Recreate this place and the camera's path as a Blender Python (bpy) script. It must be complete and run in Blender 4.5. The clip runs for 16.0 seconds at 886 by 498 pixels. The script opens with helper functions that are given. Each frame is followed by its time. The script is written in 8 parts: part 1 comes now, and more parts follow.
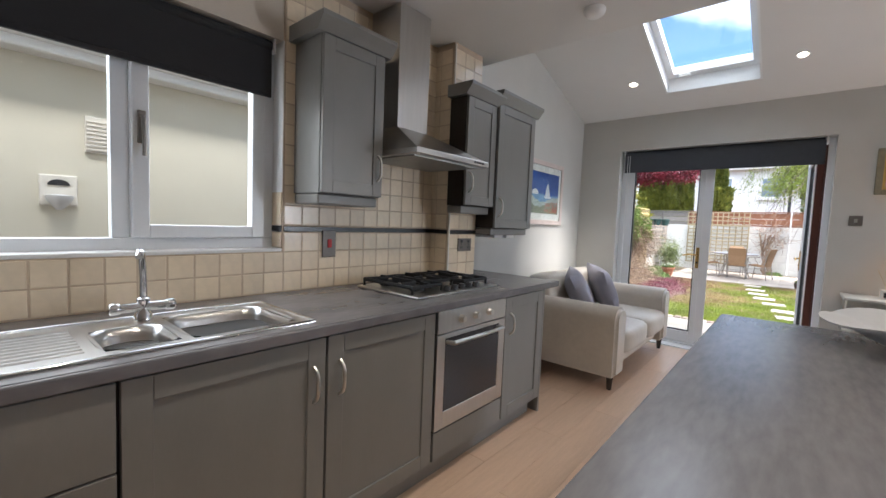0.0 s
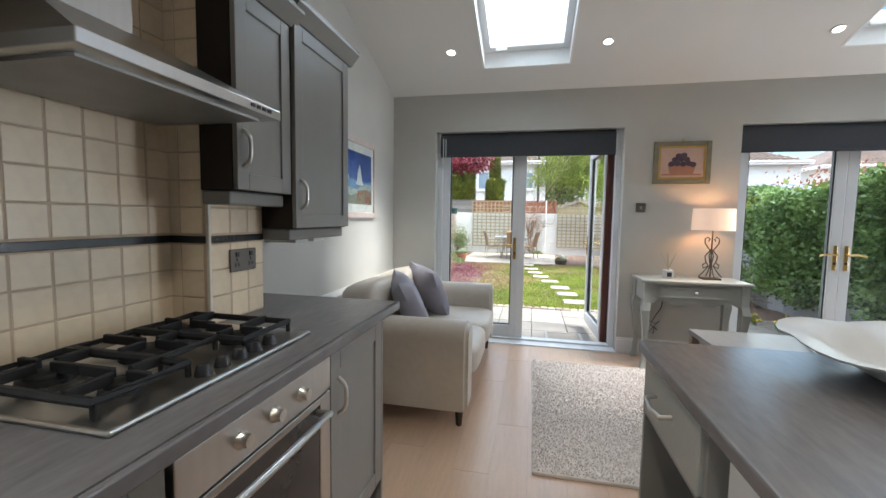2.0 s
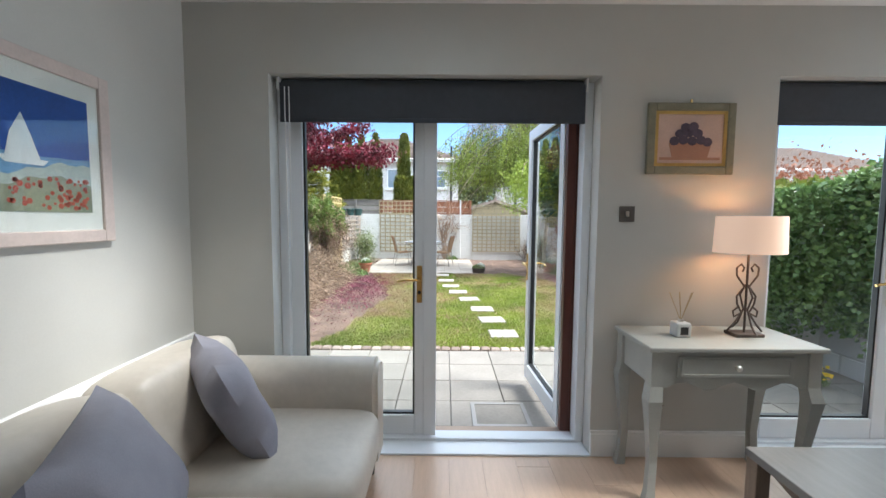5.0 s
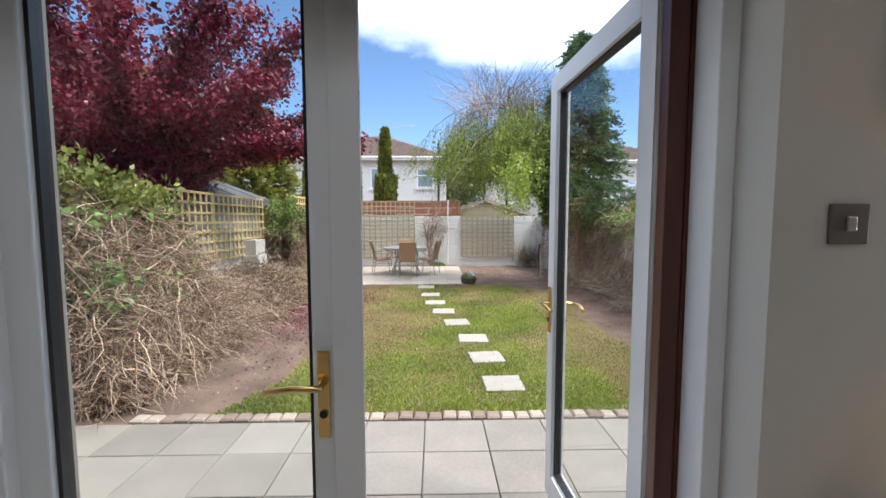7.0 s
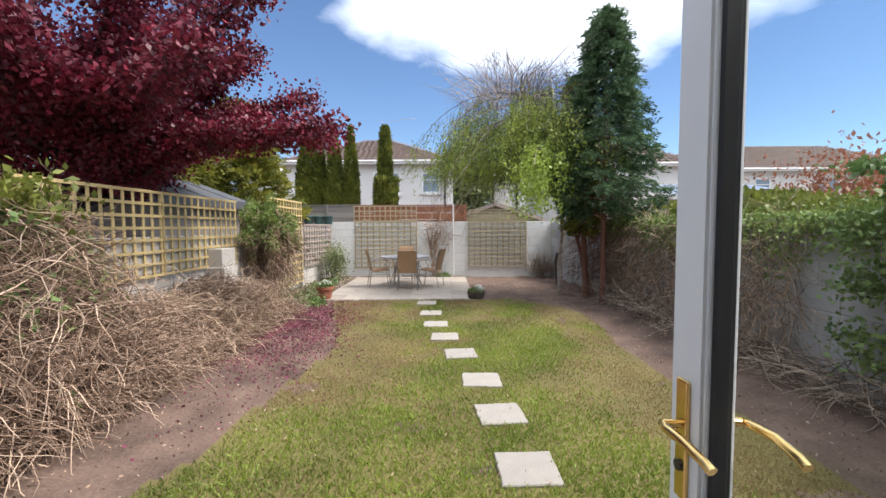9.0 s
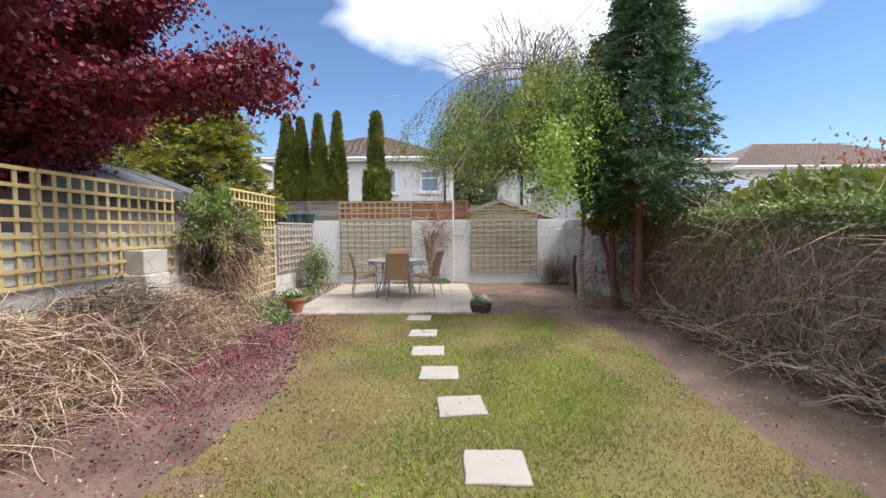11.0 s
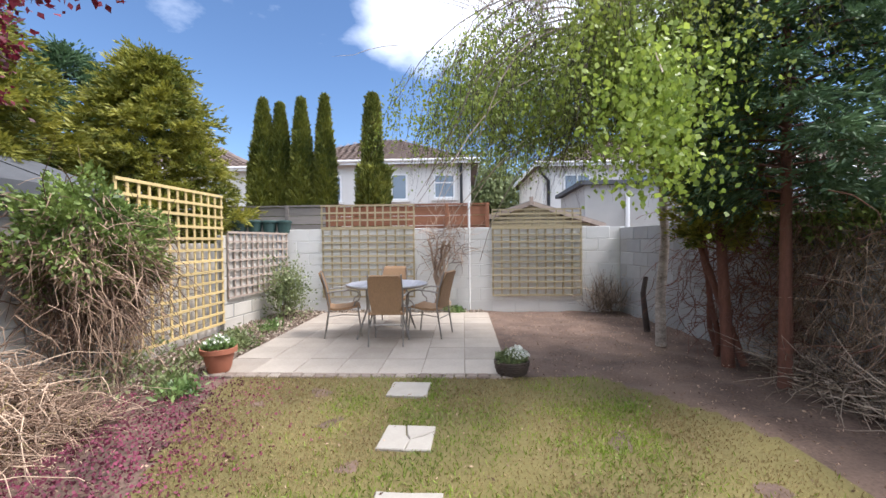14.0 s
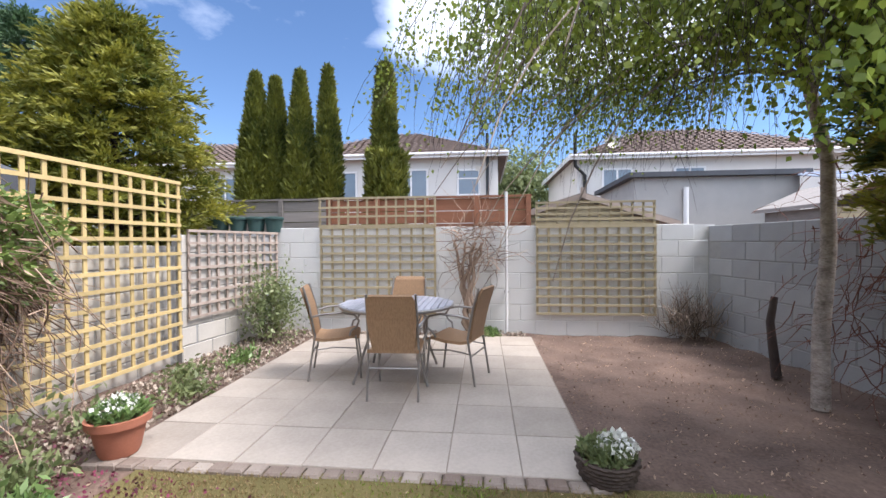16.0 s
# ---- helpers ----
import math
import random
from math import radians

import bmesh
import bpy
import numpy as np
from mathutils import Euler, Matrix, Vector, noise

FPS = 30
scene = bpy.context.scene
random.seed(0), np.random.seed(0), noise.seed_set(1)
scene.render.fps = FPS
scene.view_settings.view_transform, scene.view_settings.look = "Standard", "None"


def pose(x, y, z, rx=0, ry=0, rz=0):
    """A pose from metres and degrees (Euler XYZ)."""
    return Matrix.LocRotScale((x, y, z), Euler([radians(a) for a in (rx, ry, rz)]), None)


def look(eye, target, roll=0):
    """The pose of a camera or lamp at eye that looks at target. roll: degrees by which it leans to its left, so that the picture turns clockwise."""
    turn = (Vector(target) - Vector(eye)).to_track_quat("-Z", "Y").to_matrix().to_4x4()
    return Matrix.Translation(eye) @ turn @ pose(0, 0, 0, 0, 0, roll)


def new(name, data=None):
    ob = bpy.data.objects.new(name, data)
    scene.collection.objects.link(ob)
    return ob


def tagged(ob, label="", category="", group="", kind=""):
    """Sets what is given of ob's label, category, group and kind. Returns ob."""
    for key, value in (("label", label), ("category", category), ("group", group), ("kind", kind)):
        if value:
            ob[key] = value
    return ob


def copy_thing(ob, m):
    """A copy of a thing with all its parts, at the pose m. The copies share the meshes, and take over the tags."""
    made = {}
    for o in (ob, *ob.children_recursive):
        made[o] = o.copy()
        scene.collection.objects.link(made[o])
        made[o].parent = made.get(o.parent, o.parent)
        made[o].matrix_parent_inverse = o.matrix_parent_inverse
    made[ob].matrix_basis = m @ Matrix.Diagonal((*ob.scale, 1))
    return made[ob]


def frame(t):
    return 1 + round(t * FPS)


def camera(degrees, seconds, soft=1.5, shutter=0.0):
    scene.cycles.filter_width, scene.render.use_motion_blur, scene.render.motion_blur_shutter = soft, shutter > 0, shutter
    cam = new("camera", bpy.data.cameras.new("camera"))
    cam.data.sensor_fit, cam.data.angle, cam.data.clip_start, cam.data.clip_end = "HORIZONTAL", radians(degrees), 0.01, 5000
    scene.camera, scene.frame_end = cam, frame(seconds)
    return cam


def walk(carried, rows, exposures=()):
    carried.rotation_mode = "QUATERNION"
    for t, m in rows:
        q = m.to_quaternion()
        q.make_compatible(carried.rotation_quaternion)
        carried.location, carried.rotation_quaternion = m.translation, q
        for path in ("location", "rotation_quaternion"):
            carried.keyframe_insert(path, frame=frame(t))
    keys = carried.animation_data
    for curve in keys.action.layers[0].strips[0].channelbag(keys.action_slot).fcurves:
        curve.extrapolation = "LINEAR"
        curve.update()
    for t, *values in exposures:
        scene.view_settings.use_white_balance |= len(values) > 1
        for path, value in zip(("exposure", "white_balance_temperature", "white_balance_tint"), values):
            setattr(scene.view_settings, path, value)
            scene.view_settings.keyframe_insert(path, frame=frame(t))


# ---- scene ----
cam = camera(95.0, 16.0)
PATH = [
    (0, (1.781, 0.313, 1.285), (0.483, 1.829, 1.152), 2.3),
    (0.5, (1.559, 0.494, 1.28), (0.432, 2.141, 1.142), 2.1),
    (1, (1.378, 0.669, 1.291), (0.494, 2.457, 1.147), 1.8),
    (1.5, (1.234, 0.898, 1.306), (0.606, 2.791, 1.159), 1.4),
    (2, (1.171, 1.154, 1.313), (0.75, 3.103, 1.16), 0.9),
    (2.5, (1.14, 1.436, 1.332), (0.857, 3.41, 1.179), 0.6),
    (3, (1.138, 1.737, 1.346), (0.935, 3.72, 1.186), 0.5),
    (3.5, (1.132, 2.043, 1.363), (1.001, 4.033, 1.202), 0.5),
    (4, (1.149, 2.398, 1.36), (1.067, 4.391, 1.214), 0.5),
    (4.2, (1.142, 2.522, 1.38), (1.081, 4.515, 1.227), 0.4),
    (6.3, (1.221, 4.034, 1.436), (1.261, 6.028, 1.29), 0.1),
    (6.5, (1.236, 4.177, 1.451), (1.276, 6.171, 1.304), -0.3),
    (7, (1.289, 4.524, 1.452), (1.331, 6.518, 1.305), -0.1),
    (7.5, (1.350, 4.827, 1.483), (1.391, 6.822, 1.341), -0.5),
    (8, (1.349, 5.188, 1.456), (1.385, 7.184, 1.325), -0.1),
    (8.5, (1.386, 5.494, 1.418), (1.405, 7.49, 1.298), -0.3),
    (9, (1.412, 5.768, 1.404), (1.413, 7.765, 1.293), -0.3),
    (9.2, (1.421, 5.902, 1.401), (1.435, 7.899, 1.29), -0.0),
    (11.5, (1.55, 7.723, 1.277), (1.538, 9.721, 1.196), -0.4),
    (12, (1.646, 8.15, 1.276), (1.623, 10.149, 1.211), -0.2),
    (12.5, (1.676, 8.574, 1.262), (1.64, 10.573, 1.208), -0.3),
    (13, (1.708, 8.934, 1.261), (1.652, 10.933, 1.21), -0.4),
    (13.5, (1.694, 9.369, 1.29), (1.623, 11.368, 1.245), -0.5),
    (14, (1.599, 9.798, 1.291), (1.501, 11.795, 1.252), -0.6),
    (14.5, (1.501, 10.213, 1.313), (1.378, 12.209, 1.272), -0.4),
    (15, (1.458, 10.663, 1.316), (1.307, 12.657, 1.283), -0.5),
    (15.5, (1.422, 11.104, 1.314), (1.238, 13.095, 1.28), -0.2),
    (16, (1.39, 11.52, 1.304), (1.189, 13.51, 1.272), -0.4),
]
EXPOSURES = [(0.0, 1.9, 5800, 11), (1.0, 1.9, 5800, 8), (2.5, 1.86, 5700, 5), (4.0, 1.8, 5650, 4), (6.3, 1.32, 5750, 8), (7.0, 1.15, 5900, 9), (7.5, 1.0, 6000, 10), (8.0, 0.88, 6050, 11), (12.0, 0.88, 6000, 11), (14.5, 1.0, 5850, 13), (16.0, 1.0, 5800, 14)]
LAMP_SKY, LAMP_SPOT_FILL, LAMP_BULB, LAMP_SIDE_FILL, LAMP_KITCHEN, LAMP_DOOR = 2.6, 12.5, 0.95, 23.0, 5.5, 4.0
walk(cam, [(t, look(eye, target, roll)) for t, eye, target, roll in PATH], EXPOSURES)

# ---- light ----
world = bpy.data.worlds.new("sky")
scene.world = world
world.use_nodes = True
wn, wl = world.node_tree.nodes, world.node_tree.links
wn.clear()
w_out = wn.new("ShaderNodeOutputWorld")
w_bg = wn.new("ShaderNodeBackground")
w_bg.inputs["Strength"].default_value = 0.09
w_sky = wn.new("ShaderNodeTexSky")
w_sky.sky_type, w_sky.sun_disc = "NISHITA", False
w_sky.sun_elevation, w_sky.sun_rotation = radians(58), radians(100)
w_sky.air_density, w_sky.dust_density, w_sky.ozone_density = 1.0, 0.0, 3.6
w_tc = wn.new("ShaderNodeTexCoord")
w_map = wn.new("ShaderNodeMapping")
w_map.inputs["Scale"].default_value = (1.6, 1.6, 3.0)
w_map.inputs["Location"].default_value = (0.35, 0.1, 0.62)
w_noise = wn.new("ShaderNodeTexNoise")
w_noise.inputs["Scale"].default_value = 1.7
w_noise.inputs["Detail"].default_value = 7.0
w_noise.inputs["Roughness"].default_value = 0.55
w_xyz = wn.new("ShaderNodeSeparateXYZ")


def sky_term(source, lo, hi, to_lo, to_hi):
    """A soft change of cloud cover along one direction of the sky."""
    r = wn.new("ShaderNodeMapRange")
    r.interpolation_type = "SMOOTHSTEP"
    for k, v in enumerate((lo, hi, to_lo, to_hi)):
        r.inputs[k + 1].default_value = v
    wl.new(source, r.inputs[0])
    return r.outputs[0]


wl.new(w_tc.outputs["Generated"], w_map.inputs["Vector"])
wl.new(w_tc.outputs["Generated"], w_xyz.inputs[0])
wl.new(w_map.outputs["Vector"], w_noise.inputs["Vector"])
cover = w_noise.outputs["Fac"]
# clear blue low over the garden, one bank of cloud that rises to the zenith; its unseen part behind the house is added
# as soft fill
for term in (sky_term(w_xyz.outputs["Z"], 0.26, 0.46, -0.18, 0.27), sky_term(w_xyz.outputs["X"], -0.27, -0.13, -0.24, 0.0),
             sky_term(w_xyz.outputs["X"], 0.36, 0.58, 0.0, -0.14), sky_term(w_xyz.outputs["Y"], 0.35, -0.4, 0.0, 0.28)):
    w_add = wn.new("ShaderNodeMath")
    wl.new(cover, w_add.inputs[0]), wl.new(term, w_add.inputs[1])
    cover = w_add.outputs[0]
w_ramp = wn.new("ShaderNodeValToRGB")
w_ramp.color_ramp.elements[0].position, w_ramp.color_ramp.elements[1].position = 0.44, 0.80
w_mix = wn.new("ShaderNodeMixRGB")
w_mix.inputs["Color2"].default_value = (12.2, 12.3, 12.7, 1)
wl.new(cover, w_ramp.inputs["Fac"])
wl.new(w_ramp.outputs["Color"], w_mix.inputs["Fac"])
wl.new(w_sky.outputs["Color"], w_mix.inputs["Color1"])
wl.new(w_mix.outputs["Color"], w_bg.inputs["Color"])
wl.new(w_bg.outputs["Background"], w_out.inputs["Surface"])

sun_data = bpy.data.lights.new("sun", "SUN")
sun_data.energy, sun_data.angle, sun_data.color = 3.0, radians(20), (1.0, 0.90, 0.78)
sun = new("sun", sun_data)
sun.matrix_world = look((15.8, 7.4, 24), (1.0, 10.0, 0))


def area_lamp(name, where, target, w, h, watts, color):
    d = bpy.data.lights.new(name, "AREA")
    d.shape, d.size, d.size_y, d.energy, d.color = "RECTANGLE", w, h, watts, color
    o = new(name, d)
    o.matrix_world = look(where, target)
    return o


# ---- materials ----
def mat(name, color, rough=0.6, metal=0.0, vary=0.15, scale=8.0, bump=0.1, fine=90.0, tint=None, rand=0.0, island=0.0, stretch=(1, 1, 1), spec=0.5):
    m = bpy.data.materials.new(name)
    m.use_nodes = True
    n, l = m.node_tree.nodes, m.node_tree.links
    b = n["Principled BSDF"]
    b.inputs["Roughness"].default_value, b.inputs["Metallic"].default_value = rough, metal
    b.inputs["Specular IOR Level"].default_value = spec
    tc, mp = n.new("ShaderNodeTexCoord"), n.new("ShaderNodeMapping")
    mp.inputs["Scale"].default_value = stretch
    l.new(tc.outputs["Object"], mp.inputs["Vector"])
    n1, n2 = n.new("ShaderNodeTexNoise"), n.new("ShaderNodeTexNoise")
    n1.inputs["Scale"].default_value, n1.inputs["Detail"].default_value = scale, 4
    n2.inputs["Scale"].default_value, n2.inputs["Detail"].default_value = fine, 3
    l.new(mp.outputs["Vector"], n1.inputs["Vector"]), l.new(mp.outputs["Vector"], n2.inputs["Vector"])
    add = n.new("ShaderNodeMath")
    add.operation = "MULTIPLY_ADD"
    add.inputs[1].default_value = 0.6
    l.new(n1.outputs["Fac"], add.inputs[0])
    half = n.new("ShaderNodeMath")
    half.operation = "MULTIPLY"
    half.inputs[1].default_value = 0.4
    l.new(n2.outputs["Fac"], half.inputs[0]), l.new(half.outputs[0], add.inputs[2])
    fac = add.outputs[0]
    if rand or island:
        src = n.new("ShaderNodeObjectInfo").outputs["Random"] if rand else n.new("ShaderNodeNewGeometry").outputs["Random Per Island"]
        k = rand or island
        ma = n.new("ShaderNodeMath")
        ma.operation = "MULTIPLY_ADD"
        ma.inputs[1].default_value = k
        l.new(src, ma.inputs[0])
        mb = n.new("ShaderNodeMath")
        mb.operation = "MULTIPLY_ADD"
        mb.inputs[1].default_value, mb.inputs[2].default_value = 1 - k * 0.5, -k * 0.25
        l.new(fac, mb.inputs[0]), l.new(mb.outputs[0], ma.inputs[2])
        fac = ma.outputs[0]
    ramp = n.new("ShaderNodeValToRGB")
    lo = [c * (1 - vary) for c in color]
    hi = list(tint) if tint else [min(1, c * (1 + vary)) for c in color]
    e = ramp.color_ramp.elements
    e[0].position, e[0].color = 0.25, (*lo, 1)
    e[1].position, e[1].color = 0.75, (*hi, 1)
    l.new(fac, ramp.inputs["Fac"]), l.new(ramp.outputs["Color"], b.inputs["Base Color"])
    if bump:
        bp = n.new("ShaderNodeBump")
        bp.inputs["Strength"].default_value, bp.inputs["Distance"].default_value = bump, 0.01
        l.new(add.outputs[0], bp.inputs["Height"]), l.new(bp.outputs["Normal"], b.inputs["Normal"])
    return m


def leaf_mat(name, dark, light, rough=0.5, through_light=0.35, clump=2.6):
    m = bpy.data.materials.new(name)
    m.use_nodes = True
    n, l = m.node_tree.nodes, m.node_tree.links
    b, out = n["Principled BSDF"], n["Material Output"]
    b.inputs["Roughness"].default_value = rough
    g = n.new("ShaderNodeNewGeometry")
    ramp = n.new("ShaderNodeValToRGB")
    ramp.color_ramp.elements[0].color, ramp.color_ramp.elements[1].color = (*dark, 1), (*light, 1)
    tc, nz = n.new("ShaderNodeTexCoord"), n.new("ShaderNodeTexNoise")
    nz.inputs["Scale"].default_value, nz.inputs["Detail"].default_value = clump, 3
    spread, both = n.new("ShaderNodeMapRange"), n.new("ShaderNodeMath")
    for k, v in enumerate((0.36, 0.64, 0.0, 0.55)):
        spread.inputs[k + 1].default_value = v
    both.operation, both.inputs[1].default_value = "MULTIPLY_ADD", 0.45
    l.new(tc.outputs["Object"], nz.inputs["Vector"]), l.new(nz.outputs["Fac"], spread.inputs[0])
    l.new(g.outputs["Random Per Island"], both.inputs[0]), l.new(spread.outputs[0], both.inputs[2])
    l.new(both.outputs[0], ramp.inputs["Fac"])
    l.new(ramp.outputs["Color"], b.inputs["Base Color"])
    tr, mix = n.new("ShaderNodeBsdfTranslucent"), n.new("ShaderNodeMixShader")
    mix.inputs["Fac"].default_value = through_light
    l.new(ramp.outputs["Color"], tr.inputs["Color"])
    l.new(b.outputs[0], mix.inputs[1]), l.new(tr.outputs[0], mix.inputs[2]), l.new(mix.outputs[0], out.inputs["Surface"])
    return m


def glass_mat(name, clear=(0.97, 0.985, 0.98), gloss=0.45):
    m = bpy.data.materials.new(name)
    m.use_nodes = True
    n, l = m.node_tree.nodes, m.node_tree.links
    n.remove(n["Principled BSDF"])
    t, g, f, mix = n.new("ShaderNodeBsdfTransparent"), n.new("ShaderNodeBsdfGlossy"), n.new("ShaderNodeLayerWeight"), n.new("ShaderNodeMixShader")
    t.inputs["Color"].default_value = (*clear, 1)
    g.inputs["Roughness"].default_value = 0.01
    f.inputs["Blend"].default_value = 0.5
    pw, sc = n.new("ShaderNodeMath"), n.new("ShaderNodeMath")
    pw.operation, pw.inputs[1].default_value = "POWER", 4.0
    sc.operation, sc.inputs[1].default_value, sc.inputs[2].default_value = "MULTIPLY_ADD", gloss, 0.025
    l.new(f.outputs["Facing"], pw.inputs[0]), l.new(pw.outputs[0], sc.inputs[0]), l.new(sc.outputs[0], mix.inputs["Fac"])
    l.new(t.outputs[0], mix.inputs[1]), l.new(g.outputs[0], mix.inputs[2])
    l.new(mix.outputs[0], n["Material Output"].inputs["Surface"])
    return m


def glow_mat(name, color, strength):
    m = bpy.data.materials.new(name)
    m.use_nodes = True
    b = m.node_tree.nodes["Principled BSDF"]
    b.inputs["Base Color"].default_value = (*color, 1)
    b.inputs["Emission Color"].default_value = (*color, 1)
    b.inputs["Emission Strength"].default_value = strength
    return m


WALL = mat("warm_grey_paint", (0.53, 0.52, 0.485), 0.75, vary=0.05, scale=3, bump=0.05, fine=160)
KWALL = mat("cream_paint", (0.62, 0.56, 0.47), 0.7, vary=0.05, scale=3, bump=0.05, fine=160)
CEIL = mat("white_ceiling_paint", (0.72, 0.705, 0.68), 0.8, vary=0.03, scale=2, bump=0.04, fine=140)
WHITE = mat("white_gloss_paint", (0.80, 0.80, 0.79), 0.35, vary=0.04, scale=5, bump=0.02)
UPVC = mat("white_upvc", (0.78, 0.80, 0.82), 0.3, vary=0.03, scale=4, bump=0.01)
OAK = mat("pale_oak_laminate", (0.60, 0.425, 0.30), 0.30, vary=0.12, scale=5, bump=0.03, fine=40, rand=0.3, stretch=(9, 0.9, 1))
CAB = mat("dark_grey_cabinet_paint", (0.215, 0.21, 0.197), 0.34, vary=0.05, scale=6, bump=0.03, fine=60, stretch=(2, 2, 0.6))
# near-black carcass colour that carries the shade in gaps between the fronts
CABIN = mat("carcass_gap_shade", (0.05, 0.048, 0.045), 0.7)
TOP = mat("charcoal_slate_worktop", (0.128, 0.126, 0.134), 0.27, vary=0.25, scale=2.6, bump=0.04, fine=30, tint=(0.215, 0.205, 0.212), stretch=(1.8, 0.4, 1))
TILE = mat("cream_glazed_tile", (0.79, 0.67, 0.50), 0.22, vary=0.09, scale=12, bump=0.08, fine=40, rand=0.4)
TILE_DARK = mat("black_border_tile", (0.02, 0.02, 0.022), 0.25)
GROUT = mat("brown_grout", (0.56, 0.44, 0.32), 0.9, vary=0.15)
STEEL = mat("brushed_steel", (0.56, 0.55, 0.53), 0.28, 1.0, vary=0.08, scale=4, bump=0.03, fine=200, stretch=(1, 12, 1))
CHROME = mat("chrome", (0.75, 0.75, 0.76), 0.1, 1.0, vary=0.03, bump=0)
SATIN = mat("satin_nickel", (0.66, 0.64, 0.60), 0.3, 1.0, vary=0.05, bump=0)
BRASS = mat("polished_brass", (0.75, 0.52, 0.20), 0.22, 1.0, vary=0.1, bump=0.02)
IRON = mat("black_cast_iron", (0.012, 0.012, 0.013), 0.55, vary=0.2, bump=0.1, spec=0.35)
BLACK = mat("black_plastic", (0.02, 0.02, 0.022), 0.4)
OVENGLASS = mat("dark_oven_glass", (0.035, 0.035, 0.04), 0.08, vary=0.2, scale=2, bump=0)
BLIND = mat("charcoal_blind_fabric", (0.05, 0.055, 0.065), 0.85, vary=0.12, scale=30, bump=0.1, fine=400)
BLINDK = mat("black_blind_fabric", (0.022, 0.022, 0.024), 0.85, vary=0.12, scale=30, bump=0.1, fine=400)
LEATHER = mat("cream_leather", (0.60, 0.545, 0.47), 0.4, vary=0.10, scale=5, bump=0.3, fine=26)
LILAC = mat("lilac_grey_velvet", (0.30, 0.29, 0.33), 0.8, vary=0.15, scale=9, bump=0.15, fine=300)
DARKWOOD = mat("dark_brown_wood", (0.03, 0.018, 0.012), 0.4, vary=0.3)
MAHOG = mat("mahogany_foil", (0.085, 0.022, 0.012), 0.4, vary=0.35, scale=6, bump=0.05, stretch=(6, 6, 0.5))
PAINTGREY = mat("sage_grey_furniture_paint", (0.36, 0.365, 0.335), 0.5, vary=0.08, scale=14, bump=0.06)
TABLEGREY = mat("greywashed_wood", (0.19, 0.187, 0.183), 0.42, vary=0.16, scale=5, bump=0.08, fine=50, stretch=(8, 1, 1))
TABLELEG = mat("worn_brown_wood", (0.22, 0.165, 0.125), 0.5, vary=0.3, scale=9, bump=0.1, stretch=(5, 5, 0.6))
RUG = mat("pale_grey_wool", (0.84, 0.785, 0.745), 0.95, vary=0.08, scale=25, bump=0.2, fine=200, island=0.3)
CREAM = mat("cream_upholstery", (0.66, 0.64, 0.62), 0.8, vary=0.06, scale=20, bump=0.1)
TRAYWOOD = mat("honey_wood", (0.45, 0.28, 0.15), 0.5, vary=0.3, scale=8, bump=0.06, stretch=(1, 9, 1))
PORCELAIN = mat("white_glazed_ceramic", (0.64, 0.64, 0.63), 0.3, vary=0.03, bump=0.02)
WIRE = mat("rusty_wrought_iron", (0.12, 0.095, 0.08), 0.6, 0.6, vary=0.3, bump=0.1)
SHADE = glow_mat("lit_lampshade", (0.90, 0.60, 0.42), 0.16)
BULB = glow_mat("downlight_glow", (1.0, 0.84, 0.62), 3.5)
REDGLOW = glow_mat("red_neon_switch", (0.35, 0.02, 0.02), 0.04)
PEWTER = mat("dark_pewter", (0.15, 0.135, 0.12), 0.45, 0.5, vary=0.1, bump=0.02)
GLASS = glass_mat("clear_glass")
OVAL = mat("ivory_plastic", (0.7, 0.66, 0.58), 0.4)
# carcass colour darkened to hold the shade beside the hood
CAB_SHADED = mat("shaded_cabinet_panel", (0.03, 0.023, 0.018), 0.65, vary=0.15, scale=6, bump=0.03, spec=0.25)
SIDEWALL = mat("pale_cream_render", (0.62, 0.585, 0.475), 0.9, vary=0.05, scale=3, bump=0.25, fine=120)
RENDER = mat("cream_render", (0.43, 0.41, 0.35), 0.9, vary=0.06, scale=4, bump=0.2, fine=120)
HOUSEW = mat("white_render", (0.70, 0.68, 0.64), 0.9, vary=0.06, scale=1.5, bump=0.15, fine=60)
WINGLASS = mat("far_window_glass", (0.22, 0.28, 0.34), 0.08, vary=0.2, scale=1, bump=0)
ROOF = mat("brown_concrete_tile", (0.16, 0.115, 0.095), 0.85, vary=0.25, scale=3, bump=0.2, fine=25, island=0.3)
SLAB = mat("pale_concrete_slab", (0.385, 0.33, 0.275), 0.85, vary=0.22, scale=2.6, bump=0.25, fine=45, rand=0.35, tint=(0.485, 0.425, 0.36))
STONE = mat("pale_stepping_stone", (0.33, 0.305, 0.27), 0.9, vary=0.15, scale=8, bump=0.3, fine=60, rand=0.3)
BRICK = mat("weathered_brick", (0.27, 0.20, 0.16), 0.9, vary=0.3, scale=10, bump=0.3, fine=70, rand=0.55, tint=(0.37, 0.315, 0.265))
SOIL = mat("dark_soil", (0.082, 0.05, 0.039), 1.0, vary=0.5, scale=2.4, bump=1.0, fine=45, tint=(0.235, 0.16, 0.122))
GRASSBED = mat("lawn_thatch", (0.15, 0.125, 0.045), 1.0, vary=0.4, scale=1.1, bump=0.8, fine=50, tint=(0.19, 0.16, 0.055))
LUSH = leaf_mat("lush_grass_blades", (0.13, 0.20, 0.02), (0.33, 0.41, 0.06), 0.55, 0.35, 1.1)
GRASS = leaf_mat("grass_blades", (0.10, 0.145, 0.022), (0.27, 0.31, 0.065), 0.6, 0.3, 1.1)
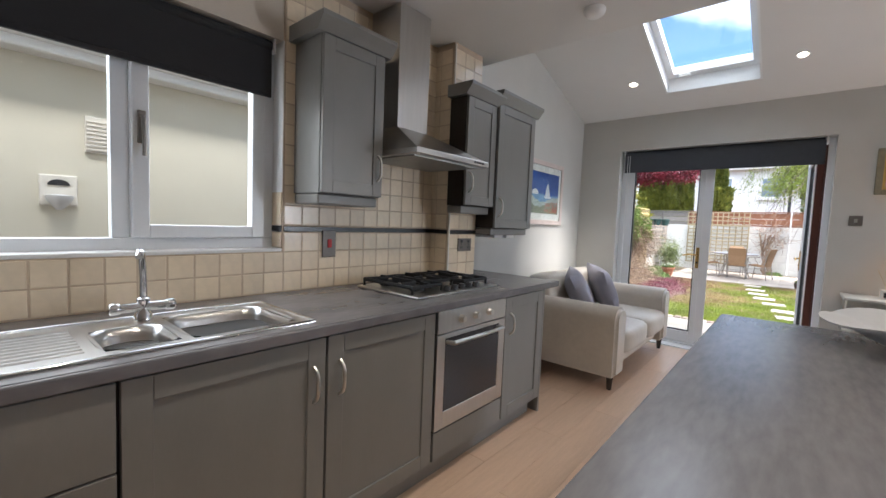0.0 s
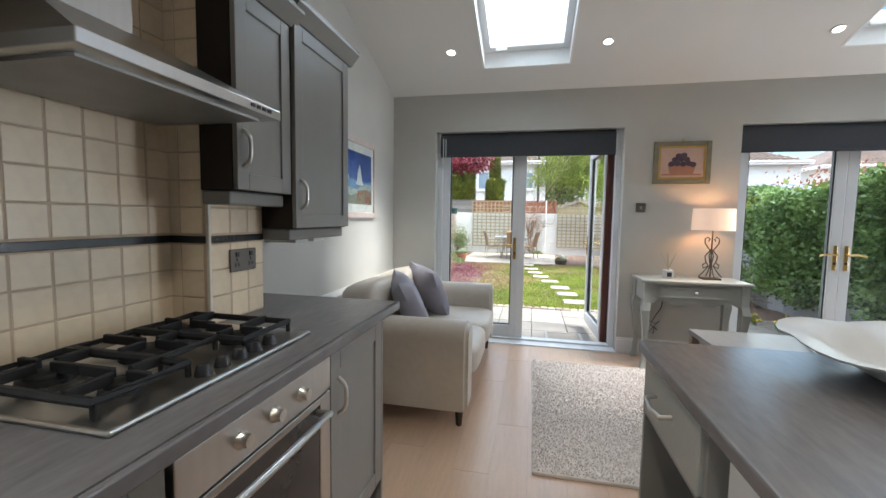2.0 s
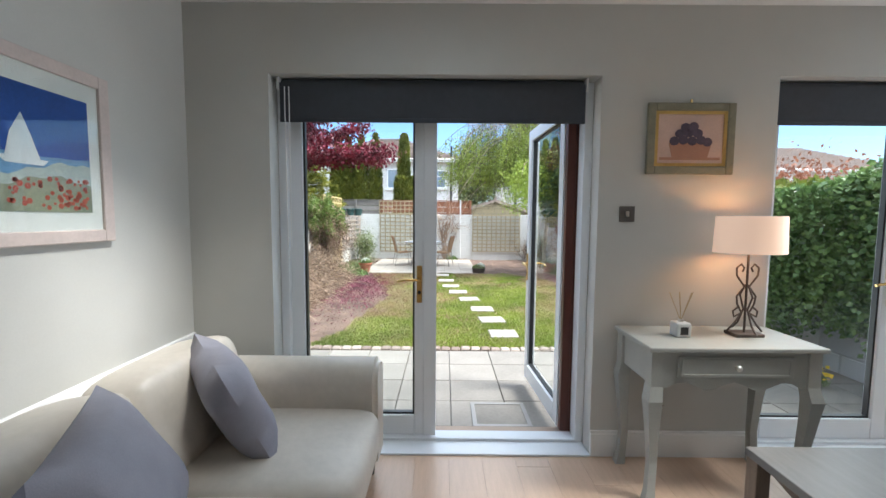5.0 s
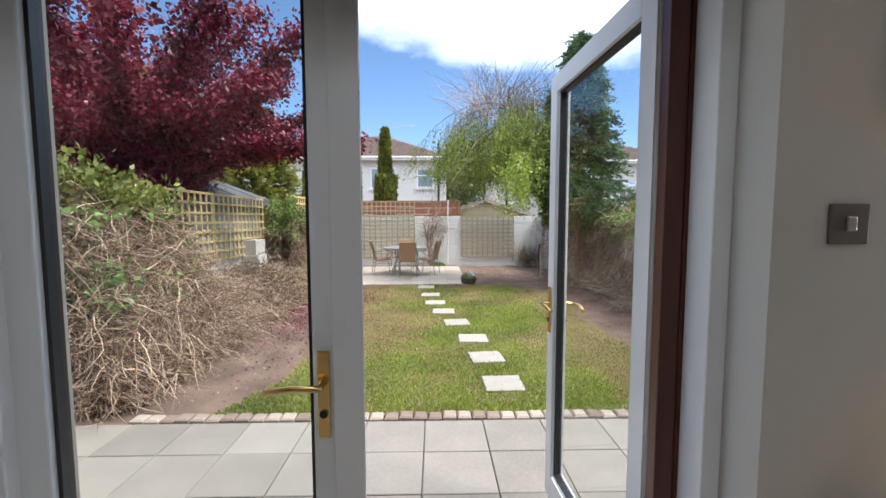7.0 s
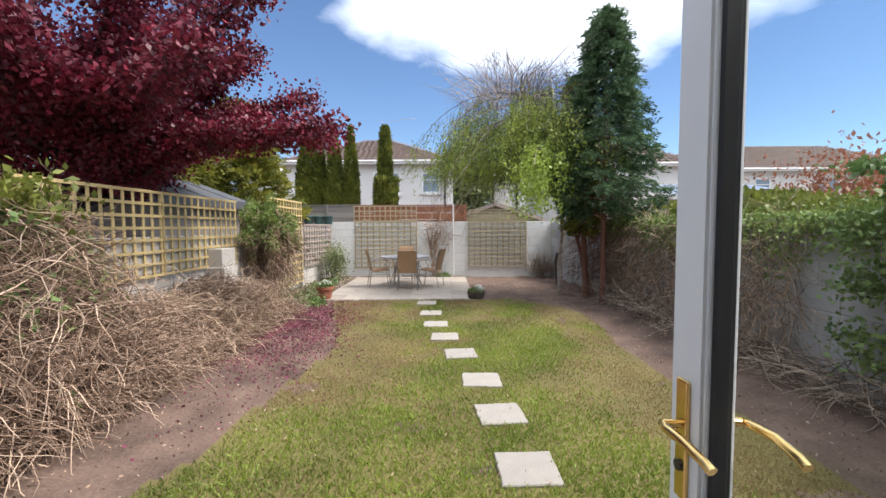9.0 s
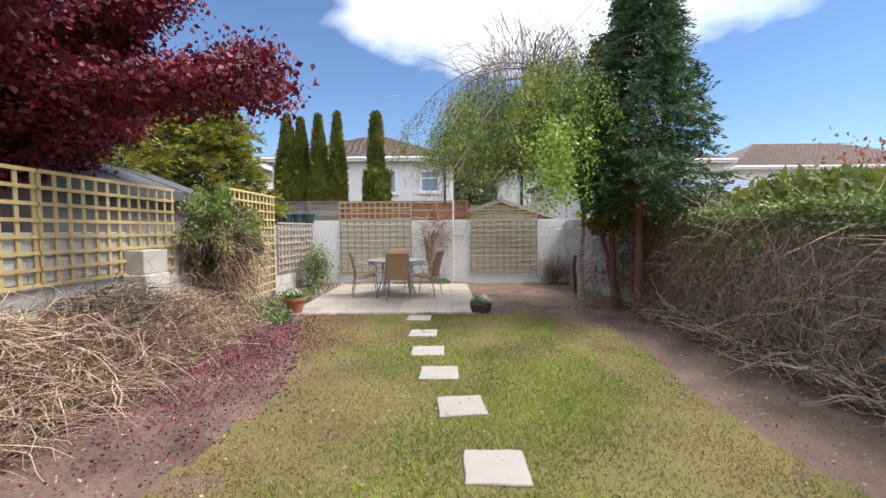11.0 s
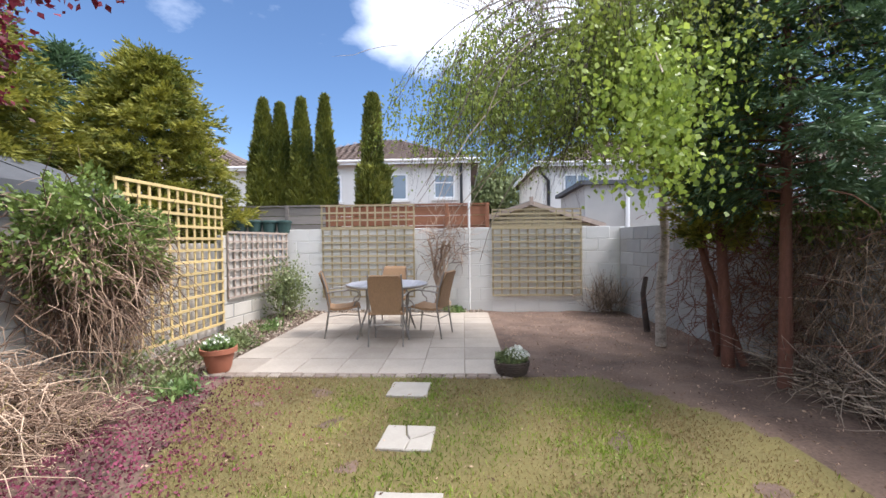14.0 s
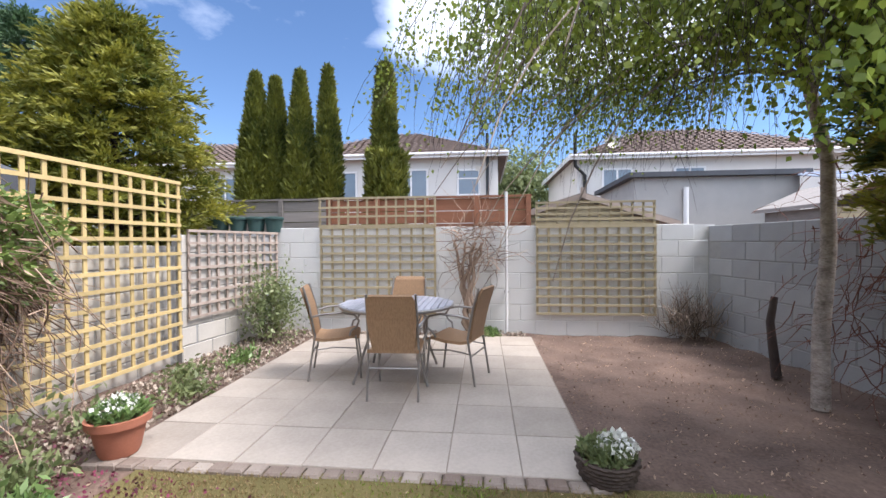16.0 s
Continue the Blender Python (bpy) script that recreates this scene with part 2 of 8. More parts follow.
DRYGRASS = leaf_mat("dry_grass_blades", (0.20, 0.135, 0.06), (0.40, 0.31, 0.15), 0.7, 0.3, 1.1)
BLOCKW = mat("white_painted_block", (0.70, 0.70, 0.68), 0.85, vary=0.06, scale=4, bump=0.25, fine=80, rand=0.05)
BLOCKG = mat("grey_concrete_block", (0.36, 0.365, 0.37), 0.95, vary=0.16, scale=4, bump=0.35, fine=80, rand=0.4)
BLOCKL = mat("pale_concrete_block", (0.53, 0.50, 0.45), 0.95, vary=0.16, scale=4, bump=0.35, fine=80, rand=0.3)
MORTAR = mat("mortar", (0.32, 0.32, 0.31), 0.95)
# greyer, darker SLAB; the shade of the house is put into its colour
PAVE_SHADED = mat("house_shaded_paving", (0.215, 0.195, 0.17), 0.85, vary=0.2, scale=2.6, bump=0.25, fine=45, rand=0.35, tint=(0.285, 0.26, 0.23))
JOINT = mat("sandy_joint", (0.27, 0.225, 0.18), 0.95, vary=0.25, scale=6)
MORTARW = mat("white_painted_mortar", (0.68, 0.68, 0.66), 0.95)
TRELLIS = mat("yellow_treated_softwood", (0.58, 0.44, 0.20), 0.75, vary=0.2, scale=9, bump=0.15, rand=0.35)
TRELLISP = mat("pale_weathered_softwood", (0.42, 0.355, 0.225), 0.8, vary=0.2, scale=9, bump=0.15, rand=0.35)
TRELLISG = mat("grey_weathered_trellis", (0.38, 0.305, 0.255), 0.85, vary=0.25, scale=9, bump=0.15, rand=0.35)
FENCEG = mat("grey_weathered_fence", (0.26, 0.235, 0.215), 0.9, vary=0.3, scale=4, bump=0.2, rand=0.4, stretch=(0.6, 1, 8))
FENCEB = mat("red_brown_fence", (0.23, 0.10, 0.055), 0.85, vary=0.3, scale=4, bump=0.2, rand=0.4, stretch=(0.6, 1, 8))
TWIG = mat("dry_twigs", (0.20, 0.12, 0.08), 0.9, vary=0.4, bump=0, island=0.95, tint=(0.50, 0.355, 0.255))
TWIGD = mat("dark_ivy_stems", (0.16, 0.12, 0.09), 0.9, vary=0.3, bump=0, island=0.9, tint=(0.46, 0.37, 0.29))
BARKRED = mat("red_brown_bark", (0.15, 0.065, 0.045), 0.9, vary=0.4, scale=9, bump=0.8, fine=40, stretch=(3, 3, 0.7))
BARKBIRCH = mat("silver_birch_bark", (0.17, 0.13, 0.105), 0.85, vary=0.6, scale=7, bump=0.5, fine=40, stretch=(1.2, 1.2, 2.2), tint=(0.62, 0.55, 0.49))
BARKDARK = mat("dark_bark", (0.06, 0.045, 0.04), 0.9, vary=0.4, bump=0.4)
MAPLE = leaf_mat("purple_maple_leaves", (0.018, 0.003, 0.007), (0.30, 0.026, 0.055), 0.45, 0.25, 3.0)
PETAL = leaf_mat("fallen_red_petals", (0.08, 0.025, 0.035), (0.30, 0.06, 0.12), 0.7, 0.1)
BIRCHL = leaf_mat("fresh_birch_leaves", (0.11, 0.17, 0.025), (0.43, 0.50, 0.09), 0.45, 0.45, 1.6)
LIMEL = leaf_mat("young_birch_leaves", (0.14, 0.22, 0.03), (0.45, 0.55, 0.10), 0.4, 0.5, 2.5)
CONIFL = leaf_mat("dark_conifer_sprays", (0.022, 0.055, 0.026), (0.15, 0.24, 0.105), 0.6, 0.2, 3.0)
CYPL = leaf_mat("cypress_sprays", (0.03, 0.055, 0.01), (0.27, 0.28, 0.045), 0.6, 0.15, 2.2)
GOLDL = leaf_mat("golden_conifer_sprays", (0.045, 0.08, 0.014), (0.44, 0.41, 0.06), 0.6, 0.3, 2.0)
IVYL = leaf_mat("ivy_leaves", (0.05, 0.11, 0.03), (0.30, 0.42, 0.14), 0.4, 0.3)
OLIVEL = leaf_mat("olive_climber_leaves", (0.065, 0.115, 0.022), (0.32, 0.42, 0.11), 0.5, 0.25)
SHRUBL = leaf_mat("light_shrub_leaves", (0.10, 0.14, 0.05), (0.32, 0.36, 0.16), 0.5, 0.3)
HEDGEL = leaf_mat("yellow_green_hedge", (0.07, 0.10, 0.015), (0.26, 0.28, 0.05), 0.5, 0.3)
TERRA = mat("terracotta", (0.42, 0.16, 0.095), 0.75, vary=0.15, scale=9, bump=0.1)
WICKER = mat("dark_wicker", (0.07, 0.05, 0.04), 0.8, vary=0.4, bump=0.3)
FLOWERW = mat("white_petals", (0.8, 0.8, 0.74), 0.7, bump=0)
FLOWERY = mat("yellow_petals", (0.8, 0.55, 0.03), 0.7, bump=0)
RATTAN = mat("tan_rattan_weave", (0.35, 0.215, 0.115), 0.7, vary=0.35, scale=18, bump=0.4, fine=90, stretch=(6, 6, 0.8))
ALU = mat("grey_steel_tube", (0.33, 0.31, 0.29), 0.4, 0.7, vary=0.1, bump=0.02)
SLATS = mat("blue_grey_table_slat", (0.38, 0.38, 0.42), 0.5, vary=0.2, scale=6, bump=0.1, rand=0.6)
FELT = mat("grey_roofing_felt", (0.085, 0.09, 0.10), 0.9, vary=0.25, scale=3, bump=0.3)
BLUEROOF = mat("blue_corrugated_sheet", (0.10, 0.14, 0.24), 0.5, vary=0.15)
BIN = mat("dark_green_plastic", (0.03, 0.065, 0.06), 0.5)
GRAVEL = mat("buff_gravel", (0.30, 0.23, 0.17), 0.95, vary=0.3, island=0.8, bump=0.2, tint=(0.5, 0.42, 0.34))
PICBLUE = mat("print_sky_blue", (0.025, 0.08, 0.34), 0.4, vary=0.35, scale=5, bump=0)
PICWHITE = mat("print_white", (0.7, 0.72, 0.74), 0.4, bump=0)
PICGREEN = mat("print_meadow", (0.26, 0.30, 0.24), 0.4, vary=0.4, scale=12, bump=0, tint=(0.36, 0.36, 0.24))
PICRED = mat("print_poppies", (0.42, 0.08, 0.05), 0.4, vary=0.3, scale=30, bump=0)
PICFRAME = mat("limed_pink_wood", (0.58, 0.49, 0.45), 0.6, vary=0.12, scale=12, bump=0.1)
MOUNT = mat("white_card", (0.78, 0.77, 0.74), 0.8, bump=0)
GILT = mat("gilt_slip", (0.50, 0.33, 0.10), 0.4, 0.5, vary=0.2)
OLIVEF = mat("olive_green_frame", (0.20, 0.19, 0.13), 0.55, vary=0.25, scale=15, bump=0.1)
PINKP = mat("faded_pink_print", (0.55, 0.40, 0.34), 0.6, vary=0.15, scale=12, bump=0)
PLUM = mat("plum_print", (0.075, 0.055, 0.085), 0.6, vary=0.4, scale=40, bump=0)
CLAYP = mat("clay_print", (0.36, 0.19, 0.13), 0.6, bump=0)


rng0 = np.random.default_rng(5)


# ---- builders ----
def box(bm, x0, y0, z0, x1, y1, z1, bevel=0.0):
    m = Matrix.Translation(((x0 + x1) / 2, (y0 + y1) / 2, (z0 + z1) / 2)) @ Matrix.Diagonal((abs(x1 - x0), abs(y1 - y0), abs(z1 - z0), 1))
    r = bmesh.ops.create_cube(bm, size=1, matrix=m)
    if bevel:
        edges = list({e for v in r["verts"] for e in v.link_edges})
        bmesh.ops.bevel(bm, geom=edges, offset=bevel, segments=2, profile=0.5, affect="EDGES")
    return bm


def boxes(*dims, bevel=0.0):
    bm = bmesh.new()
    for d in dims:
        box(bm, *d, bevel=bevel)
    return bm


def prism(bm, pts, axis, a, b):
    """A profile of (u, v) points drawn out from a to b along an axis."""
    def at(u, v, w):
        return (w, u, v) if axis == "x" else (u, w, v) if axis == "y" else (u, v, w)
    lo = [bm.verts.new(at(u, v, a)) for u, v in pts]
    hi = [bm.verts.new(at(u, v, b)) for u, v in pts]
    bm.faces.new(lo), bm.faces.new(hi[::-1])
    n = len(pts)
    for i in range(n):
        bm.faces.new((lo[i], hi[i], hi[(i + 1) % n], lo[(i + 1) % n]))
    bmesh.ops.recalc_face_normals(bm, faces=bm.faces)
    return bm


def tube(bm, pts, radius, sides=8, taper=None):
    """A round bar along points; taper: the radius at the end."""
    pts = [Vector(p) for p in pts]
    rings, ref = [], Vector((0.31, 0.87, 0.38)).normalized()
    for i, p in enumerate(pts):
        d = (pts[min(i + 1, len(pts) - 1)] - pts[max(i - 1, 0)]).normalized()
        u = d.cross(ref).normalized()
        v = d.cross(u)
        r = radius if taper is None else radius + (taper - radius) * i / (len(pts) - 1)
        rings.append([bm.verts.new(p + r * (math.cos(a) * u + math.sin(a) * v)) for a in (2 * math.pi * k / sides for k in range(sides))])
    for a, b in zip(rings, rings[1:]):
        for k in range(sides):
            bm.faces.new((a[k], a[(k + 1) % sides], b[(k + 1) % sides], b[k]))
    bm.faces.new(rings[0][::-1]), bm.faces.new(rings[-1])
    return bm


def lathe(bm, profile, cx, cy, sides=24, wave=0.0, waves=5):
    """A turned shape from (radius, height) points."""
    rings = []
    for r, z in profile:
        rings.append([bm.verts.new((cx + r * (1 + wave * math.sin(waves * a)) * math.cos(a), cy + r * (1 + wave * math.sin(waves * a)) * math.sin(a), z + wave * r * 0.5 * math.cos(waves * a))) for a in (2 * math.pi * k / sides for k in range(sides))])
    for a, b in zip(rings, rings[1:]):
        for k in range(sides):
            bm.faces.new((a[k], a[(k + 1) % sides], b[(k + 1) % sides], b[k]))
    bm.faces.new(rings[0][::-1]), bm.faces.new(rings[-1])
    return bm


def arc(cx, cy, r, a0, a1, n=10):
    return [(cx + r * math.cos(radians(a0 + (a1 - a0) * i / n)), cy + r * math.sin(radians(a0 + (a1 - a0) * i / n))) for i in range(n + 1)]


def cushion(bm, cx, cy, cz, sx, sy, sz, m=None, n=10, puff=2.6, soft_=0.9):
    """A stuffed block: a rounded superellipsoid."""
    r = bmesh.ops.create_cube(bm, size=2)
    es = list({e for v in r["verts"] for e in v.link_edges})
    bmesh.ops.subdivide_edges(bm, edges=es, cuts=n - 1, use_grid_fill=True)
    done = bm.verts[:] if len(bm.verts) < 8 * n * n else bm.verts[-(6 * n * n + 2):]
    for v in done:
        x, y, z = v.co
        k = (abs(x) ** puff + abs(y) ** puff + abs(z) ** puff) ** (1 / puff)
        mx = max(abs(x), abs(y), abs(z))
        s = mx / k if k else 1
        s = s ** soft_
        co = Vector((x * s * sx / 2, y * s * sy / 2, z * s * sz / 2))
        v.co = (m @ co if m else co) + Vector((cx, cy, cz))
    return bm


def pillow(bm, size, thick, m, where):
    """A square pillow pinched at its corners, standing in the yz plane of m."""
    n, sides = 12, []
    for s in (1, -1):
        rows = []
        for i in range(n + 1):
            row = []
            for j in range(n + 1):
                u, v = i / n * 2 - 1, j / n * 2 - 1
                t = thick / 2 * max(0, (1 - u ** 4) * (1 - v ** 4)) ** 0.55
                k = 1 - 0.07 * (1 - u * u) * abs(v) ** 3 - 0.07 * (1 - v * v) * abs(u) ** 3
                t += 0.006 * math.sin(5 * u + 3 * v * s) * (1 - u * u) * (1 - v * v)
                co = m @ Vector((s * t, u * size / 2 * k, v * size / 2 * k)) + Vector(where)
                row.append(bm.verts.new(co))
            rows.append(row)
        for i in range(n):
            for j in range(n):
                bm.faces.new((rows[i][j], rows[i + 1][j], rows[i + 1][j + 1], rows[i][j + 1]))
    bmesh.ops.remove_doubles(bm, verts=bm.verts[:], dist=0.0005)
    bmesh.ops.recalc_face_normals(bm, faces=bm.faces[:])
    return bm


def part(name, bm, material, parent=None, label="", smooth=False):
    me = bpy.data.meshes.new(name)
    bm.to_mesh(me)
    bm.free()
    me.materials.append(material)
    if smooth:
        me.polygons.foreach_set("use_smooth", [True] * len(me.polygons))
        me.set_sharp_from_angle(angle=radians(52))
    o = new(name, me)
    if parent:
        o.parent = parent
    if label:
        o["label"] = label
    return o


def thing(name, where=(0, 0, 0), label="", category="", group="", kind="", turn=0):
    e = new(name)
    e.empty_display_size = 0.1
    e.matrix_basis = pose(*where, 0, 0, turn)
    return tagged(e, label, category, group, kind)


def setting(name, bm, material, label="", smooth=False):
    return tagged(part(name, bm, material, None, label, smooth), kind="structure", category=name.split("_")[0])


def pieces(name, spots, size, material, parent, bevel=0.004, seed=3, jitter=0.0):
    """Like pieces that share one mesh: spots are centres."""
    me = bpy.data.meshes.new(name)
    bm = bmesh.new()
    w, d, h = size
    b = bevel
    lo = [bm.verts.new((sx * w / 2, sy * d / 2, -h / 2)) for sx, sy in ((-1, -1), (1, -1), (1, 1), (-1, 1))]
    a1 = [bm.verts.new((sx * w / 2, sy * d / 2, h / 2 - b)) for sx, sy in ((-1, -1), (1, -1), (1, 1), (-1, 1))]
    a2 = [bm.verts.new((sx * (w / 2 - b), sy * (d / 2 - b), h / 2)) for sx, sy in ((-1, -1), (1, -1), (1, 1), (-1, 1))]
    for p, q in ((lo, a1), (a1, a2)):
        for k in range(4):
            bm.faces.new((p[k], p[(k + 1) % 4], q[(k + 1) % 4], q[k]))
    bm.faces.new(a2), bm.faces.new(lo[::-1])
    bm.to_mesh(me)
    bm.free()
    me.materials.append(material)
    rng = random.Random(seed)
    for s in spots:
        o = new(name, me)
        o.parent = parent
        x, y, z, *turn = s
        rx, ry, rz = turn if turn else (0, 0, 0)
        o.matrix_basis = pose(x, y, z + rng.uniform(-jitter, jitter), rx, ry, rz + rng.uniform(-40, 40) * jitter)


def raw_mesh(name, verts, faces, material, smooth=False):
    """A mesh from arrays: verts (n, 3), faces (m, k)."""
    me = bpy.data.meshes.new(name)
    m, k = faces.shape
    me.vertices.add(len(verts)), me.loops.add(m * k), me.polygons.add(m)
    me.vertices.foreach_set("co", verts.astype(np.float32).ravel())
    me.loops.foreach_set("vertex_index", faces.astype(np.int32).ravel())
    me.polygons.foreach_set("loop_start", np.arange(0, m * k, k, dtype=np.int32))
    me.polygons.foreach_set("loop_total", np.full(m, k, dtype=np.int32))
    if smooth:
        me.polygons.foreach_set("use_smooth", np.ones(m, dtype=bool))
    me.update(calc_edges=True)
    me.materials.append(material)
    return me


def leaves(name, pts, dirs, length, width, material, parent=None, seed=1, spread=0.8):
    """Many small pointed leaves at points, along rough directions."""
    rng = np.random.default_rng(seed)
    n = len(pts)
    d = dirs + rng.normal(0, spread, (n, 3))
    d /= np.linalg.norm(d, axis=1, keepdims=True) + 1e-9
    s = np.cross(d, rng.normal(0, 1, (n, 3)))
    s /= np.linalg.norm(s, axis=1, keepdims=True) + 1e-9
    up = np.cross(s, d)
    k = rng.uniform(0.6, 1.35, (n, 1))
    L, W = length * k, width * k
    v = np.stack([pts, pts + d * L * 0.45 + s * W * 0.5 + up * W * 0.12, pts + d * L, pts + d * L * 0.45 - s * W * 0.5 + up * W * 0.12], axis=1).reshape(-1, 3)
    f = np.arange(4 * n).reshape(n, 4)
    o = new(name, raw_mesh(name, v, f, material))
    if parent:
        o.parent = parent
    return o


def twigs(name, starts, dirs, length, radius, material, parent=None, seed=1, bend=0.35, segs=4, sag=0.0):
    """Many thin crooked three-sided twigs."""
    rng = np.random.default_rng(seed)
    n = len(starts)
    d = dirs / (np.linalg.norm(dirs, axis=1, keepdims=True) + 1e-9)
    L = length * rng.uniform(0.5, 1.4, (n, 1))
    p, rows = starts.copy(), []
    for i in range(segs + 1):
        s = np.cross(d, np.array([0.3, 0.5, 0.81]))
        s /= np.linalg.norm(s, axis=1, keepdims=True) + 1e-9
        u = np.cross(d, s)
        r = radius * (1 - 0.75 * i / segs)
        rows.append(np.stack([p + r * (math.cos(a) * s + math.sin(a) * u) for a in (0, 2.1, 4.2)], axis=1))
        p = p + d * L / segs
        d = d + rng.normal(0, bend, (n, 3)) + np.array([0, 0, -sag])
        d /= np.linalg.norm(d, axis=1, keepdims=True) + 1e-9
    v = np.stack(rows, axis=1).reshape(-1, 3)
    base = (np.arange(n) * (segs + 1) * 3)[:, None, None]
    cell = []
    for i in range(segs):
        for k in range(3):
            cell.append((i * 3 + k, i * 3 + (k + 1) % 3, (i + 1) * 3 + (k + 1) % 3, (i + 1) * 3 + k))
    f = (base + np.array(cell)[None]).reshape(-1, 4)
    o = new(name, raw_mesh(name, v, f, material))
    if parent:
        o.parent = parent
    return o

# ---- the house ----
G = -0.06
SLOPE = 0.31


def roof_z(y):
    return 2.59 + SLOPE * (5.4 - y)


floor = setting("floor", boxes((-0.6, -4.2, -0.12, 7.2, 5.75, -0.012)), mat("floor_base", (0.42, 0.31, 0.23), 0.6), "pale oak laminate floor")

# garden wall of the room, with two door openings
D1, D2, HEAD = (0.16, 2.03), (3.02, 4.88), 2.21
wb = bmesh.new()
for x0, x1 in ((-0.6, D1[0]), (D1[1], D2[0]), (D2[1], 7.2)):
    box(wb, x0, 5.4, -0.12, x1, 5.72, HEAD)
box(wb, -0.6, 5.4, HEAD, 7.2, 5.72, 2.60)
setting("wall_north", wb, WALL, "warm grey painted wall")
setting("wall_north_outer", boxes((-3.2, 5.72, -0.3, D1[0] - 0.02, 5.80, 2.72), (D1[1] + 0.02, 5.72, -0.3, D2[0] - 0.02, 5.80, 2.72), (D2[1] + 0.02, 5.72, -0.3, 8.0, 5.80, 2.72), (D1[0] - 0.02, 5.72, HEAD + 0.02, D1[1] + 0.02, 5.80, 2.72), (D2[0] - 0.02, 5.72, HEAD + 0.02, D2[1] + 0.02, 5.80, 2.72)), RENDER, "cream rendered house wall")
wl_ = bmesh.new()
prism(wl_, [(2.73, -0.12), (5.4, -0.12), (5.4, roof_z(5.4) + 0.1), (2.73, roof_z(2.73) + 0.1)], "x", -0.55, -0.31)
setting("wall_west", wl_, WALL, "warm grey painted wall")
# kitchen wall with its window opening
KW = (-1.35, 1.33)
kb = boxes((-0.55, -4.2, -0.12, -0.16, KW[0], 2.5), (-0.55, KW[1], -0.12, -0.16, 2.73, 2.5), (-0.55, KW[0], -0.12, -0.16, KW[1], 1.115), (-0.55, KW[0], 2.13, -0.16, KW[1], 2.5))
setting("wall_kitchen", kb, KWALL, "cream painted kitchen wall")
setting("wall_pier", boxes((-0.16, 2.435, 0.0, 0.005, 2.735, 2.47)), KWALL, "boxed pier beside the hob")
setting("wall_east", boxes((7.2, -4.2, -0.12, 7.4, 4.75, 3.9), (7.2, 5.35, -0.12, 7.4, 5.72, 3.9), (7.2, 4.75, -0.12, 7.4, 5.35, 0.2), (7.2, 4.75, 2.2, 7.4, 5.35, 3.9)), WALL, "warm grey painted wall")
setting("wall_south", boxes((-0.6, -4.4, -0.12, 7.4, -4.2, 2.6)), WALL, "warm grey painted wall")
# unseen east window, added with its lamp to brighten the west wall and cabinets
w2 = tagged(thing("window_2", label="unseen narrow side window, added to light the west wall", category="window"), kind="structure")
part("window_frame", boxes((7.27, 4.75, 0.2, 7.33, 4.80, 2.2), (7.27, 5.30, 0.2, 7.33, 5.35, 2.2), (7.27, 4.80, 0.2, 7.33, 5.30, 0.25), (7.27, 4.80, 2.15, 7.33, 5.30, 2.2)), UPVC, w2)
area_lamp("added_side_fill", (7.24, 5.05, 1.2), (0, 3.4, 1.1), 0.5, 1.9, LAMP_SIDE_FILL, (0.97, 0.98, 1.0))
area_lamp("door_daylight", (1.1, 5.76, 1.1), (1.1, 0, 0.9), 1.5, 1.8, LAMP_DOOR * 0.18, (0.97, 0.99, 1.0))
area_lamp("closed_door_daylight", (3.95, 5.78, 1.1), (2.2, 0, 1.0), 1.4, 1.8, LAMP_DOOR, (0.95, 1.0, 0.98))
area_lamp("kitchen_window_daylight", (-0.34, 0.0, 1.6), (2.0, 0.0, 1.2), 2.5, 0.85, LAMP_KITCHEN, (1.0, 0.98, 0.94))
setting("ceiling", boxes((-0.6, -4.4, 2.47, 7.4, 2.87, 2.72)), CEIL, "flat white kitchen ceiling")
setting("bulkhead", boxes((-0.6, 2.80, 2.72, 7.4, 2.87, 3.6)), CEIL, "white bulkhead above the kitchen ceiling")

# unseen block over the kitchen, added to keep sun off the neighbouring wall
setting("upper_storey", boxes((-0.6, -4.4, 2.73, 7.4, 2.70, 5.3)), RENDER, "unseen rendered upper storey, added to shade the neighbouring wall")

# sloping ceiling with two rooflight openings
SKY = [(0.69, 1.47), (3.50, 4.28)]
Y0, Y1 = 5.04, 3.95
cs = bmesh.new()


def slab(bm, x0, x1, ya, yb, thick=0.24):
    prism(bm, [(ya, roof_z(ya)), (yb, roof_z(yb)), (yb, roof_z(yb) + thick), (ya, roof_z(ya) + thick)], "x", x0, x1)


slab(cs, -0.6, 7.4, 5.75, Y0), slab(cs, -0.6, 7.4, Y1, 2.8)
slab(cs, -0.6, SKY[0][0], Y0, Y1), slab(cs, SKY[0][1], SKY[1][0], Y0, Y1), slab(cs, SKY[1][1], 7.4, Y0, Y1)
setting("ceiling_sloping", cs, CEIL, "white sloping ceiling")

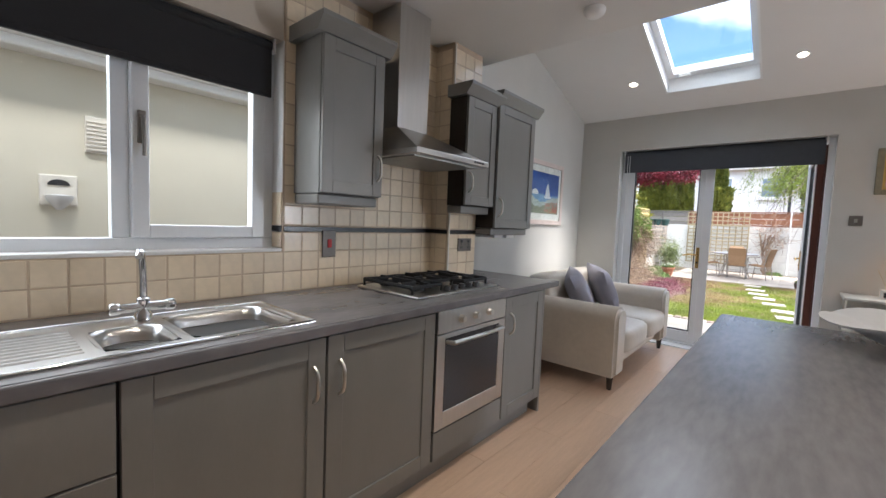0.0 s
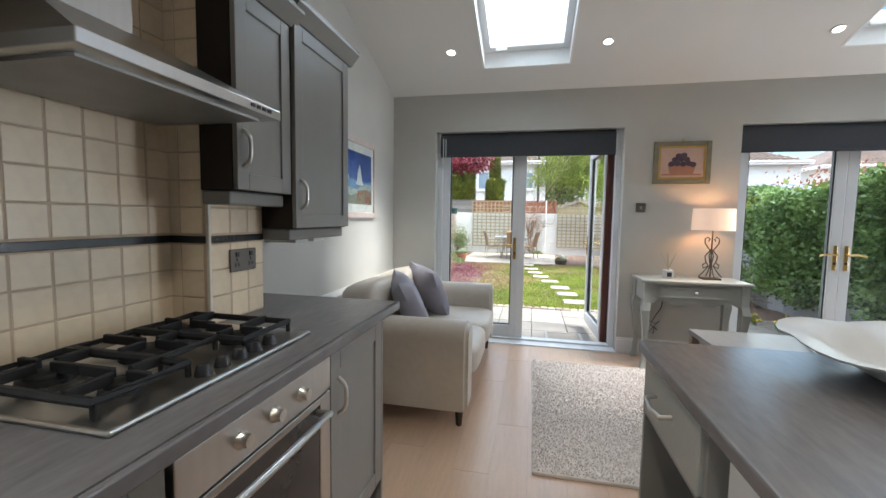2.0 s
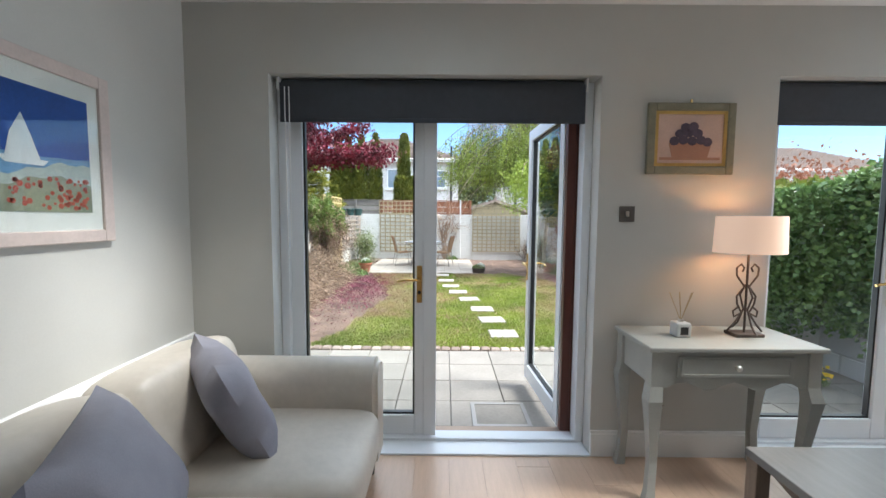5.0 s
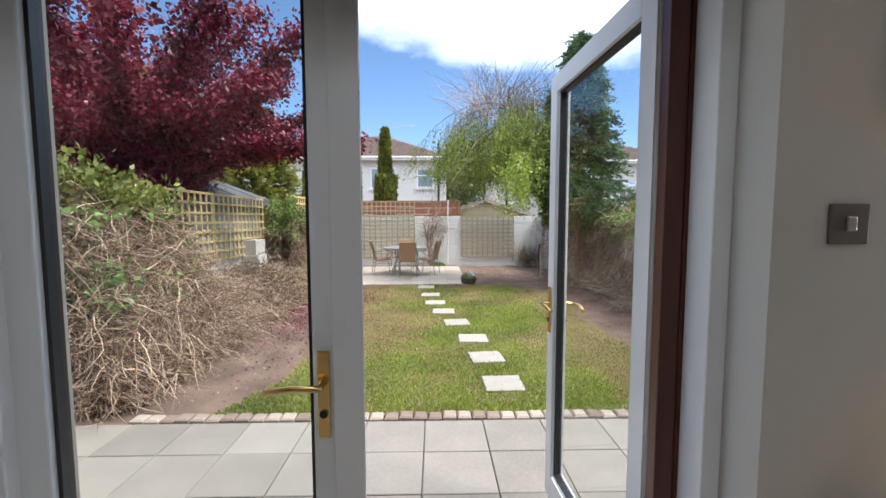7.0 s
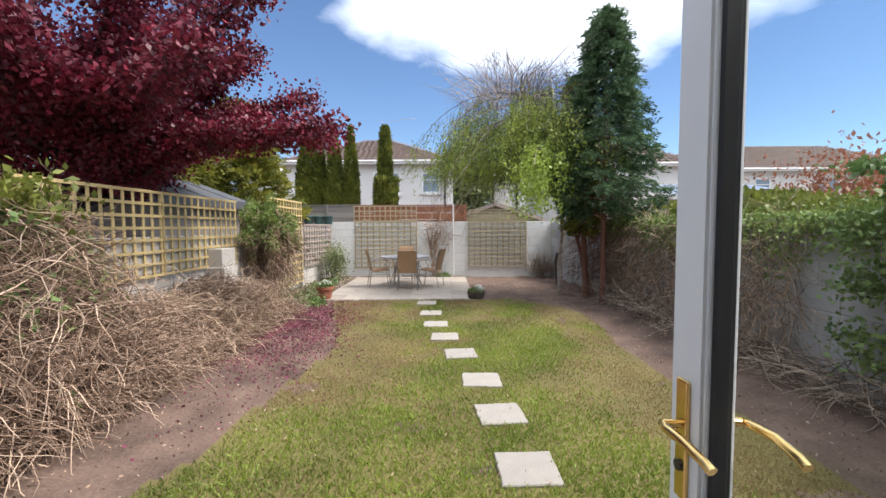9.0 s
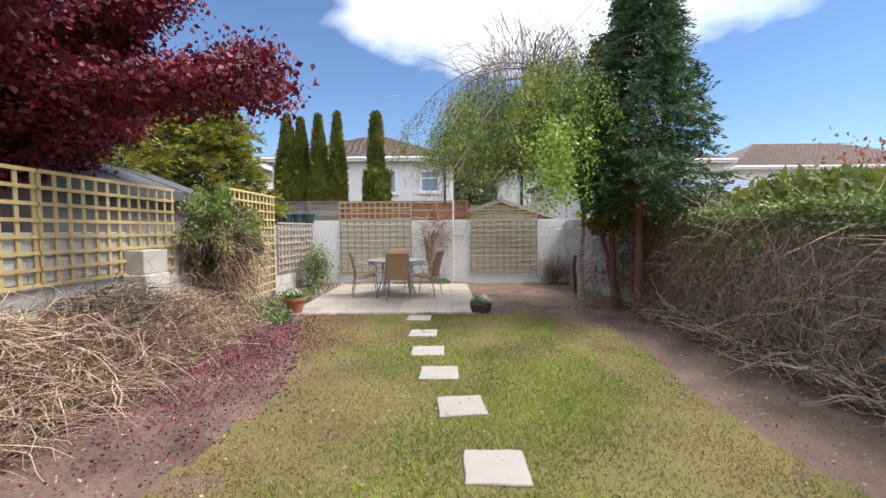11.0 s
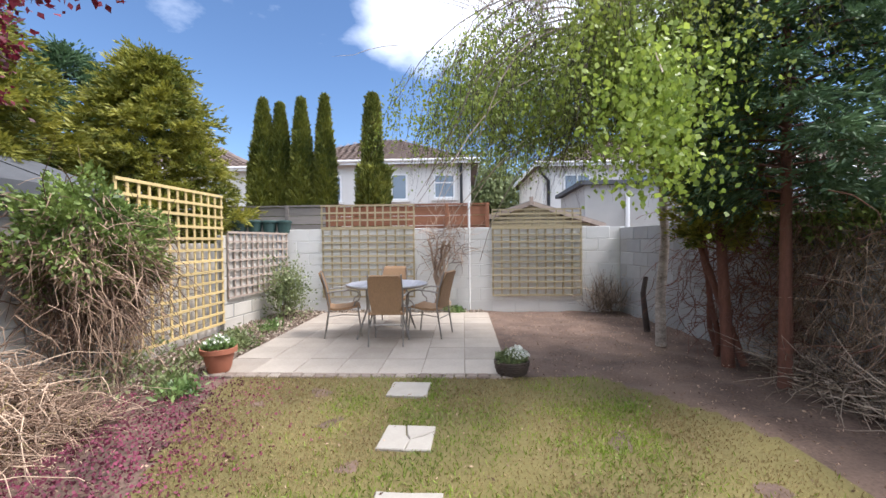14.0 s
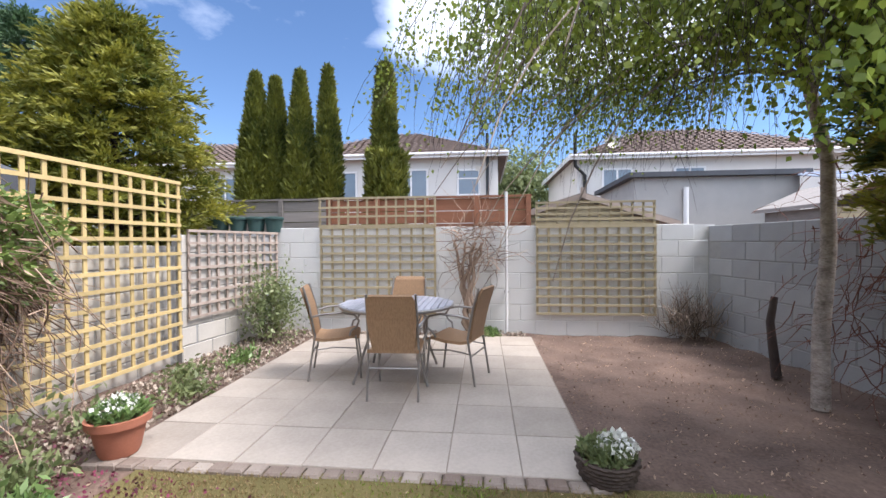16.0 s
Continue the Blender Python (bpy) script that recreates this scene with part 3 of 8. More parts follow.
for i, (x0, x1) in enumerate(SKY):
    w = tagged(thing("window_%d" % (i + 3), label="white rooflight set in the sloping ceiling", category="window"), kind="structure")
    fr = bmesh.new()
    for a, b, c, d in ((x0, x0 + 0.07, Y0, Y1), (x1 - 0.07, x1, Y0, Y1), (x0 + 0.07, x1 - 0.07, Y0, Y0 - 0.075), (x0 + 0.07, x1 - 0.07, Y1 + 0.075, Y1)):
        prism(fr, [(c, roof_z(c) + 0.13), (d, roof_z(d) + 0.13), (d, roof_z(d) + 0.2), (c, roof_z(c) + 0.2)], "x", a, b)
    part("window_frame", fr, UPVC, w, "white painted frame")
    ln = bmesh.new()
    for a, b, c, d in ((x0 - 0.004, x0 + 0.012, Y0 + .003, Y1 - .003), (x1 - 0.012, x1 + 0.004, Y0 + .003, Y1 - .003), (x0 + 0.012, x1 - 0.012, Y0 + .003, Y0 - 0.012), (x0 + 0.012, x1 - 0.012, Y1 + 0.012, Y1 - .003)):
        prism(ln, [(c, roof_z(c) - 0.003), (d, roof_z(d) - 0.003), (d, roof_z(d) + 0.13), (c, roof_z(c) + 0.13)], "x", a, b)
    part("window_liner", ln, WHITE, w, "white lining")
    gl = bmesh.new()
    prism(gl, [(Y0 - 0.07, roof_z(Y0 - 0.07) + 0.16), (Y1 + 0.07, roof_z(Y1 + 0.07) + 0.16), (Y1 + 0.07, roof_z(Y1 + 0.07) + 0.175), (Y0 - 0.07, roof_z(Y0 - 0.07) + 0.175)], "x", x0 + 0.07, x1 - 0.07)
    g = part("pane", gl, GLASS, w, "clear pane")
    g.visible_shadow = False
    part("handle", boxes((x0 + 0.12, Y0 - 0.10, roof_z(Y0) + 0.115, x0 + 0.22, Y0 - 0.08, roof_z(Y0) + 0.14)), SATIN, w, "grey vent bar")
    area_lamp("rooflight_daylight", ((x0 + x1) / 2, (Y0 + Y1) / 2 + 0.09, roof_z((Y0 + Y1) / 2) + 0.42), ((x0 + x1) / 2, (Y0 + Y1) / 2 - 0.05, 0), 0.9, 1.15, LAMP_SKY, (0.93, 0.97, 1.0))

# planks of the floor
spots, END = [], 5.44
for i in range(40):
    off = (i * 0.53) % 1.22
    for j in range(-1, 9):
        y0_, y1_ = -4.21 + off + j * 1.22, min(END, -2.99 + off + j * 1.22)
        if y0_ > -4.2 and y1_ - y0_ > 1.2:
            spots.append((-0.45 + i * 0.193, (y0_ + y1_) / 2, -0.006))
        elif y0_ > -4.2 and y1_ - y0_ > 0.03:
            pieces("plank", [(-0.45 + i * 0.193, (y0_ + y1_) / 2, -0.006)], (0.1925, y1_ - y0_ - 0.0015, 0.012), OAK, floor, 0.0008, 5)
pieces("plank", spots, (0.1925, 1.2185, 0.012), OAK, floor, 0.0008, 5)
setting("threshold_1", boxes((D1[0], 5.38, -0.012, D1[1], 5.62, 0.012), bevel=0.004), UPVC, "white door threshold")
setting("threshold_2", boxes((D2[0], 5.38, -0.012, D2[1], 5.62, 0.012), bevel=0.004), UPVC, "white door threshold")

# skirting
sk = [(-0.31, 5.383, 0, D1[0], 5.402, 0.14), (D1[1], 5.383, 0, D2[0], 5.402, 0.14), (D2[1], 5.383, 0, 7.2, 5.402, 0.14), (-0.312, 3.1, 0, -0.292, 5.383, 0.14)]
bb = bmesh.new()
for d in sk:
    box(bb, *d, bevel=0.004)
for x0, x1 in ((D1[1], D2[0]), (-0.292, D1[0]), (D2[1], 7.2)):
    box(bb, x0, 5.388, 0.14, x1, 5.402, 0.158, bevel=0.003)
setting("baseboard", bb, WHITE, "white moulded skirting board")


# french doors
def leaf(name, w, h, parent, z0=0.03, wide=0.088):
    """A glazed door leaf, hinge side at x = 0, inside face towards -y."""
    lf = thing(name)
    lf.parent = parent
    s = 0.088
    part("frame", boxes((0, 0, z0, s, 0.06, z0 + h), (w - wide, 0, z0, w, 0.06, z0 + h), (s, 0, z0 + h - s, w - wide, 0.06, z0 + h), (s, 0, z0, w - wide, 0.06, z0 + 0.13), bevel=0.006), UPVC, lf, "white frame")
    part("outer_face", boxes((0.004, 0.06, z0 + .004, s - .004, 0.066, z0 + h - .004), (w - wide + .004, 0.06, z0 + .004, w - .004, 0.066, z0 + h - .004), (s, 0.06, z0 + h - s, w - wide, 0.066, z0 + h - .004), (s, 0.06, z0 + .004, w - wide, 0.066, z0 + 0.126)), UPVC, lf)
    bd = 0.012
    part("gasket", boxes((s, 0.018, z0 + .13, s + bd, 0.05, z0 + h - s), (w - wide - bd, 0.018, z0 + .13, w - wide, 0.05, z0 + h - s), (s + bd, 0.018, z0 + .13, w - wide - bd, 0.05, z0 + .13 + bd), (s + bd, 0.018, z0 + h - s - bd, w - wide - bd, 0.05, z0 + h - s)), BLACK, lf, "black glazing gasket")
    g = part("pane", boxes((s + 0.004, 0.03, z0 + .134, w - wide - .004, 0.038, z0 + h - s - .004)), GLASS, lf, "clear glass")
    g.visible_shadow = False
    return lf


def door_handle(parent, x, y, z, side, facing):
    """A brass lever on a long plate; side: which way the lever points; facing: -1 towards the room."""
    bm = boxes((x - 0.016, min(y, y + facing * 0.009), z - 0.115, x + 0.016, max(y, y + facing * 0.009), z + 0.115), bevel=0.003)
    part("handle_plate", bm, BRASS, parent, "long brass plate")
    bm = bmesh.new()
    yy = y + facing * 0.045
    tube(bm, [(x, y, z + 0.03), (x, yy, z + 0.03), (x + side * 0.02, yy + facing * 0.004, z + 0.032), (x + side * 0.07, yy + facing * 0.006, z + 0.034), (x + side * 0.12, yy + facing * 0.002, z + 0.026), (x + side * 0.135, yy, z + 0.02)], 0.009, 8)
    part("lever", bm, BRASS, parent, "brass lever", True)
    bm = bmesh.new()
    tube(bm, [(x, y, z - 0.05), (x, y + facing * 0.014, z - 0.05)], 0.011, 8)
    part("keyhole", bm, BLACK, parent, "keyhole")


def frame_set(name, x0, x1, label):
    d = tagged(thing(name, label=label, category="door"), kind="structure")
    f = 0.05
    part("door_frame", boxes((x0, 5.52, 0, x0 + f, 5.62, HEAD), (x1 - f, 5.52, 0, x1, 5.62, HEAD), (x0 + f, 5.52, HEAD - f, x1 - f, 5.62, HEAD), (x0 + f, 5.52, -0.01, x1 - f, 5.62, 0.03), bevel=0.004), UPVC, d, "white frame")
    part("outer_frame", boxes((x0, 5.62, -0.05, x0 + 0.06, 5.70, HEAD), (x1 - 0.06, 5.62, -0.05, x1, 5.70, HEAD), (x0 + 0.06, 5.62, HEAD - 0.06, x1 - 0.06, 5.70, HEAD)), MAHOG, d, "mahogany outer frame")
    return d


HL = HEAD - 0.10
d1 = frame_set("door_1", *D1, "white french doors, one leaf open to the garden")
lw = (D1[1] - D1[0] - 0.10) / 2
lf = leaf("left_leaf", lw - 0.022, HL, d1, wide=0.093)
lf.matrix_basis = pose(D1[0] + 0.042, 5.555, 0)
part("meeting_stile", boxes((lw - 0.06, -0.012, 0.035, lw + 0.02, -0.0005, 0.03 + HL), bevel=0.004), UPVC, lf, "white cover strip")
door_handle(lf, 0.80, 0.0, 1.0, -1, -1)
rf = leaf("right_leaf", lw, HL, d1)
hinge = Matrix.Translation((D1[1] - 0.055, 5.68, 0))
rf.matrix_basis = hinge @ pose(0, 0, 0, 0, 0, 92.8)
door_handle(rf, lw - 0.045, 0.066, 1.0, -1, 1)
door_handle(rf, lw - 0.045, 0.0, 1.0, -1, -1)
part("hinge_edge", boxes((D1[1] - 0.115, 5.622, 0.03, D1[1] - 0.061, 5.665, HEAD - 0.06), bevel=0.003), MAHOG, d1, "mahogany closing edge")
part("lock_edge", boxes((D1[0] + 0.042 + lw - 0.0215, 5.557, 0.05, D1[0] + 0.042 + lw - 0.012, 5.605, HL), bevel=0.001), MAHOG, d1, "mahogany edge of the closed leaf")
d2 = frame_set("door_2", *D2, "closed white french doors with brass handles")
lw2 = (D2[1] - D2[0] - 0.10) / 2
la = leaf("left_leaf", lw2, HL, d2)
la.matrix_basis = pose(D2[0] + 0.05, 5.555, 0)
door_handle(la, lw2 - 0.045, 0.0, 1.0, -1, -1)
lb = leaf("right_leaf", lw2, HL, d2)
lb.matrix_basis = pose(D2[0] + 0.05 + lw2, 5.555, 0)
door_handle(lb, 0.045, 0.0, 1.0, 1, -1)


def roller_blind(x0, x1, z0, z1, y, label, m):
    b = thing("roller_blind", label=label, category="blind")
    bm = bmesh.new()
    tube(bm, [(x0 + 0.02, y + 0.01, z1 - 0.03), (x1 - 0.02, y + 0.01, z1 - 0.03)], 0.026, 16)
    part("roller", bm, m, b, "", True)
    part("fabric", boxes((x0 + 0.012, y - 0.017, z0 + 0.02, x1 - 0.012, y - 0.014, z1 - 0.03)), m, b)
    part("bottom_bar", boxes((x0 + 0.012, y - 0.022, z0, x1 - 0.012, y - 0.010, z0 + 0.024), bevel=0.004), m, b)
    part("bracket", boxes((x0, y - 0.03, z1 - 0.07, x0 + 0.01, y + 0.03, z1 + 0.002)), WHITE, b)
    part("bracket", boxes((x1 - 0.01, y - 0.03, z1 - 0.07, x1, y + 0.03, z1 + 0.002)), WHITE, b)
    return b


roller_blind(0.19, 1.97, 1.955, HEAD - 0.002, 5.47, "charcoal roller blind drawn partly down over the garden door", BLIND)
roller_blind(D2[0] + 0.005, D2[1] - 0.005, 1.955, HEAD - 0.002, 5.47, "charcoal roller blind drawn partly down over closed doors", BLIND)
ch = thing("blind_chain", label="white bead pull chain of the blind", category="chain")
bm = bmesh.new()
tube(bm, [(0.235, 5.44, 2.15), (0.238, 5.435, 1.7), (0.243, 5.43, 1.25), (0.252, 5.43, 1.2), (0.262, 5.43, 1.25), (0.262, 5.435, 1.7), (0.26, 5.44, 2.15)], 0.003, 6)
part("cord", bm, WHITE, ch)

# kitchen window
kw = tagged(thing("window_1", label="white kitchen window above the sink", category="window"), kind="structure")
xw = -0.30
part("window_frame", boxes((xw, KW[0], 1.115, xw + 0.05, KW[1], 1.17), (xw, KW[0], 2.07, xw + 0.05, KW[1], 2.13), (xw, KW[0], 1.17, xw + 0.05, KW[0] + 0.05, 2.07), (xw, KW[1] - 0.055, 1.17, xw + 0.05, KW[1], 2.07), (xw, 0.675, 1.17, xw + 0.05, 0.735, 2.07), (xw, -0.4, 1.17, xw + 0.05, -0.34, 2.07), bevel=0.005), UPVC, kw, "white frame")
cas = part("casement", boxes((xw + 0.02, 0.737, 1.172, xw + 0.075, 0.797, 2.068), (xw + 0.02, 1.213, 1.172, xw + 0.075, 1.273, 2.068), (xw + 0.02, 0.797, 1.172, xw + 0.075, 1.213, 1.225), (xw + 0.02, 0.797, 2.015, xw + 0.075, 1.213, 2.068), bevel=0.005), UPVC, kw, "white opening casement")
bm = boxes((xw + 0.075, 0.755, 1.55, xw + 0.088, 0.783, 1.68), bevel=0.003)
tube(bm, [(xw + 0.08, 0.769, 1.66), (xw + 0.105, 0.769, 1.65), (xw + 0.112, 0.772, 1.56), (xw + 0.108, 0.772, 1.50)], 0.008, 8)
part("window_handle", bm, mat("pewter", (0.2, 0.18, 0.16), 0.4, 0.8), cas, "pewter handle")
for y0, y1, x in ((0.79, 1.22, xw + 0.045), (-0.34, 0.675, xw + 0.02), (KW[0] + 0.05, -0.4, xw + 0.02)):
    g = part("pane", boxes((x, y0, 1.165, x + 0.006, y1, 2.075)), GLASS, kw, "clear pane")
    g.visible_shadow = False
part("window_sill", boxes((xw + 0.05, KW[0] + 0.002, 1.105, -0.148, KW[1] - 0.002, 1.122), bevel=0.004), WHITE, kw, "white sill")
part("window_reveal", boxes((xw + 0.05, KW[1] - 0.004, 1.40, -0.152, KW[1] + 0.006, 2.13)), WHITE, kw)
kbl = thing("roller_blind", label="black roller blind drawn partly down over the kitchen window", category="blind")
bm = bmesh.new()
tube(bm, [(-0.195, KW[0] + 0.02, 2.095), (-0.195, KW[1] - 0.05, 2.095)], 0.026, 16)
part("roller", bm, BLINDK, kbl, "", True)
part("fabric", boxes((-0.183, KW[0] + 0.02, 1.87, -0.180, KW[1] - 0.05, 2.10)), BLINDK, kbl)
part("bottom_bar", boxes((-0.188, KW[0] + 0.02, 1.85, -0.176, KW[1] - 0.05, 1.874), bevel=0.004), BLINDK, kbl)
part("bracket", boxes((-0.225, KW[1] - 0.048, 2.06, -0.165, KW[1] - 0.038, 2.128)), WHITE, kbl)
# neighbour's wall outside the kitchen window
nb = setting("neighbour_wall", boxes((-2.85, -6.0, -0.4, -2.6, 5.0, 2.40)), SIDEWALL, "cream rendered neighbouring wall")
part("eaves", boxes((-2.9, -6.0, 2.40, -2.42, 5.0, 2.52), (-2.46, -6.0, 2.47, -2.34, 5.0, 2.60), bevel=0.02), WHITE, nb, "white eaves and gutter")
part("roof", boxes((-4.4, -6.0, 2.60, -2.45, 5.0, 2.9)), ROOF, nb, "tiled roof")
va = thing("air_vent", label="cream louvred air vent on the rendered wall", category="vent")
part("plate", boxes((-2.6, 0.93, 1.73, -2.58, 1.10, 2.02), bevel=0.004), OVAL, va)
for k in range(8):
    part("slat", boxes((-2.583, 0.94, 1.75 + k * 0.032, -2.562, 1.09, 1.766 + k * 0.032)), OVAL, va)
vb = thing("flue_terminal", label="cream square flue outlet with a black slot", category="vent")
part("plate", boxes((-2.6, 0.66, 1.29, -2.57, 0.88, 1.53), bevel=0.01), OVAL, vb)
bm = bmesh.new()
prism(bm, [(0.77 + 0.066 * math.cos(radians(a)), 1.45 + 0.045 * math.sin(radians(a))) for a in range(0, 181, 20)], "x", -2.572, -2.562)
part("slot", bm, BLACK, vb)
bm = bmesh.new()
lathe(bm, [(0.02, 1.26), (0.05, 1.30), (0.08, 1.34), (0.085, 1.37), (0.01, 1.38)], -2.54, 0.77, 16)
part("cowl", bm, PORCELAIN, vb, "", True)

# ---- kitchen ----
FX = 0.532  # plane of the base unit fronts


def bow_handle(parent, p, axis, length=0.13, depth=0.03, side=1):
    """A bowed bar handle standing out along +x (or side * x), along z or y."""
    bm = bmesh.new()
    n, pts = 8, []
    for i in range(n + 1):
        s = i / n * 2 - 1
        out = depth * (1 - s ** 4)
        along = s * length / 2
        pts.append((p[0] + side * out, p[1] + (along if axis == "y" else 0), p[2] + (along if axis == "z" else 0)))
    tube(bm, pts, 0.0075, 8)
    return part("handle", bm, SATIN, parent, "satin nickel bow handle", True)


def shaker(parent, x, y0, y1, z0, z1, rail=0.07, thick=0.02, name="door", side=1):
    """A framed door standing on plane x, facing +x (side 1) or -x."""
    a, b = (x, x + thick) if side > 0 else (x - thick, x)
    inner = (a, b - 0.008) if side > 0 else (a + 0.008, b)
    d = part(name, boxes((inner[0], y0 + rail - 0.002, z0 + rail - 0.002, inner[1], y1 - rail + 0.002, z1 - rail + 0.002)), CAB, parent)
    for ya, yb in ((y0, y0 + rail), (y1 - rail, y1)):
        part("stile", boxes((a, ya, z0, b, yb, z1), bevel=0.0025), CAB, d)
    for za, zb in ((z0, z0 + rail), (z1 - rail, z1)):
        part("rail", boxes((a, y0 + rail, za, b, y1 - rail, zb), bevel=0.0025), CAB, d)
    return d


def base_unit(y0, y1, label, handle_y=None, drawers=False, group="grey base units"):
    c = thing("base_cabinet", (0, 0, 0), label, "cabinet", group)
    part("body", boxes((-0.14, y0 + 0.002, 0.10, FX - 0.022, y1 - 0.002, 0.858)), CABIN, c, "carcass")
    if drawers:
        for z0, z1 in ((0.62, 0.852), (0.37, 0.614), (0.11, 0.364)):
            d = part("drawer", boxes((FX - 0.02, y0 + 0.003, z0, FX, y1 - 0.003, z1), bevel=0.003), CAB, c)
            bow_handle(d, (FX, (y0 + y1) / 2, (z0 + z1) / 2 + 0.02), "y")
    else:
        d = shaker(c, FX - 0.02, y0 + 0.003, y1 - 0.003, 0.11, 0.852)
        if handle_y:
            bow_handle(d, (FX, handle_y, 0.69), "z")
    return c


base_unit(-0.06, 0.543, "dark grey drawer unit beneath the drainer", drawers=True)
base_unit(0.546, 1.146, "dark grey base cabinet beneath the sink", 1.095)
base_unit(1.150, 1.742, "dark grey base cabinet with a framed door", 1.205)
base_unit(2.365, 2.842, "narrow dark grey end cabinet beside the oven", 2.42)
base_unit(-0.70, -0.065, "dark grey base cabinet beneath the worktop", -0.12)
pl = thing("plinth", label="dark grey recessed plinth under the base units", category="plinth")
part("board", boxes((FX - 0.07, -0.7, 0.0, FX - 0.055, 2.80, 0.105)), CAB, pl)
ep = thing("end_panel", label="dark grey end panel of the kitchen run", category="panel")
part("board", boxes((-0.14, 2.845, 0.0, FX - 0.03, 2.865, 0.858), (FX - 0.03, 2.845, 0.0, FX - 0.002, 2.865, 0.858), bevel=0.002), CAB, ep)
wt = thing("worktop", label="charcoal slate-effect laminate worktop", category="worktop")
SX0, SX1, SY0, SY1 = 0.035, 0.475, -0.02, 1.13
for d in ((-0.15, -1.6, 0.86, 0.532, SY0 + 0.02, 0.90), (-0.15, SY1 - 0.02, 0.86, 0.532, 3.04, 0.90), (-0.15, SY0 + 0.02, 0.86, SX0 + 0.02, SY1 - 0.02, 0.90), (SX1 - 0.02, SY0 + 0.02, 0.86, 0.532, SY1 - 0.02, 0.90)):
    part("slab", boxes(d), TOP, wt)
bm = boxes((0.533, -1.6, 0.8605, 0.551, 3.04, 0.8995), bevel=0.005)
part("front_edge", bm, TOP, wt, "square front edge")
part("end_edge", boxes((-0.30, 3.04, 0.862, 0.545, 3.052, 0.898), bevel=0.004), TOP, wt)
part("return_slab", boxes((-0.308, 2.74, 0.86, -0.152, 3.04, 0.90)), TOP, wt)

# sink
sk_ = thing("sink", label="stainless steel one and a half bowl sink with drainer", category="sink")
Z = 0.904


def bowl(bm, x0, y0, x1, y1, depth, r):
    """A rounded bowl sunk from the rim plane; returns its rim loop."""
    def ring(inset, z, rr):
        out = []
        for cx, cy, a0 in ((x1 - rr - inset, y1 - rr - inset, 0), (x0 + rr + inset, y1 - rr - inset, 90), (x0 + rr + inset, y0 + rr + inset, 180), (x1 - rr - inset, y0 + rr + inset, 270)):
            out += [bm.verts.new((px_, py_, z)) for px_, py_ in arc(cx, cy, rr, a0, a0 + 90, 5)]
        return out
    rings = [ring(-0.012, Z + 0.001, r + 0.01), ring(0, Z - 0.004, r), ring(0.008, Z - 0.03, r), ring(0.02, Z - depth + 0.02, r), ring(0.045, Z - depth, r * 0.7)]
    for a, b in zip(rings, rings[1:]):
        n_ = len(a)
        for k in range(n_):
            bm.faces.new((a[k], b[k], b[(k + 1) % n_], a[(k + 1) % n_]))
    bm.faces.new(rings[-1])
    return rings[0]


B1, B2 = (0.10, 0.75, 0.43, 1.08), (0.17, 0.54, 0.42, 0.72)
bm = bmesh.new()
bowl(bm, *B1, 0.17, 0.07)
bmesh.ops.recalc_face_normals(bm, faces=bm.faces)
part("main_bowl", bm, STEEL, sk_, "deep main bowl", True)
bm = bmesh.new()
bowl(bm, *B2, 0.12, 0.07)
part("half_bowl", bm, STEEL, sk_, "small half bowl", True)
bm = boxes((SX0, SY0, 0.9005, 0.10, SY1, Z), (0.43, SY0, 0.9005, SX1, SY1, Z), (0.10, 1.08, 0.9005, 0.43, SY1, Z), (0.10, 0.72, 0.9005, 0.43, 0.75, Z), (0.10, 0.54, 0.9005, 0.17, 0.72, Z), (0.42, 0.54, 0.9005, 0.43, 0.72, Z), (0.10, SY0, 0.9005, 0.43, 0.54, Z))
part("rim", bm, STEEL, sk_, "pressed steel deck")
bm = bmesh.new()
tube(bm, [(SX0, SY0, Z), (SX1, SY0, Z), (SX1, SY1, Z), (SX0, SY1, Z), (SX0, SY0, Z)], 0.006, 8)
part("rolled_edge", bm, CHROME, sk_, "", True)
for k in range(9):
    bm = bmesh.new()
    x = 0.125 + k * 0.034
    tube(bm, [(x, 0.0, Z), (x, 0.25, Z - 0.001), (x, 0.50, Z - 0.002)], 0.0055, 6)
    part("drainer_ridge", bm, STEEL, sk_, "", True)
for cx, cy, z in ((0.27, 0.92, Z - 0.168), (0.30, 0.63, Z - 0.118)):
    bm = bmesh.new()
    lathe(bm, [(0.035, z), (0.035, z + 0.004), (0.028, z + 0.003), (0.01, z)], cx, cy, 16)
    part("waste", bm, CHROME, sk_, "", True)
tp = thing("tap", (0.085, 0.70, Z), "chrome mixer tap with two crosshead handles", "tap")
bm = bmesh.new()
lathe(bm, [(0.028, 0), (0.026, 0.02), (0.017, 0.03), (0.016, 0.06), (0.02, 0.065), (0.02, 0.075), (0.012, 0.08)], 0, 0, 16)
tube(bm, [(0, -0.065, 0.045), (0, 0.065, 0.045)], 0.016, 12)
part("body", bm, CHROME, tp, "", True)
bm = bmesh.new()
tube(bm, [(0, 0, 0.06), (0.0, 0, 0.14), (0.01, -0.005, 0.20), (0.03, -0.012, 0.235), (0.05, -0.02, 0.24), (0.065, -0.025, 0.225)], 0.012, 12)
part("spout", bm, CHROME, tp, "", True)
for s in (-1, 1):
    bm = bmesh.new()
    lathe(bm, [(0.012, 0), (0.02, 0.008), (0.021, 0.03), (0.016, 0.036)], 0, 0, 12)
    h = part("tap_handle", bm, CHROME, tp, "crosshead handle", True)
    h.matrix_basis = pose(0.0, s * 0.06, 0.045, -s * 90, 0, 0)

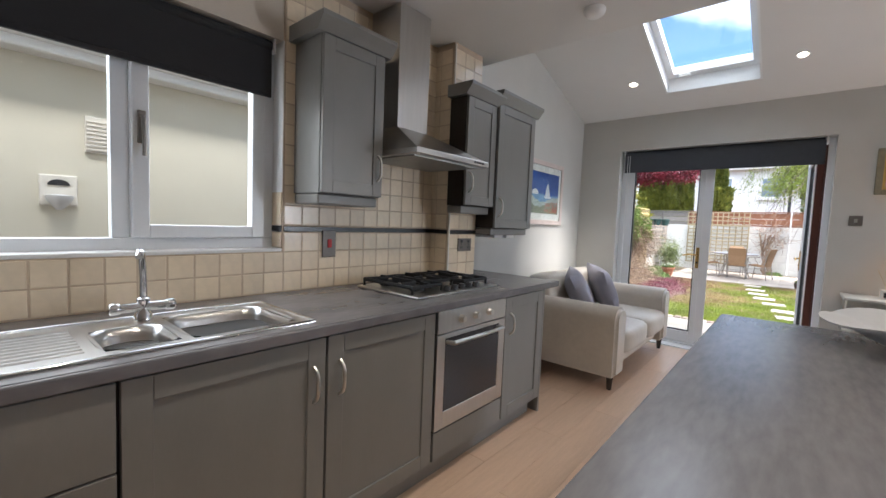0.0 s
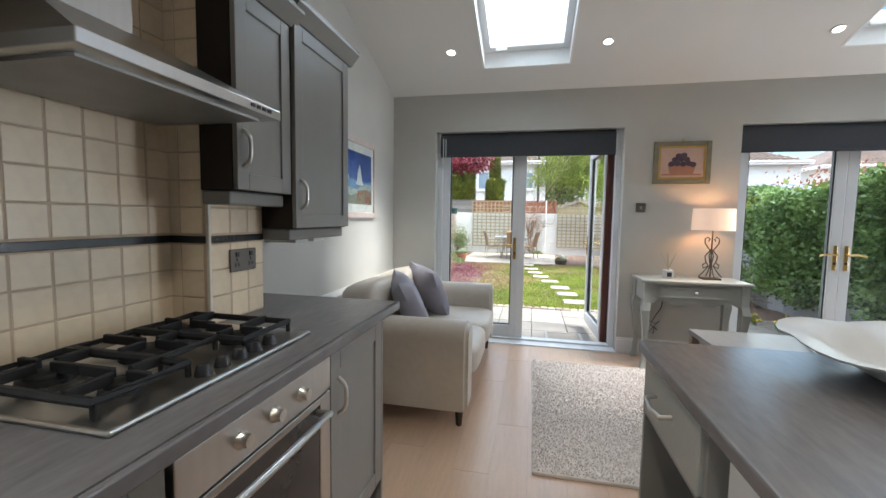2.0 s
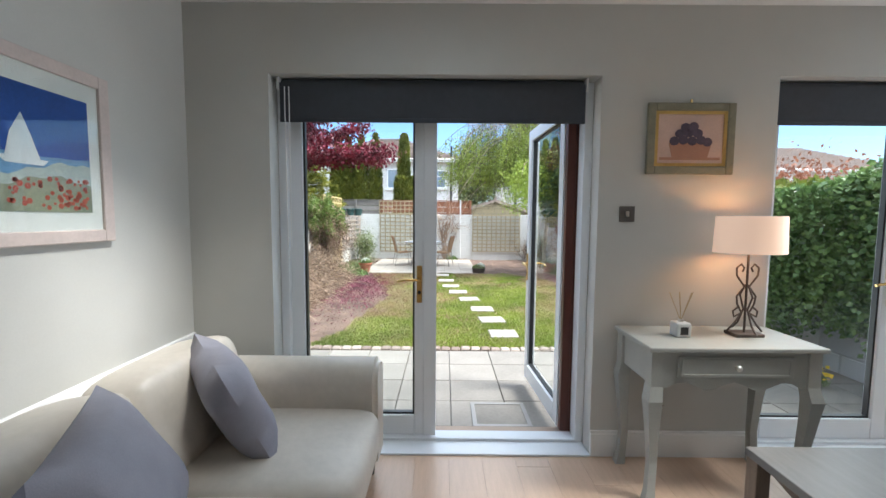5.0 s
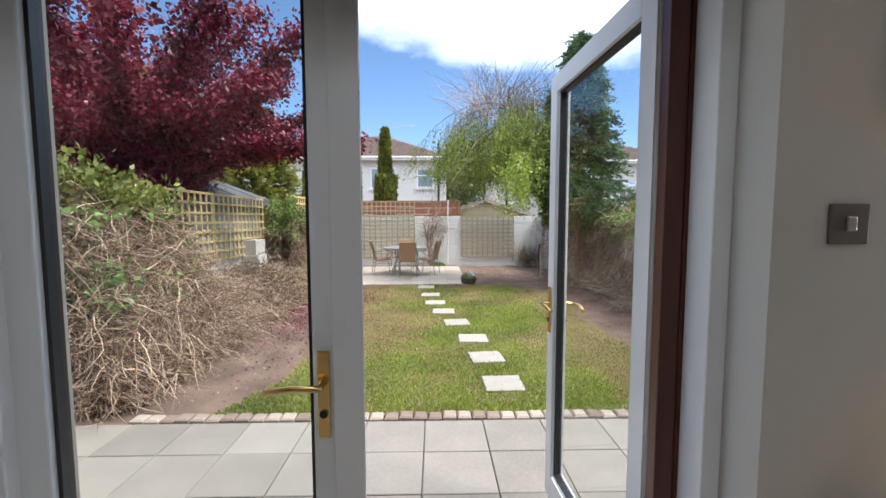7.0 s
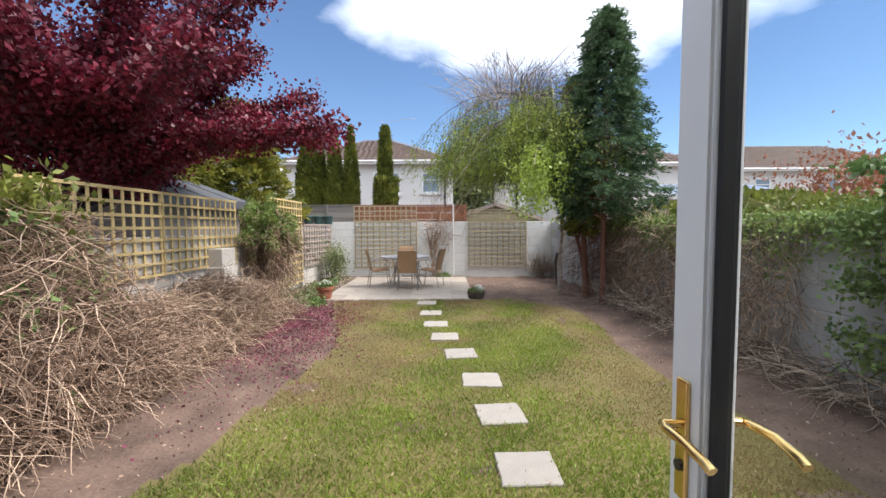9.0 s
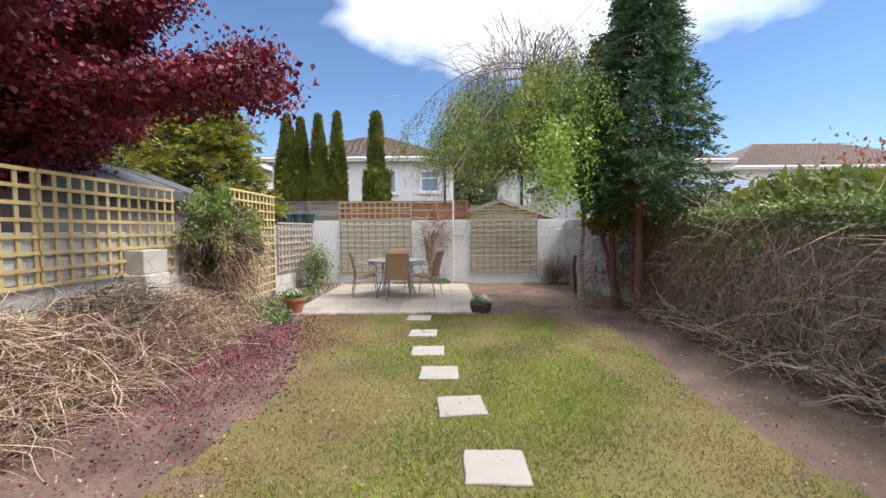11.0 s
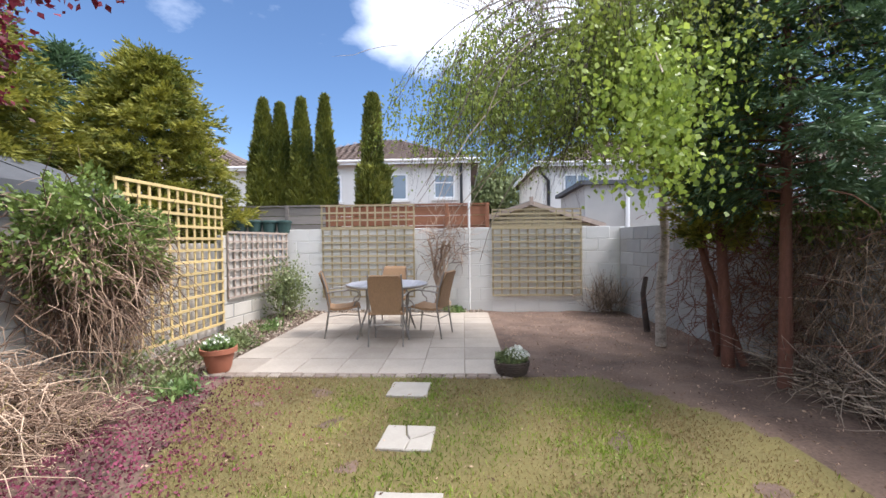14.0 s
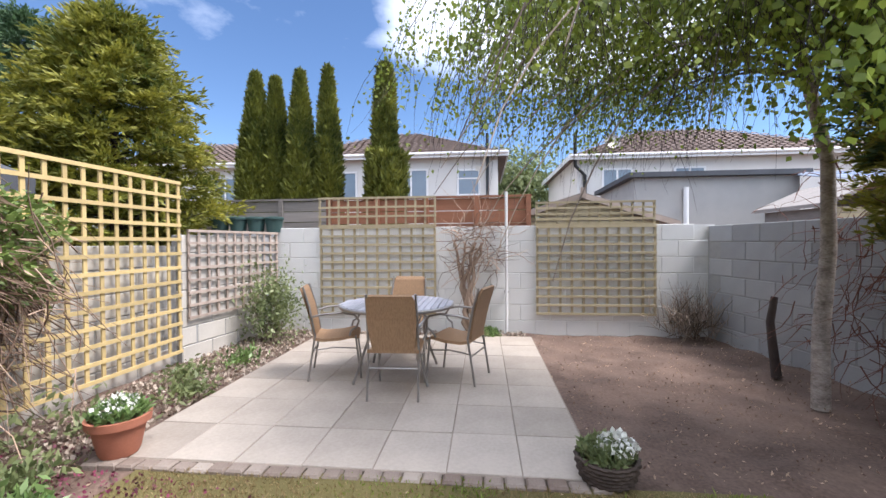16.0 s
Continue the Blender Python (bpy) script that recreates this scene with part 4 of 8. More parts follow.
# hob
hb_ = thing("gas_hob", label="stainless steel five-burner gas hob with black pan supports", category="hob")
HX0, HX1, HY0, HY1 = -0.05, 0.43, 1.72, 2.42
part("plate", boxes((HX0, HY0, 0.9005, HX1, HY1, 0.914), bevel=0.006), STEEL, hb_, "brushed steel plate")
burners = [(0.06, 1.87, 0.045), (0.28, 1.87, 0.035), (0.06, 2.27, 0.035), (0.27, 2.25, 0.04), (0.14, 2.07, 0.06)]
for bx, by, br_ in burners:
    bm = bmesh.new()
    lathe(bm, [(br_ * 1.25, 0.914), (br_ * 1.2, 0.924), (br_, 0.928), (br_, 0.936), (br_ * 0.9, 0.94), (0.005, 0.942)], bx, by, 20)
    part("burner", bm, IRON, hb_, "", True)
for gx0, gx1, gy0, gy1, cen in ((-0.02, 0.36, 1.75, 1.97, [burners[0], burners[1]]), (-0.02, 0.27, 1.98, 2.16, [burners[4]]), (-0.02, 0.36, 2.17, 2.39, [burners[2], burners[3]])):
    bm = bmesh.new()
    z = 0.948
    tube(bm, [(gx0, gy0, z), (gx1, gy0, z), (gx1, gy1, z), (gx0, gy1, z), (gx0, gy0, z)], 0.011, 6)
    ps = part("pan_support", bm, IRON, hb_, "black cast iron pan support")
    for x in (gx0, gx1):
        for y in (gy0, gy1):
            bm = bmesh.new()
            tube(bm, [(x, y, z), (x, y, 0.914)], 0.007, 6)
            part("foot", bm, IRON, ps)
    for bx, by, br_ in cen:
        for dx, dy in ((1, 0), (-1, 0), (0, 1), (0, -1)):
            ex_ = (gx1 if dx > 0 else gx0) if dx else bx
            ey_ = (gy1 if dy > 0 else gy0) if dy else by
            if dx and len(cen) > 1:
                ex_ = max(gx0, min(gx1, bx + dx * 0.11))
            part("finger", boxes((min(bx + dx * 0.02, ex_) - (0.007 if dy else 0), min(by + dy * 0.02, ey_) - (0.007 if dx else 0), z - 0.010, max(bx + dx * 0.02, ex_) + (0.007 if dy else 0), max(by + dy * 0.02, ey_) + (0.007 if dx else 0), z + 0.016), bevel=0.003), IRON, ps)
for k in range(5):
    bm = bmesh.new()
    lathe(bm, [(0.021, 0.914), (0.02, 0.922), (0.016, 0.938), (0.014, 0.942), (0.004, 0.943)], 0.385, 1.99 + k * 0.065, 14)
    part("knob", bm, BLACK, hb_, "black control knob", True)

# oven
ov = thing("oven", label="stainless steel built-in oven under the hob", category="oven")
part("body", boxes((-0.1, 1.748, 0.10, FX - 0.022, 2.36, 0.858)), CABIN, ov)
part("control_panel", boxes((FX - 0.02, 1.755, 0.745, FX + 0.005, 2.355, 0.855), bevel=0.003), STEEL, ov, "steel control panel")
for k in range(3):
    bm = bmesh.new()
    lathe(bm, [(0.022, 0), (0.021, 0.006), (0.017, 0.01), (0.016, 0.026), (0.004, 0.027)], 0, 0, 16)
    o = part("knob", bm, SATIN, ov, "round steel knob", True)
    o.matrix_basis = pose(FX + 0.005, 1.93 + k * 0.125, 0.80, 0, 90, 0)
od = part("door", boxes((FX - 0.02, 1.813, 0.343, FX - 0.001, 2.297, 0.717)), OVENGLASS, ov, "dark oven glass")
for d in ((FX - 0.02, 1.755, 0.262, FX + 0.003, 1.815, 0.738), (FX - 0.02, 2.295, 0.262, FX + 0.003, 2.355, 0.738), (FX - 0.02, 1.815, 0.262, FX + 0.003, 2.295, 0.345), (FX - 0.02, 1.815, 0.715, FX + 0.003, 2.295, 0.738)):
    part("frame_bar", boxes(d, bevel=0.002), STEEL, od, "steel oven door frame")
bm = bmesh.new()
tube(bm, [(FX, 1.83, 0.695), (FX + 0.045, 1.835, 0.70), (FX + 0.048, 2.05, 0.70), (FX + 0.045, 2.275, 0.70), (FX, 2.28, 0.695)], 0.011, 10)
part("handle", bm, STEEL, od, "steel bar handle", True)
part("base_panel", boxes((FX - 0.02, 1.755, 0.11, FX, 2.355, 0.252), bevel=0.003), CAB, ov, "dark grey panel under the oven")


# wall cabinets
def wall_unit(y0, y1, z0, z1, xf, label, handle_y, doorless_end=False):
    c = thing("wall_cabinet", (0, 0, 0), label, "cabinet", "grey wall cabinets")
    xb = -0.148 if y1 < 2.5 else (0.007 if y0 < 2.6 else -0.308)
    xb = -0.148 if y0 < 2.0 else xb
    # units past the hood get the carcass colour with shade in it
    part("body", boxes((xb, y0, z0, xf - 0.021, y1, z1), bevel=0.002), CAB if y0 < 2 else CAB_SHADED, c, "painted carcass" if y0 < 2 else "carcass darkened for the shade beside the hood")
    d = shaker(c, xf - 0.02, y0 + 0.003, y1 - 0.003, z0 + 0.003, z1 - 0.003, 0.06)
    bow_handle(d, (xf, handle_y, z0 + 0.15), "z")
    bm = bmesh.new()
    prism(bm, [(xb, z1), (xf + 0.005, z1), (xf + 0.02, z1 + 0.02), (xf + 0.05, z1 + 0.055), (xf + 0.05, z1 + 0.075), (xb, z1 + 0.075)], "y", y0 - 0.035, y1 + 0.035)
    part("cornice", bm, CAB, c, "moulded cornice")
    part("pelmet", boxes((xb, y0 + 0.004, z0 - 0.052, xf - 0.035, y1 - 0.004, z0 - 0.002), bevel=0.008), CAB, c, "light pelmet")
    return c


wall_unit(1.385, 1.755, 1.40, 2.13, 0.10, "dark grey wall cabinet beside the window", 1.72)
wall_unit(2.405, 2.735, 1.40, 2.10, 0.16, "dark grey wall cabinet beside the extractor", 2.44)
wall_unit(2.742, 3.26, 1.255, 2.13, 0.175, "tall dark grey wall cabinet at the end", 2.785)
for y in (2.95, 3.12):
    ul = thing("under_cabinet_light", (0.16, y + 0.06, 1.178), "small white light under the wall cabinet", "light")
    part("body", boxes((-0.3, -0.06, 0.0, -0.12, 0.06, 0.022), bevel=0.004), WHITE, ul)

# extractor
eh = thing("extractor_hood", label="stainless steel chimney extractor hood", category="extractor")
part("chimney", boxes((-0.15, 1.86, 1.75, 0.09, 2.10, 2.465), bevel=0.003), STEEL, eh, "steel chimney")
bm = bmesh.new()
lo = [(-0.15, 1.765), (0.34, 1.765), (0.34, 2.385), (-0.15, 2.385)]
hi = [(-0.15, 1.86), (0.09, 1.86), (0.09, 2.10), (-0.15, 2.10)]
a = [bm.verts.new((x, y, 1.655)) for x, y in lo]
b = [bm.verts.new((x, y, 1.80)) for x, y in hi]
for k in range(4):
    bm.faces.new((a[k], a[(k + 1) % 4], b[(k + 1) % 4], b[k]))
bm.faces.new(b), bm.faces.new(a[::-1])
part("canopy", bm, STEEL, eh, "sloping steel canopy")
part("lip", boxes((-0.15, 1.762, 1.625, 0.345, 2.388, 1.656), bevel=0.003), STEEL, eh, "steel front lip")
part("filter", boxes((-0.11, 1.80, 1.618, 0.29, 2.35, 1.626)), mat("filter_mesh", (0.35, 0.35, 0.34), 0.5, 0.8, bump=0.4, fine=200), eh, "metal grease filter")
for k in range(4):
    part("button", boxes((0.345, 2.24 + k * 0.026, 1.636, 0.349, 2.256 + k * 0.026, 1.646)), BLACK, eh)

# tiles
ti = setting("tiling", boxes((-0.160, 1.33, 0.90, -0.1505, 2.425, 2.47), (-0.160, -1.6, 0.90, -0.1505, 1.33, 1.105), (0.005, 2.437, 0.90, 0.0130, 2.733, 2.47), (-0.155, 2.425, 0.90, 0.005, 2.4345, 2.47)), GROUT, "cream square wall tiles with a black border")
wall_sp, pier_sp, side_sp = [], [], []
rows = [0.952 + k * 0.1 for k in range(3)] + [1.287 + k * 0.1 for k in range(12)]
for z in rows:
    for i in range(11):
        wall_sp.append((-0.152, 1.385 + i * 0.1, z, 0, 90, 0))
    for i in range(3):
        pier_sp.append((0.0115, 2.486 + i * 0.1, z, 0, 90, 0))
    side_sp.append((-0.055, 2.4265, z, 90, 0, 0))
for k, z in enumerate((0.952, 1.052)):
    for i in range(29):
        wall_sp.append((-0.152, 1.285 - i * 0.1, z, 0, 90, 0))
pieces("tile", wall_sp, (0.0965, 0.0965, 0.007), TILE, ti, 0.003, 31, 0.0006)
pieces("tile", pier_sp, (0.0965, 0.0965, 0.007), TILE, ti, 0.003, 32, 0.0006)
pieces("tile", side_sp, (0.0965, 0.0965, 0.007), TILE, ti, 0.003, 33, 0.0006)
part("half_tile_column", boxes(*[(-0.153, 2.423, z - 0.0475, -0.106, 2.4295, z + 0.0475) for z in rows], bevel=0.0015), TILE, ti)
part("border_tile", boxes((-0.155, 1.335, 1.205, -0.146, 2.42, 1.232), (0.009, 2.436, 1.205, 0.017, 2.734, 1.232), (-0.15, 2.42, 1.205, 0.004, 2.43, 1.232), bevel=0.002), TILE_DARK, ti, "black border tiles")
part("reveal_tile", boxes((-0.245, 1.322, 1.125, -0.158, 1.33, 1.20), (-0.245, 1.322, 1.235, -0.158, 1.33, 1.40), bevel=0.002), TILE, ti)
part("reveal_border", boxes((-0.245, 1.321, 1.205, -0.158, 1.33, 1.232)), TILE_DARK, ti)
part("edge_trim", boxes((0.005, 2.424, 0.90, 0.019, 2.437, 2.46), bevel=0.004), OVAL, ti, "cream edge trim")


def switch_plate(name, label, m, w, h, x=None, y=None, axis="x", kind_="switch"):
    s = thing(name, m, label, kind_)
    t = 0.008
    if axis == "x":
        part("plate", boxes((0, -w / 2, -h / 2, t, w / 2, h / 2), bevel=0.003), PEWTER, s, "pewter plate")
    else:
        part("plate", boxes((-w / 2, -t, -h / 2, w / 2, 0, h / 2), bevel=0.003), PEWTER, s, "pewter plate")
    return s


cs_ = switch_plate("cooker_switch", "pewter cooker switch with a red rocker", (-0.146, 1.595, 1.14), 0.085, 0.145)
part("rocker", boxes((0.008, -0.012, -0.02, 0.015, 0.012, 0.025), bevel=0.002), REDGLOW, cs_, "red rocker")
ss = switch_plate("double_socket", "pewter double socket on the tiled pier", (0.017, 2.60, 1.13), 0.15, 0.09)
for s in (-1, 1):
    part("rocker", boxes((0.008, s * 0.04 - 0.008, 0.015, 0.013, s * 0.04 + 0.008, 0.033)), BLACK, ss)
    part("socket_slot", boxes((0.008, s * 0.04 - 0.012, -0.025, 0.0095, s * 0.04 - 0.006, -0.01), (0.008, s * 0.04 + 0.006, -0.025, 0.0095, s * 0.04 + 0.012, -0.01), (0.008, s * 0.04 - 0.003, -0.002, 0.0095, s * 0.04 + 0.003, 0.01)), BLACK, ss)
ls_ = switch_plate("light_switch", "bronze light switch beside the door", (2.195, 5.399, 1.44), 0.088, 0.088, axis="y")
part("rocker", boxes((-0.01, -0.014, -0.016, 0.01, -0.008, 0.016), bevel=0.002), SATIN, ls_)
sd = thing("smoke_alarm", (0.88, 2.55, 2.47), "round white smoke alarm on the ceiling", "smoke alarm")
bm = bmesh.new()
lathe(bm, [(0.055, 0.0), (0.058, -0.012), (0.05, -0.03), (0.035, -0.042), (0.004, -0.044)], 0, 0, 24)
part("body", bm, WHITE, sd, "", True)

# island
isl = thing("island_unit", label="grey island unit with a drawer and open shelf", category="cabinet")
IX, IY = 1.55, 2.66
part("back_panel", boxes((2.35, 0.83, 0.0, 2.37, IY - 0.03, 0.86)), CAB, isl)
part("end_panel", boxes((IX + 0.02, IY - 0.05, 0.0, 2.35, IY - 0.03, 0.86), bevel=0.002), CAB, isl)
part("divider", boxes((IX + 0.02, 2.12, 0.0, 2.35, 2.14, 0.86), bevel=0.002), CAB, isl)
part("rail", boxes((IX + 0.02, 2.14, 0.66, 2.35, IY - 0.05, 0.675)), CAB, isl)
part("floor_shelf", boxes((IX + 0.03, 2.14, 0.10, 2.35, IY - 0.05, 0.12)), CAB, isl)
dr_ = part("drawer", boxes((IX + 0.012, 2.15, 0.68, IX + 0.03, IY - 0.055, 0.85), bevel=0.003), PAINTGREY, isl, "pale grey drawer front")
bm = bmesh.new()
tube(bm, [(IX + 0.012, 2.33, 0.78), (IX - 0.018, 2.335, 0.775), (IX - 0.026, 2.40, 0.77), (IX - 0.018, 2.465, 0.775), (IX + 0.012, 2.47, 0.78)], 0.0065, 8)
part("handle", bm, SATIN, dr_, "satin nickel bow handle", True)
it = thing("island_worktop", label="charcoal slate-effect island worktop", category="worktop")
part("slab", boxes((IX, 0.79, 0.862, 2.95, IY, 0.90), bevel=0.006), TOP, it)
sb = thing("bread_board", (1.72, 2.35, 0.12), "honey-coloured wooden box on the open shelf", "box")
part("body", boxes((-0.11, -0.14, 0, 0.3, 0.14, 0.16), bevel=0.006), TRAYWOOD, sb)
wm = thing("washing_machine", (0, 0, 0), "white front-loading washing machine under the island", "washing machine")
part("body", boxes((IX + 0.05, 1.50, 0.01, 2.30, 2.10, 0.85), bevel=0.012), PORCELAIN, wm)
bm = bmesh.new()
lathe(bm, [(0.19, 0.0), (0.185, 0.02), (0.15, 0.04), (0.13, 0.03), (0.004, 0.015)], 0, 0, 28)
o = part("door", bm, PORCELAIN, wm, "round white door", True)
o.matrix_basis = pose(IX + 0.05, 1.80, 0.45, 0, -90, 0)
part("panel", boxes((IX + 0.044, 1.52, 0.72, IX + 0.05, 2.08, 0.84), bevel=0.002), WHITE, wm)
i2 = thing("island_cabinet", label="dark grey island cupboard", category="cabinet")
part("body", boxes((IX + 0.04, 0.83, 0.0, 2.35, 1.48, 0.86)), CAB, i2)
shaker(i2, IX + 0.04, 0.85, 1.47, 0.11, 0.85, side=-1)
gb_ = thing("glass_bowl", (2.22, 2.42, 0.90), "wide white wavy-rimmed glass bowl on the island", "bowl")
bm = bmesh.new()
lathe(bm, [(0.10, 0.0), (0.14, 0.006), (0.20, 0.035), (0.27, 0.075), (0.33, 0.088), (0.335, 0.095), (0.27, 0.085), (0.19, 0.045), (0.12, 0.014), (0.01, 0.010)], 0, 0, 48, 0.05, 6)
part("body", bm, PORCELAIN, gb_, "", True)

# ---- living area ----
so = thing("sofa", label="two-seat cream leather sofa with dark wooden feet", category="sofa")
Y0_, Y1_ = 3.53, 5.28
part("base", boxes((-0.10, Y0_ + 0.2, 0.13, 0.74, Y1_ - 0.2, 0.30), bevel=0.02), LEATHER, so)


def sofa_arm(y0, y1):
    bm = bmesh.new()
    prof = [(y0 + 0.01, 0.12), (y1 - 0.01, 0.12), (y1 - 0.005, 0.5)] + [((y0 + y1) / 2 + (y1 - y0) / 2 * math.cos(radians(a)), 0.565 + 0.105 * math.sin(radians(a))) for a in range(0, 181, 15)] + [(y0 + 0.005, 0.5)]
    prism(bm, prof, "x", -0.12, 0.82)
    es = [e for e in bm.edges if abs(e.verts[0].co.x - e.verts[1].co.x) < 1e-5]
    bmesh.ops.bevel(bm, geom=es, offset=0.025, segments=3, affect="EDGES")
    return part("arm", bm, LEATHER, so, "", True)


sofa_arm(Y0_, Y0_ + 0.23), sofa_arm(Y1_ - 0.23, Y1_)
bm = bmesh.new()
box(bm, -0.19, Y0_ + 0.05, 0.12, 0.02, Y1_ - 0.05, 0.68, bevel=0.05)
part("back_frame", bm, LEATHER, so, "", True)
for k in range(2):
    y = Y0_ + 0.55 + k * 0.655
    bm = bmesh.new()
    cushion(bm, 0.47, y, 0.355, 0.76, 0.67, 0.21, puff=6)
    part("seat_cushion", bm, LEATHER, so, "plump leather seat", True)
    bm = bmesh.new()
    cushion(bm, 0.02, y, 0.62, 0.30, 0.68, 0.44, pose(0, 0, 0, 0, -10, 0).to_3x3(), puff=4.5)
    part("back_cushion", bm, LEATHER, so, "plump leather back", True)
for x in (0.76, -0.10):
    for y in (Y0_ + 0.08, Y1_ - 0.08):
        bm = bmesh.new()
        lathe(bm, [(0.018, 0.0), (0.028, 0.13), (0.004, 0.131)], x, y, 4)
        part("foot", bm, DARKWOOD, so, "tapered dark foot")
for x, y, rz, ry, s in ((0.27, 4.12, 20, -26, 0.46), (0.28, 4.70, 38, -24, 0.47)):
    cu = thing("scatter_cushion", (x, y, 0.66), "square lilac-grey velvet cushion on the sofa", "cushion", "lilac cushions")
    bm = bmesh.new()
    pillow(bm, s, 0.19, (pose(0, 0, 0, 0, 0, rz) @ pose(0, 0, 0, 0, ry, 0) @ pose(0, 0, 0, 8, 0, 0)).to_3x3(), (0, 0, 0))
    part("cover", bm, LILAC, cu, "", True)

ra = thing("radiator", label="white panel radiator behind the sofa", category="radiator")
part("panel", boxes((-0.285, 3.25, 0.16, -0.262, 4.95, 0.66), (-0.225, 3.25, 0.16, -0.205, 4.95, 0.66), bevel=0.004), WHITE, ra)
part("top_grille", boxes((-0.287, 3.25, 0.66, -0.203, 4.95, 0.672), bevel=0.002), WHITE, ra)
for k in range(34):
    part("fin", boxes((-0.262, 3.27 + k * 0.05, 0.18, -0.225, 3.278 + k * 0.05, 0.655)), WHITE, ra)
dr2 = setting("trim_dado", boxes((-0.311, 3.1, 0.685, -0.290, 5.39, 0.735), bevel=0.006), WHITE, "white moulded rail above the radiator")

rg = thing("rug", label="pale grey shaggy wool rug", category="rug")
part("backing", boxes((1.215, 3.21, 0.0, 3.75, 4.93, 0.016), bevel=0.004), RUG, rg)
n = 130000
q = np.stack([rng0.uniform(1.22, 3.745, n), rng0.uniform(3.215, 4.925, n), np.full(n, 0.014)], 1)
tagged(leaves("pile", q, np.tile([[0, 0, 1.0]], (n, 1)), 0.013, 0.006, RUG, rg, 201, 0.7), "shaggy wool pile", kind="stuff")

# console table
ct = thing("console_table", label="sage grey console table with one drawer and curved legs", category="table")
CX0, CX1, CY0, CY1, CZ = 2.16, 2.98, 4.98, 5.375, 0.80
part("tabletop", boxes((CX0 - 0.02, CY0 - 0.02, CZ - 0.025, CX1 + 0.02, CY1, CZ), bevel=0.006), PAINTGREY, ct)
part("apron", boxes((CX0 + 0.015, CY0 + 0.01, CZ - 0.20, CX0 + 0.035, CY1 - 0.01, CZ - 0.025), (CX1 - 0.035, CY0 + 0.01, CZ - 0.20, CX1 - 0.015, CY1 - 0.01, CZ - 0.025), (CX0 + 0.035, CY1 - 0.03, CZ - 0.20, CX1 - 0.035, CY1 - 0.01, CZ - 0.025)), PAINTGREY, ct)
bm = bmesh.new()
prof = [(CX0 + 0.035, CZ - 0.025), (CX1 - 0.035, CZ - 0.025)] + [(CX1 - 0.035 - (CX1 - CX0 - 0.07) * s / 16, CZ - 0.20 - 0.022 * math.cos(s / 16 * 6 * math.pi)) for s in range(17)]
prism(bm, prof, "y", CY0 + 0.012, CY0 + 0.03)
part("front_apron", bm, PAINTGREY, ct, "scalloped front")
dw = part("drawer", boxes((CX0 + 0.13, CY0 + 0.002, CZ - 0.155, CX1 - 0.13, CY0 + 0.014, CZ - 0.05), bevel=0.003), PAINTGREY, ct, "drawer front")
part("moulding", boxes((CX0 + 0.145, CY0 - 0.004, CZ - 0.145, CX1 - 0.145, CY0 + 0.004, CZ - 0.135), (CX0 + 0.145, CY0 - 0.004, CZ - 0.07, CX1 - 0.145, CY0 + 0.004, CZ - 0.06), (CX0 + 0.145, CY0 - 0.004, CZ - 0.135, CX0 + 0.155, CY0 + 0.004, CZ - 0.07), (CX1 - 0.155, CY0 - 0.004, CZ - 0.135, CX1 - 0.145, CY0 + 0.004, CZ - 0.07)), PAINTGREY, dw)
bm = bmesh.new()
lathe(bm, [(0.008, 0), (0.006, 0.01), (0.014, 0.02), (0.01, 0.028), (0.002, 0.03)], 0, 0, 12)
o = part("knob", bm, SATIN, dw, "small knob", True)
o.matrix_basis = pose((CX0 + CX1) / 2, CY0 + 0.002, CZ - 0.10, 90, 0, 0)
for x, sx in ((CX0 + 0.03, 1), (CX1 - 0.03, -1)):
    for y, sy in ((CY0 + 0.03, 1), (CY1 - 0.035, -1)):
        bm = bmesh.new()
        prev = []
        for z, off, w in ((CZ - 0.025, 0, 0.030), (CZ - 0.2, 0, 0.030), (CZ - 0.27, -0.012, 0.034), (CZ - 0.4, -0.004, 0.026), (CZ - 0.6, 0.010, 0.019), (0.06, 0.0, 0.020), (0.0, -0.010, 0.026)):
            ring = [bm.verts.new((x + sx * off + a * w, y + (sy * off if sy > 0 else 0) + b * w, z)) for a, b in ((-1, -1), (1, -1), (1, 1), (-1, 1))]
            if prev:
                for k in range(4):
                    bm.faces.new((prev[k], prev[(k + 1) % 4], ring[(k + 1) % 4], ring[k]))
            else:
                bm.faces.new(ring)
            prev = ring
        bm.faces.new(prev)
        bmesh.ops.recalc_face_normals(bm, faces=bm.faces)
        part("leg", bm, PAINTGREY, ct, "curved leg")

